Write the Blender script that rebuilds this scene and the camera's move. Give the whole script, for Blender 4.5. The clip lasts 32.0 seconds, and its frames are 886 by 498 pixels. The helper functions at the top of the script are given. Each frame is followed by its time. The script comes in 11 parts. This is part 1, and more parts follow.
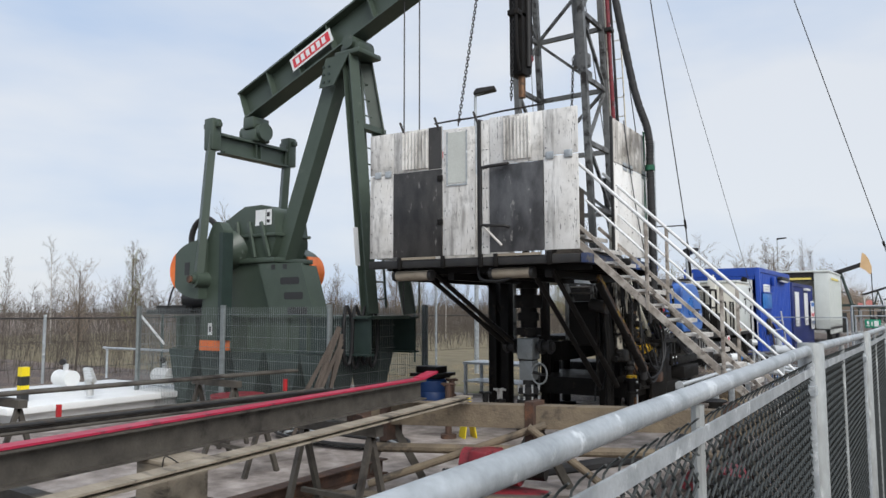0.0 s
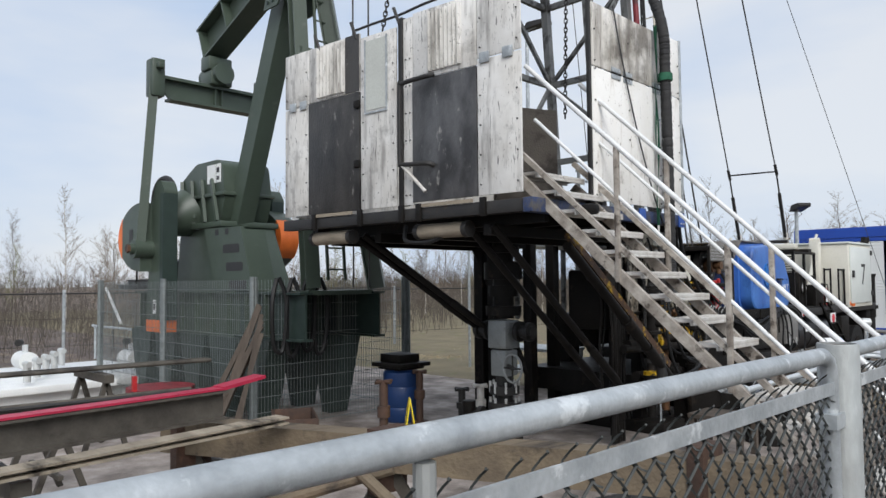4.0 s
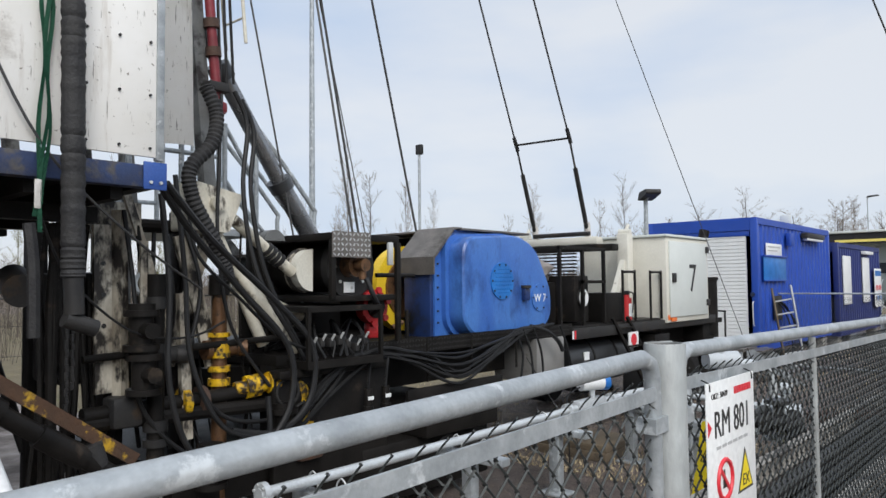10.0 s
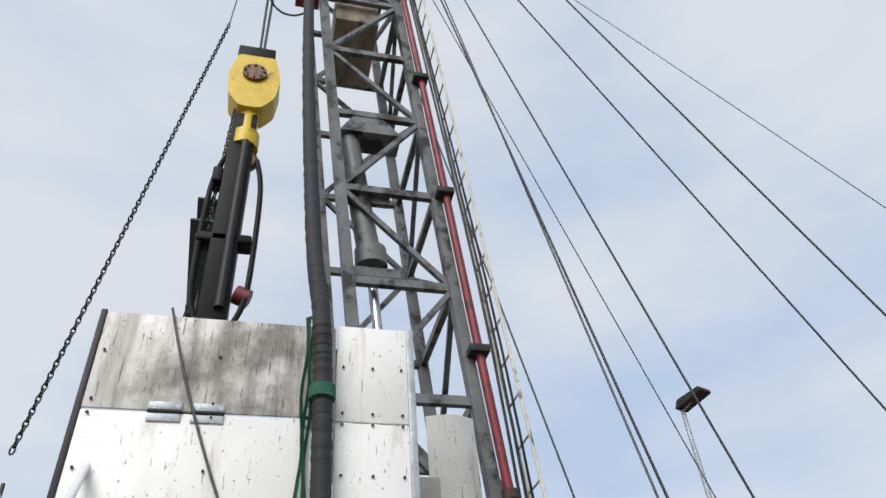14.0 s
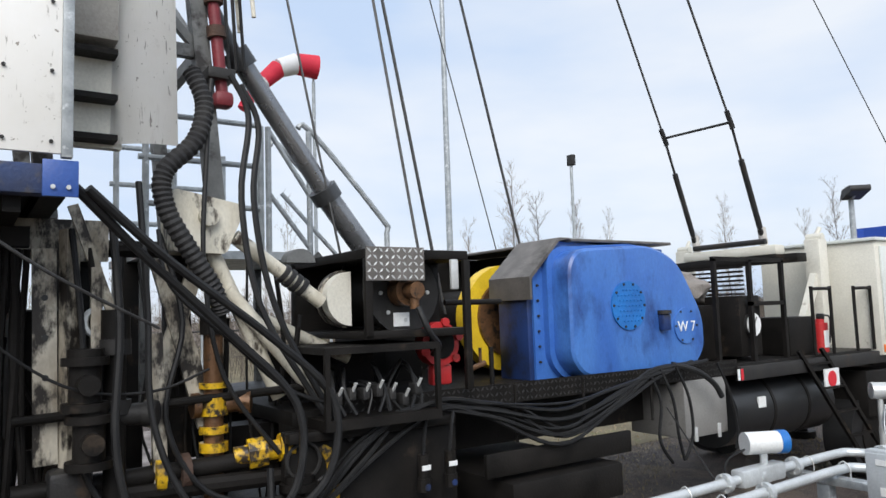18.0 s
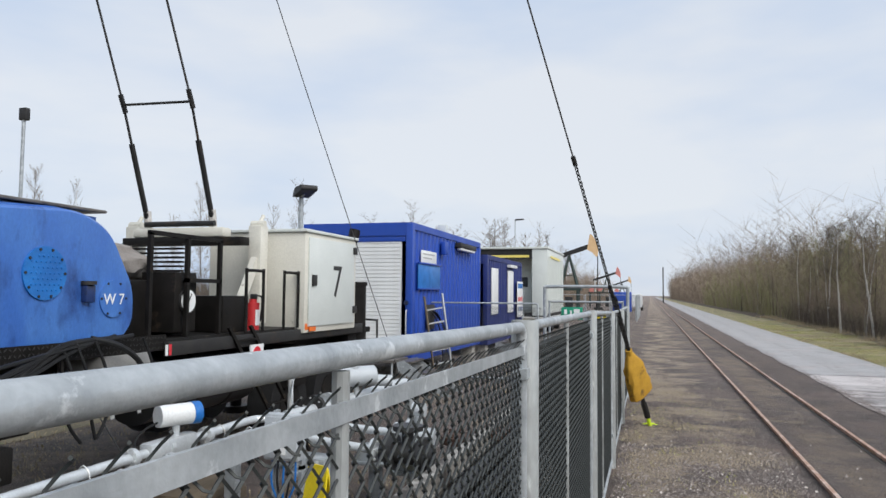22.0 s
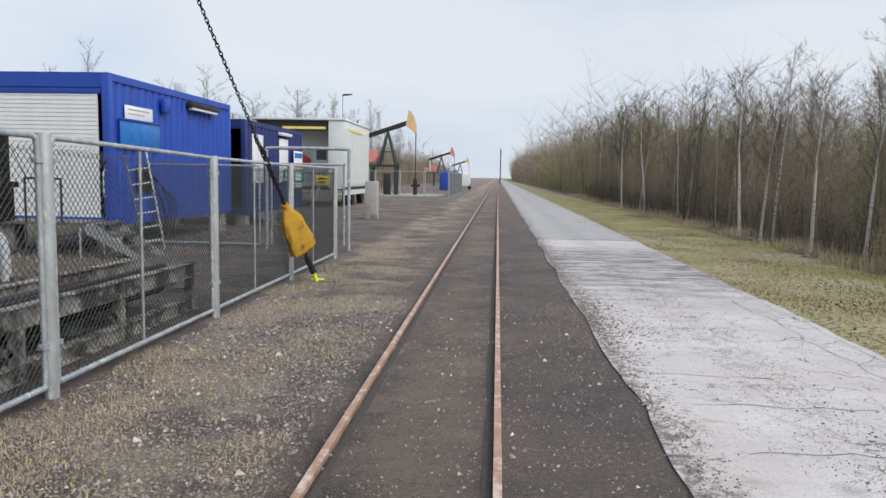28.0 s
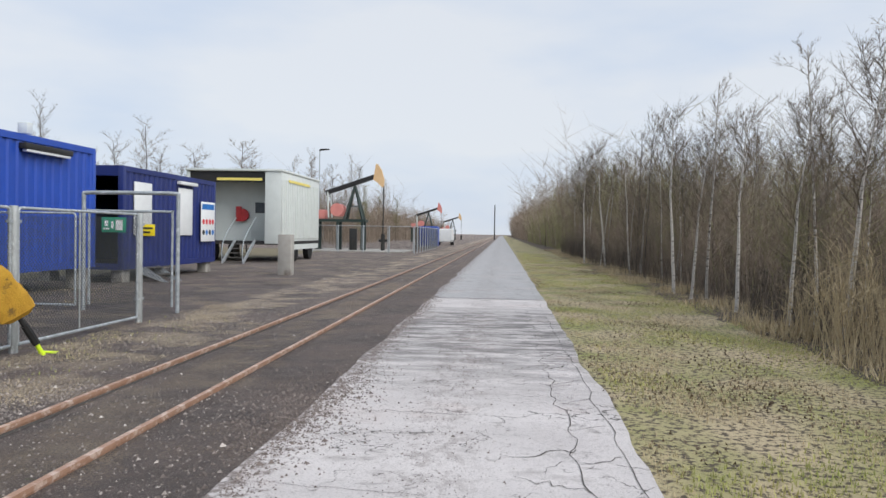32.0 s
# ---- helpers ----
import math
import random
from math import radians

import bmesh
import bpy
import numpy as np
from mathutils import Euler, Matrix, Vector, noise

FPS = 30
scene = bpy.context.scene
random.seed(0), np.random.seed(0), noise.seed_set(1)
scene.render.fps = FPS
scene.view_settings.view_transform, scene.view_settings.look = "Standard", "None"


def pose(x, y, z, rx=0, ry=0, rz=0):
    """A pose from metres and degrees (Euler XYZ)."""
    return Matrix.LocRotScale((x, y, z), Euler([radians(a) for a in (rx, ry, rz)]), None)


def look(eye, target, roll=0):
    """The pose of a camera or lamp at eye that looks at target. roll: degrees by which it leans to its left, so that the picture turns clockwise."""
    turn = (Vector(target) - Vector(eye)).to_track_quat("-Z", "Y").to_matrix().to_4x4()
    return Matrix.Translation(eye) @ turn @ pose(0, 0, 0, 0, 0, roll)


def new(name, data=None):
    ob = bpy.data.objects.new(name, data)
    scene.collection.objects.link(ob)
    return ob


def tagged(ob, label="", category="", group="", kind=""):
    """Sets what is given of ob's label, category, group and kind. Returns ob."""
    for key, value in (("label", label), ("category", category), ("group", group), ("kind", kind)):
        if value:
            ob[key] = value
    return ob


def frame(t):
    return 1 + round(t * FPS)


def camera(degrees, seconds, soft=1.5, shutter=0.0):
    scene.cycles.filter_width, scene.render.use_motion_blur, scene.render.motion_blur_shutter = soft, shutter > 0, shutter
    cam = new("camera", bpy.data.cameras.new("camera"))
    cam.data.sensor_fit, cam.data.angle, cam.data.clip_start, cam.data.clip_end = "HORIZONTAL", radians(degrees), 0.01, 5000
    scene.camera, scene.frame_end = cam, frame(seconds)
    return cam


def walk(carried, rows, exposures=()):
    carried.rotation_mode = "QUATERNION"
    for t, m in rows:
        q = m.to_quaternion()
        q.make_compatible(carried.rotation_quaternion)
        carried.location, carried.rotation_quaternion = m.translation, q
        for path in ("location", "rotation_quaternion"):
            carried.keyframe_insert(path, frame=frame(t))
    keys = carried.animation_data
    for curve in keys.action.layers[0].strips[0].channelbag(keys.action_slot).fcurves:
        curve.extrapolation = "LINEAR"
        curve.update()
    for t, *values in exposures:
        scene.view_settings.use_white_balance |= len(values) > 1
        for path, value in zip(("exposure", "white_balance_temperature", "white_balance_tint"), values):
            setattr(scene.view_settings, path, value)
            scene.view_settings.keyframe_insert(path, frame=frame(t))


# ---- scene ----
cam = camera(63.41, 32.0)
# seconds, eye, target, roll
PATH = [
    (0, (0.400, -11.122, 1.952), (-0.718, -9.472, 2.122), -0.1),
    (0.5, (0.475, -10.734, 1.953), (-0.674, -9.103, 2.094), 0),
    (1, (0.530, -10.295, 1.956), (-0.648, -8.681, 2.044), 0.1),
    (1.5, (0.543, -9.806, 1.978), (-0.66, -8.209, 2.024), 0.1),
    (2, (0.536, -9.317, 1.997), (-0.712, -7.755, 2.026), -0.2),
    (2.5, (0.474, -8.865, 2.004), (-0.843, -7.36, 2.047), -0.5),
    (4.5, (0.581, -6.81, 1.931), (-0.826, -5.392, 2.026), -0.5),
    (5, (0.575, -6.323, 1.911), (-0.806, -4.877, 1.974), -0.3),
    (5.5, (0.625, -5.819, 1.907), (-0.731, -4.349, 1.945), -0.1),
    (6, (0.595, -5.298, 1.917), (-0.737, -3.806, 1.945), 0.1),
    (6.5, (0.522, -4.789, 1.923), (-0.791, -3.28, 1.951), 0.3),
    (7, (0.557, -4.279, 1.911), (-0.737, -2.755, 1.946), 0.1),
    (7.5, (0.485, -3.817, 1.906), (-0.796, -2.282, 1.954), -0.2),
    (8, (0.426, -3.327, 1.998), (-0.856, -1.793, 2.056), -0.6),
    (8.5, (0.494, -2.819, 1.994), (-0.788, -1.286, 2.081), -1.3),
    (9, (0.494, -2.357, 1.972), (-0.787, -0.823, 2.074), -1.1),
    (9.5, (0.555, -1.978, 1.977), (-0.724, -0.444, 2.083), -0.8),
    (10, (0.727, -1.598, 1.999), (-0.585, -0.092, 2.095), -0.6),
    (10.5, (0.78, -1.296, 1.986), (-0.612, 0.138, 2.055), -0.2),
    (11, (0.692, -1.006, 1.967), (-0.815, 0.308, 2.009), -0.3),
    (11.5, (0.588, -0.744, 1.979), (-1.042, 0.415, 2.023), -0.6),
    (12, (0.456, -0.548, 1.968), (-1.283, 0.435, 2.082), -1.2),
    (12.5, (0.347, -0.447, 2.009), (-1.448, 0.384, 2.307), -2.1),
    (13, (0.401, -0.419, 2.045), (-1.382, 0.274, 2.628), -2.9),
    (13.5, (0.495, -0.419, 2.067), (-1.179, 0.139, 3.007), -3.9),
    (14, (0.595, -0.414, 2.09), (-0.871, 0.024, 3.378), -5.0),
    (14.5, (0.767, -0.433, 2.065), (-0.452, -0.091, 3.613), -5.7),
    (16.5, (0.495, -0.265, 2.038), (-1.139, 0.434, 2.955), -4.6),
    (17, (0.44, -0.145, 1.984), (-1.275, 0.734, 2.519), -3.9),
    (17.5, (0.286, -0.011, 1.972), (-1.423, 0.986, 2.265), -3.1),
    (18, (0.187, 0.083, 2.007), (-1.464, 1.197, 2.185), -1.9),
    (18.5, (0.156, 0.152, 2.004), (-1.388, 1.415, 2.144), -0.8),
    (19, (0.194, 0.213, 1.997), (-1.205, 1.635, 2.13), 0.2),
    (19.5, (0.231, 0.239, 2.001), (-1.011, 1.801, 2.134), 1.0),
    (20, (0.228, 0.266, 2.013), (-0.853, 1.944, 2.149), 1.4),
    (20.5, (0.205, 0.271, 2.019), (-0.726, 2.036, 2.158), 1.4),
    (21, (0.247, 0.312, 2.017), (-0.548, 2.141, 2.158), 1.2),
    (21.5, (0.335, 0.348, 1.969), (-0.337, 2.226, 2.111), 1.0),
    (22, (0.424, 0.362, 1.898), (-0.13, 2.28, 2.021), 0.5),
    (22.5, (0.461, 0.403, 1.786), (0.021, 2.353, 1.857), -0.1),
    (23, (0.503, 0.421, 1.653), (0.177, 2.395, 1.64), -0.5),
    (23.5, (0.638, 0.416, 1.543), (0.412, 2.4, 1.441), -0.6),
    (24, (0.953, 0.414, 1.521), (0.817, 2.402, 1.35), -0.5),
    (24.5, (1.259, 0.478, 1.528), (1.204, 2.467, 1.316), -0.2),
    (25, (1.552, 0.711, 1.527), (1.553, 2.698, 1.295), 0.2),
    (25.5, (1.912, 0.876, 1.516), (1.942, 2.861, 1.273), 0.5),
    (27.5, (2.793, 1.122, 1.532), (2.722, 3.107, 1.295), 1.2),
    (28, (2.981, 1.209, 1.546), (2.834, 3.193, 1.345), 1.1),
    (28.5, (3.174, 1.406, 1.542), (2.957, 3.388, 1.382), 1.1),
    (29, (3.443, 1.618, 1.555), (3.179, 3.597, 1.44), 1.2),
    (29.5, (3.855, 1.849, 1.53), (3.576, 3.827, 1.444), 1.3),
    (30, (4.243, 2.177, 1.502), (3.983, 4.159, 1.431), 1.4),
    (30.5, (4.643, 2.522, 1.502), (4.417, 4.508, 1.44), 1.5),
    (31, (5.071, 2.9, 1.48), (4.878, 4.89, 1.427), 1.3),
    (31.5, (5.32, 3.269, 1.463), (5.15, 5.262, 1.415), 1.2),
    (32, (5.545, 3.652, 1.456), (5.382, 5.645, 1.412), 1.0),
]
EXPOSURES = [(0.0, 0.0), (10.5, 0.0), (11.5, 0.2), (13.0, 0.15), (14.0, -0.05), (16.5, -0.1), (17.1, -0.1), (18.0, 0.2), (20.0, 0.1), (23.5, 0.0), (24.5, 0.25), (25.5, 0.25), (28.5, 0.0), (32.0, 0.0)]
walk(cam, [(t, look(eye, target, roll)) for t, eye, target, roll in PATH], EXPOSURES)

# ---------------------------------------------------------------- sky and sun
SUN_UP, SUN_TURN = radians(40), radians(122)
world = bpy.data.worlds.new("overcast_sky")
scene.world = world
world.use_nodes = True
wn, wl = world.node_tree.nodes, world.node_tree.links
wn.clear()
w_out = wn.new("ShaderNodeOutputWorld")
w_bg = wn.new("ShaderNodeBackground")
w_sky = wn.new("ShaderNodeTexSky")
w_sky.sky_type = "NISHITA"
w_sky.sun_disc = False
w_sky.sun_elevation, w_sky.sun_rotation = SUN_UP, SUN_TURN
w_sky.air_density, w_sky.dust_density, w_sky.ozone_density = 1.0, 2.0, 1.5
w_co = wn.new("ShaderNodeTexCoord")
w_map = wn.new("ShaderNodeMapping")
w_map.inputs["Scale"].default_value = (1.0, 1.0, 3.2)
w_noise = wn.new("ShaderNodeTexNoise")
w_noise.inputs["Scale"].default_value = 1.7
w_noise.inputs["Detail"].default_value = 5.0
w_noise.inputs["Roughness"].default_value = 0.5
w_ramp = wn.new("ShaderNodeValToRGB")
w_ramp.color_ramp.elements[0].position, w_ramp.color_ramp.elements[0].color = 0.34, (5.6, 6.9, 9.0, 1)
w_ramp.color_ramp.elements[1].position, w_ramp.color_ramp.elements[1].color = 0.62, (8.3, 8.7, 9.3, 1)
w_mix = wn.new("ShaderNodeMix")
w_mix.data_type = "RGBA"
w_mix.inputs[0].default_value = 0.86
wl.new(w_co.outputs["Generated"], w_map.inputs["Vector"])
wl.new(w_map.outputs["Vector"], w_noise.inputs["Vector"])
wl.new(w_noise.outputs["Fac"], w_ramp.inputs["Fac"])
wl.new(w_sky.outputs["Color"], w_mix.inputs[6])
wl.new(w_ramp.outputs["Color"], w_mix.inputs[7])
wl.new(w_mix.outputs[2], w_bg.inputs["Color"])
w_bg.inputs["Strength"].default_value = 0.1
wl.new(w_bg.outputs["Background"], w_out.inputs["Surface"])
sun_data = bpy.data.lights.new("sun", "SUN")
sun_data.energy, sun_data.angle, sun_data.color = 2.6, radians(40), (1.0, 0.98, 0.955)
sun = new("sun", sun_data)
sun.matrix_world = look((20, -30, 40), (20 - math.sin(SUN_TURN) * 10, -30 - math.cos(SUN_TURN) * 10, 40 - math.tan(SUN_UP) * 10))


# ---------------------------------------------------------------- materials
def mat(name, base, second=None, rough=0.6, metal=0.0, scale=6.0, bump=0.15, fine=60.0, spread=0.5, third=None, third_at=0.68, third_scale=2.0, stretch=(1, 1, 1), per=0.0, spec=0.5, third_soft=0.05, coat=0.0):
    """A worn surface: two colours by coarse noise, a fine grain, stains of a third colour, relief."""
    m = bpy.data.materials.new(name)
    m.use_nodes = True
    n, l = m.node_tree.nodes, m.node_tree.links
    b = n["Principled BSDF"]
    co = n.new("ShaderNodeTexCoord")
    mp = n.new("ShaderNodeMapping")
    mp.inputs["Scale"].default_value = stretch
    l.new(co.outputs["Object"], mp.inputs["Vector"])
    a = n.new("ShaderNodeTexNoise")
    a.inputs["Scale"].default_value, a.inputs["Detail"].default_value = scale, 6.0
    f = n.new("ShaderNodeTexNoise")
    f.inputs["Scale"].default_value, f.inputs["Detail"].default_value = fine, 3.0
    l.new(mp.outputs["Vector"], a.inputs["Vector"])
    l.new(mp.outputs["Vector"], f.inputs["Vector"])
    mix = n.new("ShaderNodeMix")
    mix.data_type = "RGBA"
    second = second or tuple(c * 0.7 for c in base)
    mix.inputs[6].default_value, mix.inputs[7].default_value = (*base, 1), (*second, 1)
    r = n.new("ShaderNodeMapRange")
    r.inputs[1].default_value, r.inputs[2].default_value = 0.5 - spread / 2, 0.5 + spread / 2
    l.new(a.outputs["Fac"], r.inputs[0])
    l.new(r.outputs[0], mix.inputs[0])
    colour = mix.outputs[2]
    if third:
        g = n.new("ShaderNodeTexNoise")
        g.inputs["Scale"].default_value, g.inputs["Detail"].default_value, g.inputs["Roughness"].default_value = third_scale, 9.0, 0.65
        l.new(mp.outputs["Vector"], g.inputs["Vector"])
        s = n.new("ShaderNodeMapRange")
        s.inputs[1].default_value, s.inputs[2].default_value = third_at - third_soft, third_at + third_soft
        l.new(g.outputs["Fac"], s.inputs[0])
        mm = n.new("ShaderNodeMix")
        mm.data_type = "RGBA"
        mm.inputs[7].default_value = (*third, 1)
        l.new(s.outputs[0], mm.inputs[0])
        l.new(colour, mm.inputs[6])
        colour = mm.outputs[2]
    v = n.new("ShaderNodeHueSaturation")
    l.new(colour, v.inputs["Color"])
    w = n.new("ShaderNodeMapRange")
    w.inputs[3].default_value, w.inputs[4].default_value = 0.82, 1.18
    l.new(f.outputs["Fac"], w.inputs[0])
    if per:
        oi = n.new("ShaderNodeObjectInfo")
        pr = n.new("ShaderNodeMapRange")
        pr.inputs[3].default_value, pr.inputs[4].default_value = 1 - per, 1 + per
        l.new(oi.outputs["Random"], pr.inputs[0])
        mu = n.new("ShaderNodeMath")
        mu.operation = "MULTIPLY"
        l.new(w.outputs[0], mu.inputs[0])
        l.new(pr.outputs[0], mu.inputs[1])
        l.new(mu.outputs[0], v.inputs["Value"])
    else:
        l.new(w.outputs[0], v.inputs["Value"])
    l.new(v.outputs["Color"], b.inputs["Base Color"])
    rr = n.new("ShaderNodeMapRange")
    rr.inputs[3].default_value, rr.inputs[4].default_value = max(0.03, rough - 0.12), min(1, rough + 0.12)
    l.new(a.outputs["Fac"], rr.inputs[0])
    l.new(rr.outputs[0], b.inputs["Roughness"])
    b.inputs["Metallic"].default_value = metal
    b.inputs["Specular IOR Level"].default_value = spec
    b.inputs["Coat Weight"].default_value = coat
    if bump:
        bp = n.new("ShaderNodeBump")
        bp.inputs["Strength"].default_value, bp.inputs["Distance"].default_value = bump, 0.02
        l.new(f.outputs["Fac"], bp.inputs["Height"])
        l.new(bp.outputs["Normal"], b.inputs["Normal"])
    return m


M_BLACK = mat("oily_black_steel", (0.008, 0.0075, 0.007), (0.018, 0.016, 0.0145), 0.5, 0, 5, 0.12, third=(0.05, 0.038, 0.028), third_at=0.66, third_scale=3, spec=0.14)
M_DARK = mat("dark_grey_steel", (0.024, 0.024, 0.025), (0.042, 0.04, 0.038), 0.48, 0.1, 6, 0.12, third=(0.08, 0.052, 0.032), third_at=0.66, spec=0.25)
M_RUBBER = mat("black_rubber", (0.010, 0.010, 0.011), (0.020, 0.020, 0.020), 0.5, 0, 9, 0.1, spec=0.3)
M_WRAP = mat("dusty_rubber_wrap", (0.020, 0.020, 0.022), (0.042, 0.041, 0.04), 0.65, 0, 9, 0.3, spec=0.3)
M_GALV = mat("galvanised_steel", (0.46, 0.49, 0.505), (0.31, 0.335, 0.35), 0.42, 0.3, 12, 0.1, fine=90, spread=0.3, third=(0.62, 0.65, 0.66), third_at=0.61, third_scale=11, third_soft=0.03)
M_GALVWIRE = mat("weathered_dark_wire", (0.02, 0.024, 0.023), (0.055, 0.06, 0.058), 0.5, 0.1, 14, 0.0, spec=0.35)
M_ALU = mat("bare_aluminium", (0.66, 0.67, 0.66), (0.50, 0.51, 0.50), 0.4, 0.35, 5, 0.1, third=(0.30, 0.26, 0.2), third_at=0.66, third_scale=3)
M_STAIR = mat("dirty_aluminium_steps", (0.70, 0.68, 0.645), (0.48, 0.45, 0.41), 0.5, 0.1, 9, 0.25, third=(0.09, 0.07, 0.05), third_at=0.66, third_scale=11)
M_RAIL = mat("scuffed_white_handrail", (0.76, 0.77, 0.77), (0.62, 0.62, 0.61), 0.42, 0.05, 8, 0.1, third=(0.07, 0.06, 0.05), third_at=0.68, third_scale=9)
def sheet_metal(name, white, grey, grime, streak_at, scratch_at):
    """Painted sheet: vertical wash streaks, fine dark scratches, grime clouds and a fine grain."""
    m = bpy.data.materials.new(name)
    m.use_nodes = True
    n, l = m.node_tree.nodes, m.node_tree.links
    b = n["Principled BSDF"]
    co = n.new("ShaderNodeTexCoord")

    def layer(stretch, scale, lo, hi, detail=6.0, rough=0.6):
        mp = n.new("ShaderNodeMapping")
        mp.inputs["Scale"].default_value = stretch
        l.new(co.outputs["Object"], mp.inputs["Vector"])
        t = n.new("ShaderNodeTexNoise")
        t.inputs["Scale"].default_value, t.inputs["Detail"].default_value, t.inputs["Roughness"].default_value = scale, detail, rough
        l.new(mp.outputs["Vector"], t.inputs["Vector"])
        r = n.new("ShaderNodeMapRange")
        r.inputs[1].default_value, r.inputs[2].default_value = lo, hi
        l.new(t.outputs["Fac"], r.inputs[0])
        return r.outputs[0], t.outputs["Fac"]

    def over(f, colour, under, most=1.0):
        k = n.new("ShaderNodeMath")
        k.operation = "MULTIPLY"
        k.inputs[1].default_value = most
        l.new(f, k.inputs[0])
        x = n.new("ShaderNodeMix")
        x.data_type = "RGBA"
        l.new(k.outputs[0], x.inputs[0])
        x.inputs[7].default_value = (*colour, 1)
        if isinstance(under, tuple):
            x.inputs[6].default_value = (*under, 1)
        else:
            l.new(under, x.inputs[6])
        return x.outputs[2]

    c = over(layer((1, 1, 1), 2.2, 0.35, 0.65)[0], grey, white)
    c = over(layer((1, 1, 0.12), 9.0, streak_at, streak_at + 0.16)[0], grime, c, 0.55)
    c = over(layer((1, 1, 0.10), 55.0, scratch_at, scratch_at + 0.04, 3.0)[0], tuple(v * 0.4 for v in grime), c, 0.75)
    c = over(layer((1, 1, 1), 1.6, streak_at + 0.02, streak_at + 0.16, 9.0, 0.7)[0], tuple(v * 0.6 for v in grime), c, 0.7)
    c = over(layer((1, 1, 1), 34.0, 0.66, 0.70, 4.0)[0], tuple(v * 0.5 for v in grime), c, 0.8)
    l.new(c, b.inputs["Base Color"])
    r, f = layer((1, 1, 0.3), 12.0, 0.3, 0.7)
    q = n.new("ShaderNodeMapRange")
    q.inputs[3].default_value, q.inputs[4].default_value = 0.34, 0.6
    l.new(r, q.inputs[0])
    l.new(q.outputs[0], b.inputs["Roughness"])
    bp = n.new("ShaderNodeBump")
    bp.inputs["Strength"].default_value, bp.inputs["Distance"].default_value = 0.12, 0.02
    l.new(f, bp.inputs["Height"])
    l.new(bp.outputs["Normal"], b.inputs["Normal"])
    return m


M_PANEL = sheet_metal("scratched_white_sheet", (0.86, 0.845, 0.81), (0.80, 0.78, 0.73), (0.34, 0.27, 0.19), 0.585, 0.65)
M_PANELUP = sheet_metal("weather_stained_white_sheet", (0.76, 0.735, 0.69), (0.52, 0.485, 0.42), (0.11, 0.085, 0.062), 0.47, 0.61)
M_PANELF = sheet_metal("streaked_aluminium_sheet", (0.78, 0.77, 0.74), (0.60, 0.58, 0.54), (0.075, 0.062, 0.05), 0.515, 0.63)
M_CREAM = mat("cream_machine_paint", (0.72, 0.69, 0.59), (0.55, 0.51, 0.41), 0.48, 0, 7, 0.12, spread=0.35, third=(0.05, 0.038, 0.027), third_at=0.60, third_scale=9, stretch=(1, 1, 0.6))
M_DOORBLK = mat("tarred_black_sheet", (0.016, 0.015, 0.0145), (0.05, 0.047, 0.044), 0.42, 0.1, 5, 0.25, spread=0.3, third=(0.30, 0.29, 0.27), third_at=0.68, third_scale=10, stretch=(1, 1, 0.45))
M_DOORGRY = mat("smeared_grey_sheet", (0.105, 0.105, 0.108), (0.035, 0.035, 0.037), 0.42, 0.1, 5, 0.2, spread=0.3, third=(0.32, 0.31, 0.29), third_at=0.66, third_scale=11, stretch=(1, 1, 0.45))
M_BLUEFR = mat("faded_blue_frame", (0.028, 0.055, 0.15), (0.04, 0.045, 0.075), 0.55, 0.1, 8, 0.2, third=(0.09, 0.085, 0.085), third_at=0.55, third_scale=6)
M_BLUE = mat("machine_blue_paint", (0.042, 0.135, 0.45), (0.065, 0.19, 0.52), 0.36, 0, 3.5, 0.05, spread=0.3, third=(0.02, 0.052, 0.19), third_at=0.60, third_scale=2.6, third_soft=0.08, stretch=(1, 1, 0.5), coat=0.15)
M_BLUEDK = mat("dark_blue_paint", (0.018, 0.045, 0.16), (0.014, 0.025, 0.075), 0.42, 0, 4, 0.1, third=(0.015, 0.016, 0.022), third_at=0.56)
M_BLUECON = mat("container_blue_paint", (0.018, 0.075, 0.42), (0.016, 0.06, 0.34), 0.42, 0, 2, 0.05, third=(0.03, 0.05, 0.16), third_at=0.72, third_scale=5)
M_BLUEDK2 = mat("navy_container_paint", (0.014, 0.028, 0.16), (0.012, 0.022, 0.12), 0.45, 0, 2, 0.05)
M_WHITE = mat("white_enamel", (0.78, 0.79, 0.78), (0.70, 0.71, 0.70), 0.45, 0, 3, 0.05, third=(0.5, 0.47, 0.4), third_at=0.74)
M_OFFWHITE = mat("weathered_white_sheet", (0.66, 0.69, 0.66), (0.58, 0.61, 0.58), 0.5, 0, 2, 0.06, third=(0.45, 0.44, 0.38), third_at=0.72)
M_GREEN = mat("pump_green_paint", (0.060, 0.082, 0.062), (0.048, 0.068, 0.050), 0.45, 0, 2.2, 0.06, third=(0.085, 0.10, 0.08), third_at=0.66, third_scale=5, coat=0.1)
M_GREENDK = mat("deep_green", (0.03, 0.05, 0.042), (0.02, 0.034, 0.03), 0.5, 0, 4, 0.1)
M_ORANGE = mat("warning_orange_paint", (0.85, 0.20, 0.035), (0.70, 0.15, 0.03), 0.45, 0, 6, 0.05, third=(0.35, 0.10, 0.03), third_at=0.72)
M_YELLOW = mat("yellow_paint", (0.80, 0.50, 0.012), (0.50, 0.29, 0.012), 0.42, 0, 14, 0.1, spread=0.3, third=(0.03, 0.022, 0.016), third_at=0.53, third_scale=15)
M_YELSIGN = mat("yellow_plastic", (0.86, 0.68, 0.02), (0.8, 0.6, 0.02), 0.4, 0, 5, 0.03)
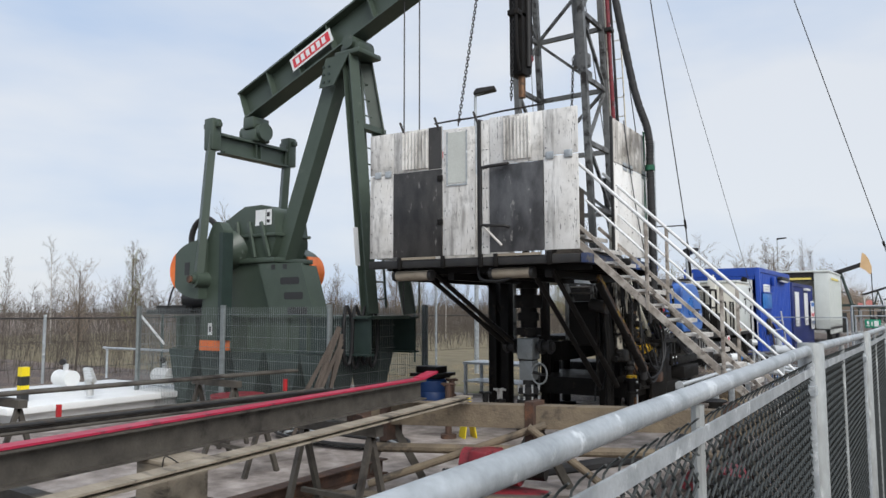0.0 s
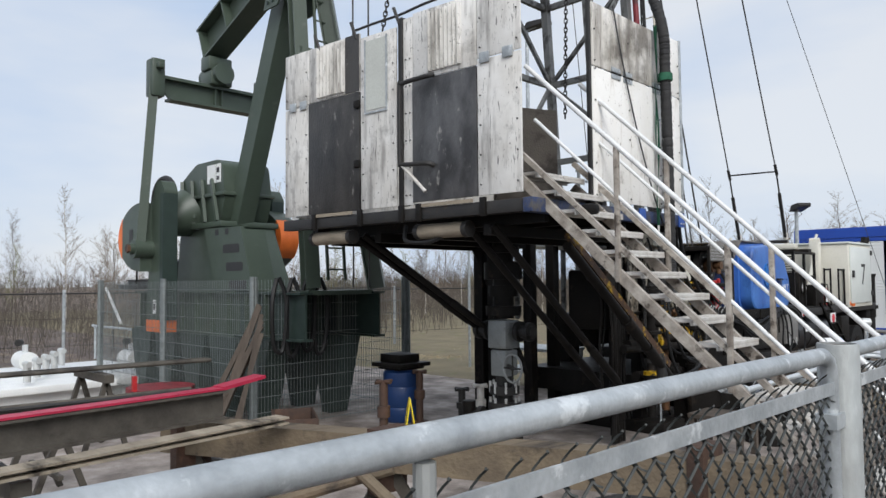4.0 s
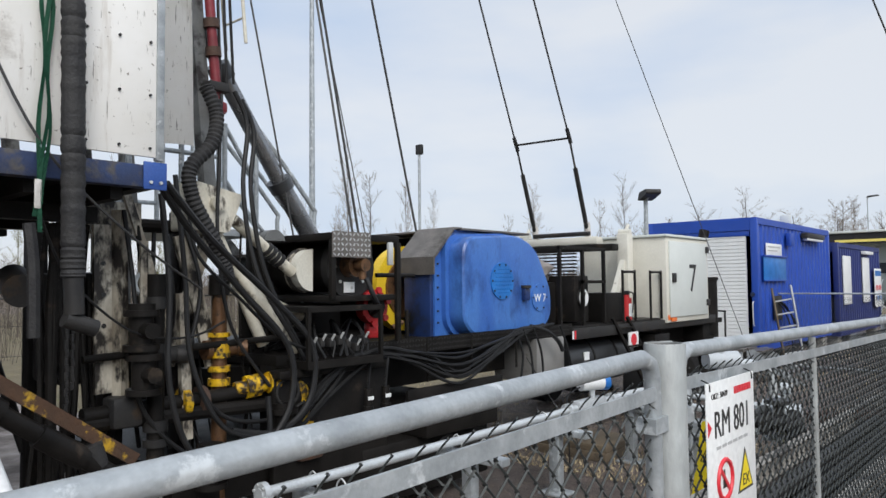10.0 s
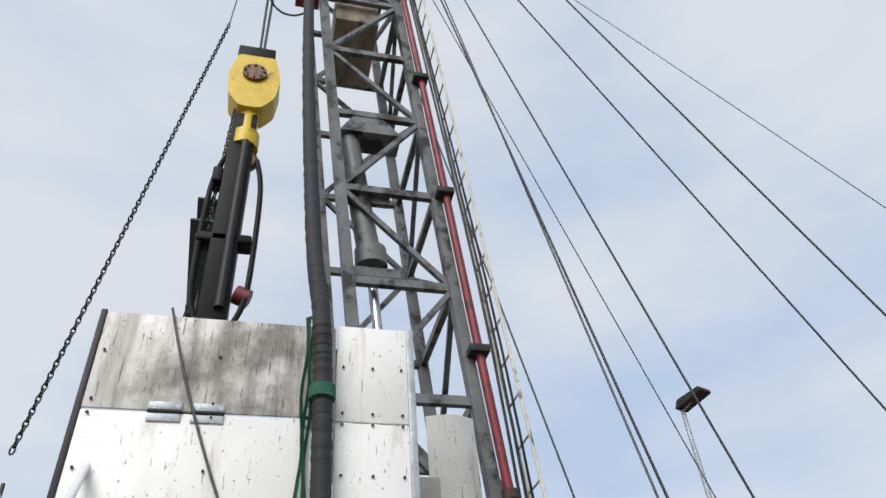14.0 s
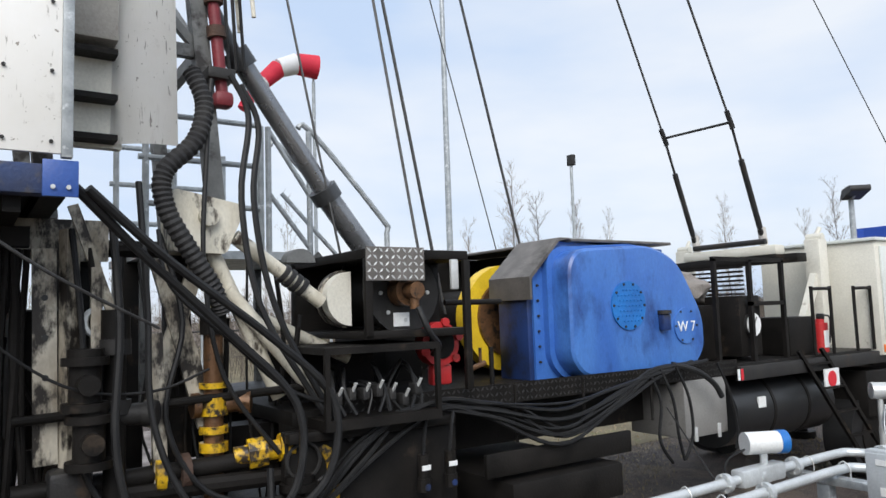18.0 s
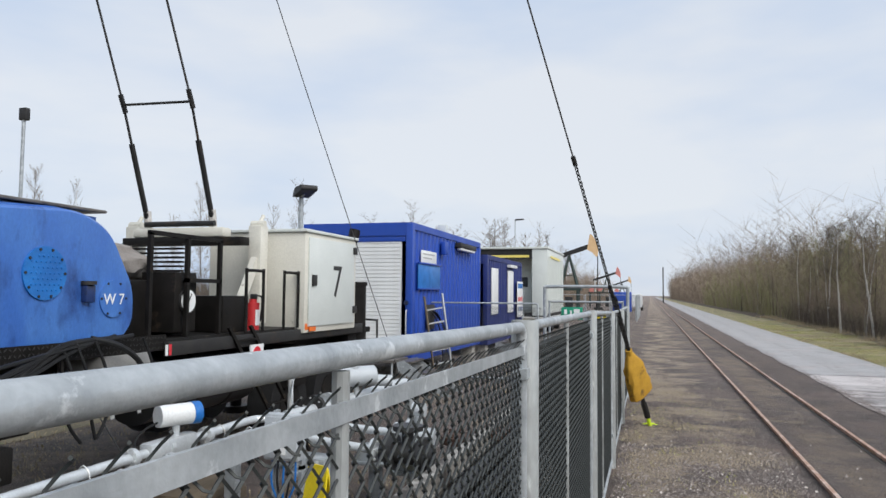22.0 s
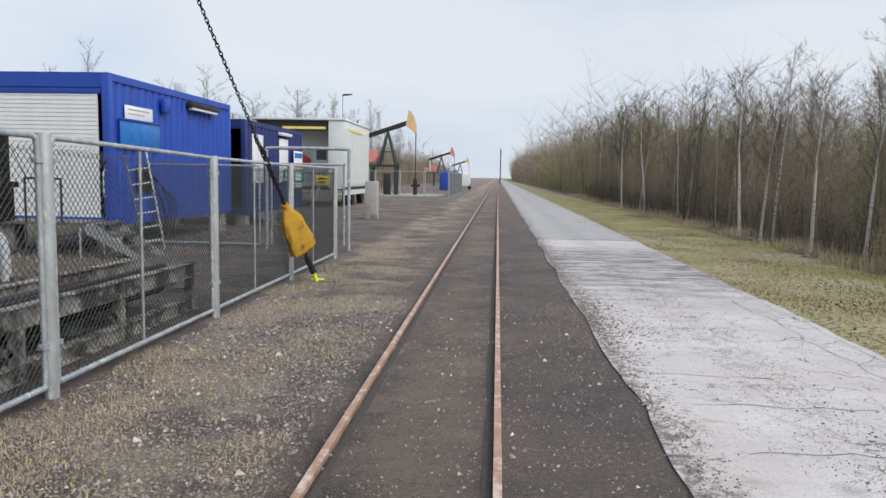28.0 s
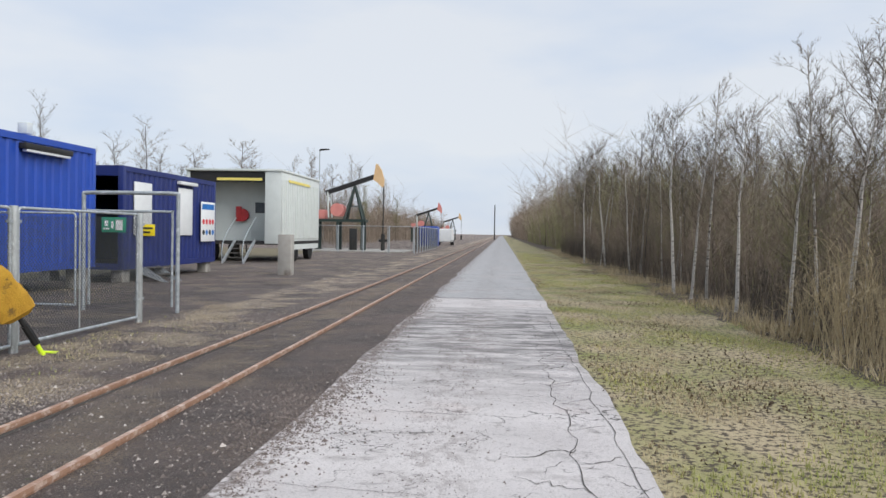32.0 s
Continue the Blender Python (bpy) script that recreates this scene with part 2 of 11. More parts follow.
M_BAG = mat("ochre_canvas", (0.58, 0.33, 0.03), (0.42, 0.22, 0.02), 0.8, 0, 7, 0.4, third=(0.16, 0.09, 0.02), third_at=0.62, third_scale=5)
M_NEON = mat("neon_yellow_tape", (0.75, 0.95, 0.03), (0.6, 0.85, 0.03), 0.6, 0, 20, 0.1)
M_RED = mat("red_paint", (0.55, 0.03, 0.03), (0.40, 0.02, 0.025), 0.45, 0, 8, 0.1, third=(0.10, 0.03, 0.02), third_at=0.66)
M_REDPIPE = mat("dull_red_pipe", (0.24, 0.024, 0.034), (0.15, 0.018, 0.024), 0.5, 0, 8, 0.15, third=(0.04, 0.02, 0.018), third_at=0.60, third_scale=7)
M_REDTAPE = mat("crimson_cover_strip", (0.45, 0.02, 0.06), (0.34, 0.015, 0.045), 0.5, 0, 8, 0.1, third=(0.12, 0.02, 0.03), third_at=0.62, third_scale=6)
M_RUST = mat("rusty_steel", (0.095, 0.05, 0.032), (0.05, 0.033, 0.026), 0.75, 0.1, 9, 0.3, third=(0.16, 0.075, 0.04), third_at=0.62)
M_RAILTOP = mat("rust_brown_rail", (0.50, 0.30, 0.205), (0.36, 0.20, 0.13), 0.45, 0.2, 6, 0.15, third=(0.66, 0.50, 0.41), third_at=0.56, third_scale=9)
M_HBEAM = mat("weathered_steel_beam", (0.11, 0.098, 0.08), (0.06, 0.052, 0.043), 0.65, 0.2, 7, 0.2, third=(0.03, 0.024, 0.02), third_at=0.58)
M_WOOD = mat("weathered_timber", (0.20, 0.155, 0.10), (0.11, 0.085, 0.06), 0.8, 0, 6, 0.4, 40, third=(0.03, 0.024, 0.02), third_at=0.60, stretch=(1, 0.15, 1))
M_OLDWOOD = mat("grey_old_planks", (0.12, 0.095, 0.075), (0.055, 0.044, 0.036), 0.85, 0, 9, 0.5, 40, stretch=(1, 1, 0.2))
M_PALEWOOD = mat("dusty_pale_board", (0.34, 0.29, 0.22), (0.20, 0.168, 0.125), 0.8, 0, 7, 0.3, spread=0.3, stretch=(0.3, 1, 1), third=(0.06, 0.048, 0.036), third_at=0.60, third_scale=4)
M_BRASS = mat("dull_bronze", (0.20, 0.10, 0.045), (0.10, 0.055, 0.03), 0.42, 0.4, 16, 0.2, third=(0.03, 0.022, 0.016), third_at=0.58, third_scale=14)
M_CHROME = mat("polished_cylinder", (0.55, 0.56, 0.57), (0.42, 0.43, 0.45), 0.22, 0.9, 4, 0.03)
M_CYL = mat("dark_hydraulic_tube", (0.10, 0.105, 0.11), (0.07, 0.072, 0.075), 0.35, 0.6, 4, 0.05)
M_MAST = mat("grey_mast_paint", (0.19, 0.195, 0.19), (0.11, 0.112, 0.11), 0.5, 0.1, 6, 0.12, third=(0.025, 0.022, 0.02), third_at=0.55, third_scale=4)
M_CHECK = mat("checker_plate", (0.22, 0.20, 0.18), (0.12, 0.11, 0.10), 0.4, 0.4, 7, 0.12, third=(0.05, 0.042, 0.034), third_at=0.6)
M_PIPE = mat("silver_pipe_paint", (0.66, 0.69, 0.70), (0.50, 0.525, 0.535), 0.38, 0.35, 6, 0.06, third=(0.35, 0.35, 0.34), third_at=0.72)
M_CONC = mat("poured_concrete", (0.42, 0.40, 0.36), (0.33, 0.31, 0.28), 0.85, 0, 5, 0.25, third=(0.18, 0.15, 0.13), third_at=0.6, third_scale=1.6)
M_CONCW = mat("dusty_concrete_pad", (0.45, 0.395, 0.36), (0.27, 0.232, 0.205), 0.85, 0, 3.2, 0.4, 60, spread=0.3, third=(0.11, 0.09, 0.078), third_at=0.54, third_scale=1.3, third_soft=0.12)
M_GLASS = mat("dark_lamp_glass", (0.03, 0.035, 0.04), (0.05, 0.05, 0.055), 0.12, 0, 3, 0.0)
M_SIGNW = mat("white_sign_plate", (0.82, 0.83, 0.82), (0.76, 0.77, 0.76), 0.35, 0, 4, 0.02)
M_SIGNGRN = mat("sign_green", (0.01, 0.30, 0.17), (0.01, 0.26, 0.15), 0.4, 0, 4, 0.02)
M_INK = mat("printed_black", (0.02, 0.02, 0.02), (0.03, 0.03, 0.03), 0.5, 0, 4, 0.0)
M_INKRED = mat("printed_red", (0.70, 0.03, 0.05), (0.6, 0.03, 0.04), 0.45, 0, 4, 0.0)
M_INKGREY = mat("printed_grey", (0.45, 0.45, 0.45), (0.4, 0.4, 0.4), 0.5, 0, 4, 0.0)
M_TEXTW = mat("white_lettering", (0.85, 0.85, 0.84), (0.78, 0.78, 0.77), 0.45, 0, 8, 0.0)
M_TARP = mat("bright_blue_tarp", (0.02, 0.19, 0.56), (0.015, 0.13, 0.42), 0.4, 0, 5, 0.1, spread=0.35)
M_BARREL = mat("blue_plastic_barrel", (0.016, 0.05, 0.17), (0.012, 0.04, 0.13), 0.4, 0, 4, 0.05)
M_NETGRN = mat("green_webbing", (0.02, 0.13, 0.07), (0.015, 0.09, 0.05), 0.8, 0, 25, 0.3)
M_SOCKR = mat("windsock_red", (0.72, 0.03, 0.06), (0.6, 0.02, 0.05), 0.7, 0, 6, 0.1)
M_SOCKW = mat("windsock_white", (0.80, 0.80, 0.80), (0.72, 0.72, 0.72), 0.7, 0, 6, 0.1)
M_CABLE = mat("wire_rope", (0.05, 0.05, 0.052), (0.09, 0.088, 0.085), 0.5, 0.5, 30, 0.2)
M_BARK = mat("grey_brown_bark", (0.115, 0.094, 0.078), (0.06, 0.05, 0.042), 0.9, 0, 8, 0.5, 30, per=0.3)
M_BIRCH = mat("birch_bark", (0.62, 0.59, 0.54), (0.42, 0.38, 0.34), 0.8, 0, 6, 0.3, third=(0.06, 0.05, 0.045), third_at=0.58, third_scale=5, stretch=(1, 1, 2.5), per=0.15)
M_TWIG = mat("bare_twigs", (0.20, 0.155, 0.115), (0.12, 0.098, 0.075), 0.9, 0, 2, 0.0, per=0.35)
M_BUD = mat("budding_twigs", (0.21, 0.205, 0.085), (0.15, 0.15, 0.07), 0.9, 0, 2, 0.0, per=0.3)
M_LIGHTTUBE = mat("yellowed_lamp_tube", (0.9, 0.75, 0.2), (0.8, 0.66, 0.15), 0.4, 0, 4, 0.0)

M_BRACE = mat("rusty_yellow_paint", (0.10, 0.05, 0.025), (0.05, 0.03, 0.02), 0.6, 0.1, 7, 0.25, third=(0.55, 0.33, 0.02), third_at=0.60, third_scale=8)
M_TOOLBOX = mat("dull_stainless", (0.34, 0.335, 0.32), (0.25, 0.24, 0.225), 0.4, 0.3, 3, 0.05, third=(0.08, 0.068, 0.055), third_at=0.66, third_scale=2.5)
M_STAIRDK = mat("stained_stair_frame", (0.44, 0.40, 0.35), (0.22, 0.19, 0.16), 0.6, 0.1, 8, 0.25, spread=0.3, third=(0.06, 0.045, 0.035), third_at=0.60, third_scale=9)
M_RACK = mat("muddy_rack_steel", (0.42, 0.40, 0.36), (0.22, 0.20, 0.175), 0.7, 0.1, 9, 0.2, spread=0.3, third=(0.05, 0.042, 0.036), third_at=0.53, third_scale=3)
M_CHIPPED = mat("chipped_cream_steel", (0.56, 0.52, 0.43), (0.30, 0.26, 0.2), 0.55, 0, 8, 0.15, spread=0.3, third=(0.022, 0.018, 0.015), third_at=0.50, third_scale=7, stretch=(1, 1, 0.5))
M_CREAMCL = mat("clean_cream_paint", (0.70, 0.68, 0.60), (0.62, 0.60, 0.52), 0.48, 0, 4, 0.06, third=(0.34, 0.30, 0.24), third_at=0.70, third_scale=5)
M_YELBLOCK = mat("scuffed_yellow_enamel", (0.80, 0.56, 0.03), (0.62, 0.40, 0.02), 0.42, 0, 6, 0.1, third=(0.07, 0.05, 0.03), third_at=0.66, third_scale=4)
M_POST = mat("weathered_post", (0.38, 0.40, 0.395), (0.25, 0.255, 0.245), 0.55, 0.15, 10, 0.15, spread=0.3, third=(0.56, 0.58, 0.57), third_at=0.62, third_scale=7, stretch=(1, 1, 0.4))


# ---------------------------------------------------------------- building helpers
def bm_box(bm, lo, hi, m=None, bevel=0.0):
    """An axis-aligned block from corner to corner, turned by m."""
    lo, hi = Vector(lo), Vector(hi)
    made = bmesh.ops.create_cube(bm, size=1.0)["verts"]
    t = Matrix.Translation((lo + hi) / 2) @ Matrix.Diagonal((*(hi - lo), 1))
    bmesh.ops.transform(bm, matrix=(m @ t) if m else t, verts=made)
    if bevel:
        edges = {e for v in made for e in v.link_edges}
        bmesh.ops.bevel(bm, geom=list(edges), offset=bevel, segments=2, affect="EDGES", profile=0.5)
    return made


def bm_rod(bm, a, b, r, r2=None, seg=10, caps=True):
    a, b = Vector(a), Vector(b)
    d = b - a
    m = Matrix.Translation((a + b) / 2) @ d.to_track_quat("Z", "Y").to_matrix().to_4x4()
    return bmesh.ops.create_cone(bm, cap_ends=caps, segments=seg, radius1=r, radius2=r if r2 is None else r2, depth=d.length, matrix=m)["verts"]


def bm_beam(bm, a, b, w, h, up=(0, 0, 1)):
    """A rectangular bar from a to b, w wide and h high."""
    a, b = Vector(a), Vector(b)
    y = (b - a).normalized()
    x = y.cross(Vector(up))
    if x.length < 1e-4:
        x = y.cross(Vector((1, 0, 0)))
    x.normalize()
    z = x.cross(y)
    m = Matrix((x, y, z)).transposed().to_4x4()
    m.translation = (a + b) / 2
    made = bmesh.ops.create_cube(bm, size=1.0)["verts"]
    bmesh.ops.transform(bm, matrix=m @ Matrix.Diagonal((w, (b - a).length, h, 1)), verts=made)
    return made


def bm_ibeam(bm, a, b, w, h, t=0.02):
    """A rolled H section from a to b with its web upright."""
    a, b = Vector(a), Vector(b)
    y = (b - a).normalized()
    x = y.cross(Vector((0, 0, 1)))
    if x.length < 1e-4:
        x = Vector((1, 0, 0))
    z = x.normalized().cross(y).normalized()
    bm_beam(bm, a + z * (h / 2 - t / 2), b + z * (h / 2 - t / 2), w, t, z)
    bm_beam(bm, a - z * (h / 2 - t / 2), b - z * (h / 2 - t / 2), w, t, z)
    bm_beam(bm, a, b, t, h - 2 * t, z)


def smooth_line(points, steps=6):
    """A rounded line through the points."""
    p = [Vector(q) for q in points]
    if len(p) < 3:
        return p
    out = []
    for i in range(len(p) - 1):
        p0, p1, p2, p3 = p[max(i - 1, 0)], p[i], p[i + 1], p[min(i + 2, len(p) - 1)]
        for s in range(steps):
            t = s / steps
            out.append(0.5 * ((2 * p1) + (p2 - p0) * t + (2 * p0 - 5 * p1 + 4 * p2 - p3) * t * t + (3 * p1 - p0 - 3 * p2 + p3) * t ** 3))
    return out + [p[-1]]


def bm_tube(bm, line, r, seg=8, ends=None):
    """A tube along a line of points; r may be a list."""
    line = [Vector(q) for q in line]
    rings = []
    ref = Vector((0, 0, 1))
    for i, q in enumerate(line):
        d = (line[min(i + 1, len(line) - 1)] - line[max(i - 1, 0)]).normalized()
        x = ref - d * ref.dot(d)
        if x.length < 0.05:
            x = Vector((1, 0, 0)) - d * d.x
        x.normalize()
        ref = x
        y = d.cross(x)
        rad = r[i] if isinstance(r, (list, tuple)) else r
        rings.append([bm.verts.new(q + x * (rad * math.cos(2 * math.pi * k / seg)) + y * (rad * math.sin(2 * math.pi * k / seg))) for k in range(seg)])
    for u, v in zip(rings, rings[1:]):
        for k in range(seg):
            bm.faces.new((u[k], u[(k + 1) % seg], v[(k + 1) % seg], v[k]))
    bm.faces.new(list(reversed(rings[0])))
    bm.faces.new(rings[-1])


def bm_prism(bm, outline, axis, lo, hi):
    """A plate: an outline of pairs in the two other axes (in order x, y, z), from lo to hi along axis."""
    def at(p, d):
        q = list(p)
        q.insert("xyz".index(axis), d)
        return bm.verts.new(q)
    a, b = [at(p, lo) for p in outline], [at(p, hi) for p in outline]
    n = len(a)
    f1, f2 = bm.faces.new(a), bm.faces.new(list(reversed(b)))
    for i in range(n):
        bm.faces.new((a[i], b[i], b[(i + 1) % n], a[(i + 1) % n]))
    bmesh.ops.recalc_face_normals(bm, faces=bm.faces[:])
    return a + b


def rounded(points, r, steps=5):
    """An outline of pairs with its corners rounded by r."""
    out = []
    n = len(points)
    for i in range(n):
        p, a, b = Vector(points[i]), Vector(points[i - 1]), Vector(points[(i + 1) % n])
        da, db = (a - p).normalized(), (b - p).normalized()
        rr = min(r, (a - p).length * 0.45, (b - p).length * 0.45)
        s, e = p + da * rr, p + db * rr
        for k in range(steps + 1):
            t = k / steps
            out.append(tuple((1 - t) ** 2 * s + 2 * t * (1 - t) * p + t * t * e))
    return out


def mesh_of(bm, material, smooth=False, name="mesh"):
    me = bpy.data.meshes.new(name)
    bm.to_mesh(me)
    bm.free()
    me.materials.append(material)
    if smooth:
        for p in me.polygons:
            p.use_smooth = True
        me.set_sharp_from_angle(angle=radians(35))
    return me


def part(name, bm, material, parent, label="", smooth=True):
    """One mesh object under a thing or under a part."""
    ob = new(name, mesh_of(bm, material, smooth, name))
    ob.parent = parent
    return tagged(ob, label)


def thing(name, label, category, at=(0, 0, 0), group="", kind=""):
    """An Empty at a thing's base, under which its parts go (in its own coordinates)."""
    ob = new(name)
    ob.location = at
    ob.empty_display_size = 0.1
    return tagged(ob, label, category, group, kind)


def solid(name, bm, material, label, category, at=(0, 0, 0), group="", kind="", smooth=True):
    """A thing of one mesh."""
    ob = new(name, mesh_of(bm, material, smooth, name))
    ob.location = at
    return tagged(ob, label, category, group, kind)


def B(*boxes, bevel=0.0):
    """A bmesh of blocks (lo, hi)."""
    bm = bmesh.new()
    for lo, hi in boxes:
        bm_box(bm, lo, hi, None, bevel)
    return bm


def R(*rods, seg=10):
    """A bmesh of rods (a, b, r)."""
    bm = bmesh.new()
    for a, b, r in rods:
        bm_rod(bm, a, b, r, seg=seg)
    return bm


def T(line, r, seg=8, steps=6):
    bm = bmesh.new()
    bm_tube(bm, smooth_line(line, steps), r, seg)
    return bm


def BEAMS(*beams):
    bm = bmesh.new()
    for a, b, w, h in beams:
        bm_beam(bm, a, b, w, h)
    return bm


def PR(outline, axis, lo, hi):
    bm = bmesh.new()
    bm_prism(bm, outline, axis, lo, hi)
    return bm


def letters(text, size, material, parent, m, depth=0.002, name="lettering"):
    """Raised letters in the built-in font, turned into a mesh part."""
    cu = bpy.data.curves.new(name, "FONT")
    cu.body, cu.size, cu.extrude, cu.align_x, cu.align_y = text, size, depth, "CENTER", "CENTER"
    cu.resolution_u = 3
    tmp = bpy.data.objects.new(name + "_draft", cu)
    me = bpy.data.meshes.new_from_object(tmp)
    bpy.data.objects.remove(tmp)
    bpy.data.curves.remove(cu)
    me.materials.clear()
    me.materials.append(material)
    me.transform(m)
    ob = new(name, me)
    ob.parent = parent
    return ob


def ngon(cx, cy, r, n=20, turn=0.0):
    return [(cx + r * math.cos(2 * math.pi * k / n + turn), cy + r * math.sin(2 * math.pi * k / n + turn)) for k in range(n)]


# ---------------------------------------------------------------- ground, road, track
def vor_tone(n, l, vor):
    """Pebble colours, from dark brown to pale grey, one for each stone."""
    sep = n.new("ShaderNodeSeparateColor")
    l.new(vor.outputs["Color"], sep.inputs[0])
    ramp = n.new("ShaderNodeValToRGB")
    ramp.color_ramp.elements[0].position, ramp.color_ramp.elements[0].color = 0.35, (0.14, 0.112, 0.10, 1)
    ramp.color_ramp.elements[1].position, ramp.color_ramp.elements[1].color = 0.95, (0.58, 0.52, 0.47, 1)
    l.new(sep.outputs[0], ramp.inputs["Fac"])
    return ramp.outputs["Color"]


def ground_material():
    """Cinder gravel with drier pale patches and straw-coloured turf by the fence."""
    m = bpy.data.materials.new("cinder_gravel_ground")
    m.use_nodes = True
    n, l = m.node_tree.nodes, m.node_tree.links
    b = n["Principled BSDF"]
    co = n.new("ShaderNodeTexCoord")

    def tex(scale, detail, rough=0.6):
        t = n.new("ShaderNodeTexNoise")
        t.inputs["Scale"].default_value, t.inputs["Detail"].default_value, t.inputs["Roughness"].default_value = scale, detail, rough
        l.new(co.outputs["Object"], t.inputs["Vector"])
        return t.outputs["Fac"]

    def step(src, lo, hi):
        s = n.new("ShaderNodeMapRange")
        s.inputs[1].default_value, s.inputs[2].default_value = lo, hi
        l.new(src, s.inputs[0])
        return s.outputs[0]

    def blend(f, a, c):
        x = n.new("ShaderNodeMix")
        x.data_type = "RGBA"
        l.new(f, x.inputs[0])
        for i, v in ((6, a), (7, c)):
            if isinstance(v, tuple):
                x.inputs[i].default_value = (*v, 1)
            else:
                l.new(v, x.inputs[i])
        return x.outputs[2]

    base = blend(step(tex(5, 8, 0.75), 0.38, 0.62), (0.130, 0.104, 0.094), (0.225, 0.182, 0.162))
    base = blend(step(tex(0.55, 6), 0.46, 0.66), base, (0.265, 0.198, 0.170))
    base = blend(step(tex(0.7, 9, 0.75), 0.50, 0.60), base, (0.118, 0.092, 0.082))
    base = blend(step(tex(90, 4, 0.8), 0.53, 0.62), base, (0.40, 0.35, 0.315))
    base = blend(step(tex(70, 4, 0.8), 0.45, 0.37), base, (0.048, 0.038, 0.035))
    for size, far, near, sparse in ((70, 0.30, 0.20, 0.60), (30, 0.24, 0.16, 0.80)):
        vor = n.new("ShaderNodeTexVoronoi")
        vor.inputs["Scale"].default_value = size
        l.new(co.outputs["Object"], vor.inputs["Vector"])
        sep = n.new("ShaderNodeSeparateColor")
        l.new(vor.outputs["Color"], sep.inputs[0])
        pick = n.new("ShaderNodeMath")
        pick.operation = "MULTIPLY"
        l.new(step(vor.outputs["Distance"], far, near), pick.inputs[0])
        l.new(step(sep.outputs[1], sparse, sparse + 0.02), pick.inputs[1])
        base = blend(pick.outputs[0], base, vor_tone(n, l, vor))
    mask = n.new("ShaderNodeMath")
    mask.operation = "MULTIPLY"
    l.new(step(tex(0.9, 8, 0.7), 0.50, 0.62), mask.inputs[0])
    l.new(step(tex(44, 6, 0.8), 0.47, 0.54), mask.inputs[1])
    base = blend(mask.outputs[0], base, (0.44, 0.35, 0.245))
    xyz = n.new("ShaderNodeSeparateXYZ")
    l.new(co.outputs["Object"], xyz.inputs[0])

    def both(a, c):
        k = n.new("ShaderNodeMath")
        k.operation = "MULTIPLY"
        l.new(a, k.inputs[0])
        l.new(c, k.inputs[1])
        return k.outputs[0]

    near = both(step(xyz.outputs["X"], 1.95, 1.35), step(xyz.outputs["X"], 0.05, 0.3))
    drift = both(near, step(tex(0.9, 7, 0.65), 0.46, 0.56))
    base = blend(both(drift, step(tex(38, 7, 0.85), 0.44, 0.53)), base, (0.60, 0.48, 0.345))
    base = blend(both(drift, step(tex(17, 9, 0.85), 0.57, 0.64)), base, (0.09, 0.068, 0.06))
    tan = both(step(xyz.outputs["X"], 2.25, 2.45), step(xyz.outputs["X"], 2.95, 2.7))
    base = blend(both(both(tan, step(tex(0.5, 5), 0.42, 0.6)), step(tex(26, 8, 0.8), 0.40, 0.58)), base, (0.36, 0.275, 0.195))
    base = blend(both(step(xyz.outputs["X"], 3.0, 3.3), both(step(tex(0.9, 7, 0.7), 0.42, 0.58), step(tex(30, 8, 0.8), 0.42, 0.55))), base, (0.19, 0.15, 0.137))
    base = blend(step(tex(1.9, 9, 0.75), 0.64, 0.70), base, (0.17, 0.19, 0.06))
    l.new(base, b.inputs["Base Color"])
    b.inputs["Roughness"].default_value = 0.92
    bp = n.new("ShaderNodeBump")
    bp.inputs["Strength"].default_value, bp.inputs["Distance"].default_value = 1.0, 0.10
    l.new(tex(55, 5, 0.75), bp.inputs["Height"])
    l.new(bp.outputs["Normal"], b.inputs["Normal"])
    return m


